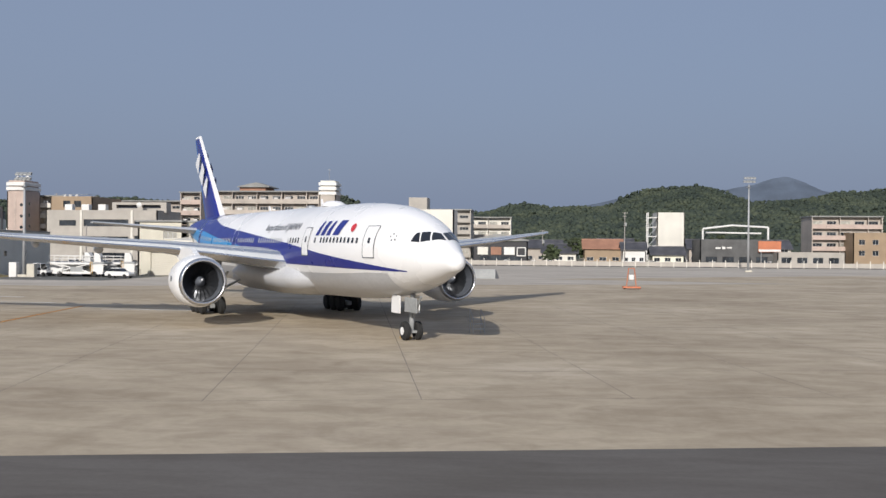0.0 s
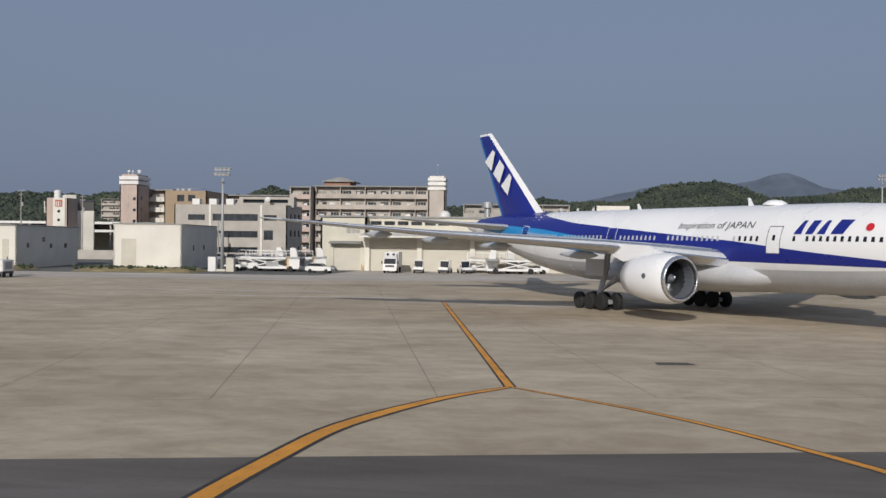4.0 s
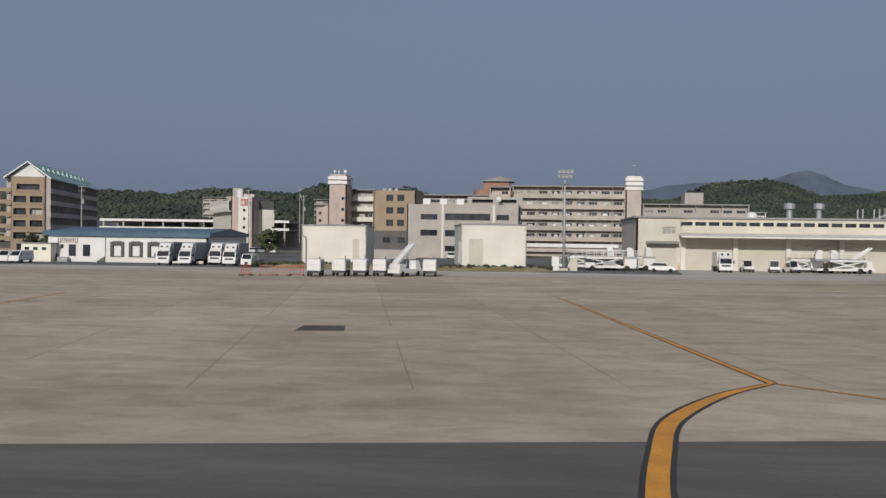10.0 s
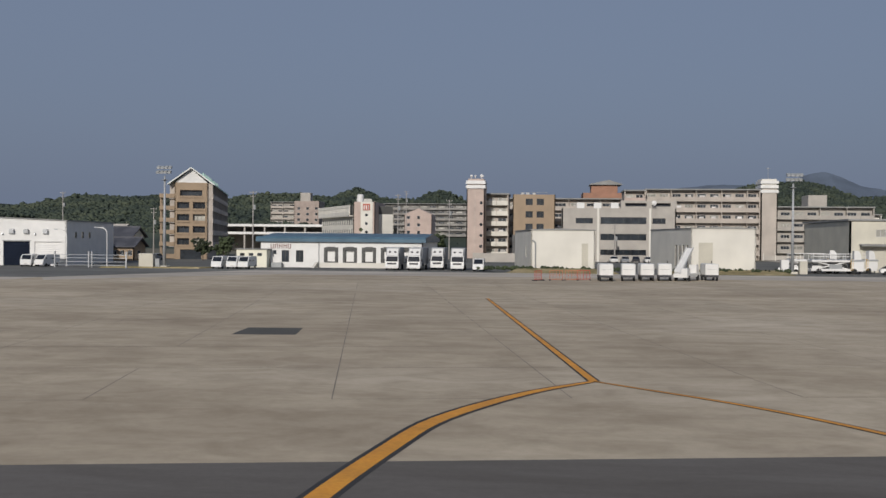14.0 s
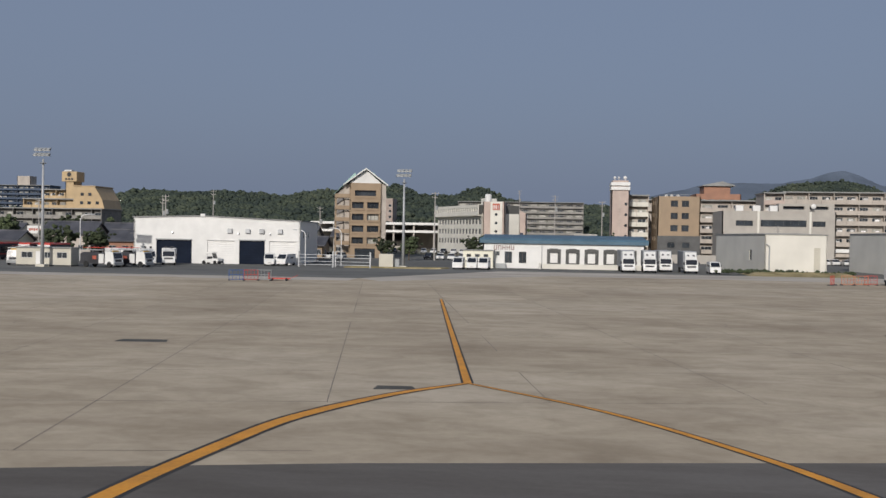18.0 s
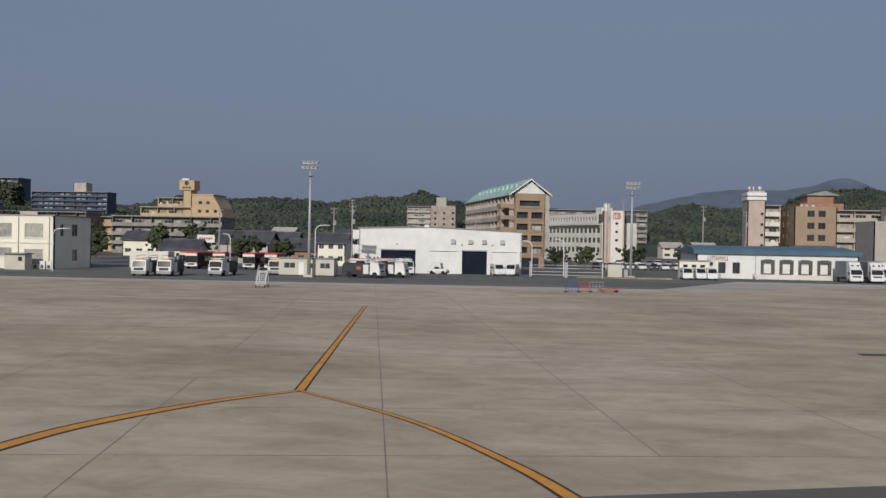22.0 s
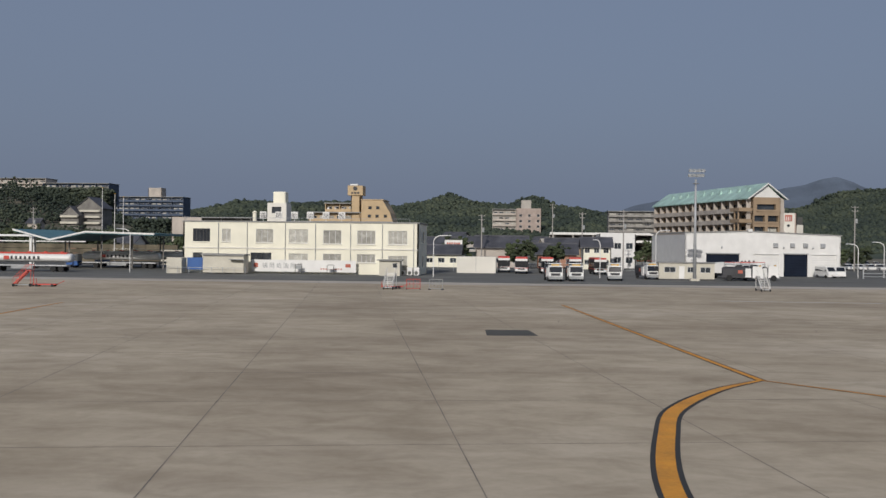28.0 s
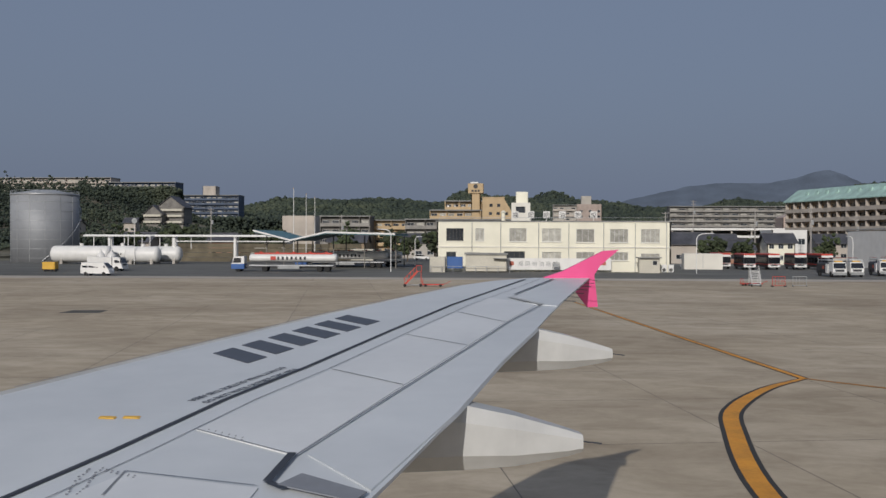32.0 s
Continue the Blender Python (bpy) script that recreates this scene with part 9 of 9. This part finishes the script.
for k in range(44000):
    x, y = rng.uniform(-670, -402), rng.uniform(225, 490)
    if -478 < x < -453 and 375 < y < 432 or -497 < x < -462 and 300 < y < 347 or -474 < x < -452 and 330 < y < 366 or (-470 < x < -392 and y > 300 and slope(x, y) > 9):
        continue
    h = slope(x, y)
    if h < 1.5:
        continue
    r = rng.uniform(0.32, 0.8)
    lump = 0.5 + 0.9 * noise.noise((x * 0.11, y * 0.11, 7))
    tall = rng.uniform(0, 1) ** 0.8 * lump * (11.5 if y > 430 and x < -490 else 5.5)
    rows.append((x, y, h + r * 0.3 + max(0, tall), r, rng.uniform(0.6, 1.1)))
for k in range(4000):
    x, y = rng.uniform(-540, -486), rng.uniform(484, 498)
    r = rng.uniform(0.5, 1.1)
    rows.append((x, y, rng.uniform(23, 33.5) + 3.0 * noise.noise((x * 0.1, 6, 5)), r, rng.uniform(0.6, 1.1)))
for k in range(4500):
    x, y = rng.uniform(-505, -398), rng.uniform(470, 512)
    r = rng.uniform(0.6, 1.3)
    rows.append((x, y, rng.uniform(9, 16.5) + 3.0 * noise.noise((x * 0.09, 2, 5)), r, rng.uniform(0.6, 1.1)))
canopy("woodland", rows, "dark trees crowding the slope above the fuel farm", LEAF)
t = cottage(-457.5, 414, 12, 13, 12.2, 5.2, DARKC, ROOFT, "tall hillside house with stacked gables and verandas", 90, 8.0)
for z in (4.6, 7.6, 10.4):
    part("veranda", Geo().box(-1.6, 0, 0.5, 12.5, z, z + 0.2).box(-1.6, -1.5, 0.5, 12.5, z + 0.2, z + 1.0), PANEL_B, t)
cottage(-489, 334, 15, 8, 3.2, 1.6, GREYW, ROOFT, "long low grey-white house with a dark roof among the trees", -4, slope(-482, 338) - 0.4)
cottage(-462, 352, 5, 6, 4.4, 1.8, APTW, ROOFT, "small pale house among the trees", 6, slope(-459, 355) + 1.2, 2)
t = cottage(-466, 408, 8, 9, 8.6, 4.2, DARKC, ROOFT, "lower gabled wing of the hillside house", 90, 8.0)
for z in (4.6, 7.6):
    part("veranda", Geo().box(-1.4, 0, 0.3, 8.7, z, z + 0.2).box(-1.4, -1.3, 0.3, 8.7, z + 0.2, z + 1.0), PANEL_B, t)

for k, (x, y, h, r) in enumerate(((-183, 186, 5, 2.4), (-189, 190, 4.6, 2.2), (-254, 170, 6, 3.2), (-247, 172, 5, 3), (-284, 160, 7, 3.4), (-316, 175, 8, 4), (-308, 180, 7, 3.6), (-300, 196, 8, 4), (-324, 190, 6, 3.4), (-208, 175, 6, 3), (-171, 210, 6, 3), (-158, 208, 6, 3.2), (-140, 200, 6, 3), (-226, 180, 6, 3), (-270, 200, 7, 3.5), (-292, 215, 8, 4), (5, 282, 5, 3), (12, 300, 7, 4), (30, 300, 6, 3.6), (-8, 302, 7, 4), (56, 312, 8, 4), (90, 306, 7, 4), (-398, 195, 8, 4), (-388, 210, 9, 4.5), (-368, 205, 8, 4), (-360, 200, 7, 3.6), (-342, 205, 7, 3.6), (-420, 200, 10, 5), (-430, 215, 12, 5.5), (-300, 265, 9, 4.5), (-285, 262, 8, 4), (-352, 262, 9, 4.6), (-335, 258, 8, 4))):
    tree(x, y, h, r, "leafy green tree among the town houses", 0.0, k + 1)
bush = Geo()
for k in range(160):
    x = rng.choice((rng.uniform(-124, -104), rng.uniform(-98, -79), rng.uniform(-126, -118)))
    clump(bush, (x, rng.uniform(136.4, 139.4), 0.55), rng.uniform(0.15, 0.4), 0.9, k * 1.3)
tagged(part("weeds", bush, LEAF3), "weeds and low scrub along the shed walls", "weeds", kind="stuff")

# ---- concrete slabs: pieces of the apron beside the way ----
half = 7.5 / 2 - 0.022
slab_mesh = Geo().loft([[(-half, -half, 0.0), (half, -half, 0.0), (half, half, 0.0), (-half, half, 0.0)], [(-half, -half, 0.004), (half, -half, 0.004), (half, half, 0.004), (-half, half, 0.004)], [(-half + 0.012, -half + 0.012, 0.006), (half - 0.012, -half + 0.012, 0.006), (half - 0.012, half - 0.012, 0.006), (-half + 0.012, half - 0.012, 0.006)]], cap0=False).data("slab", SLABC)
turn = Matrix.Rotation(math.atan2(AX.y, AX.x), 4, "Z")
count = 0
for i in range(-26, 17):
    for j in range(5, 13):
        p = slab(i + 0.5, j + 0.5)
        if not on_apron(slab(i, j)) or not on_apron(slab(i + 1, j)) or count >= 300:
            continue
        part("slab", slab_mesh, None, apron, m=Matrix.Translation((p.x, p.y, 0)) @ turn)
        count += 1
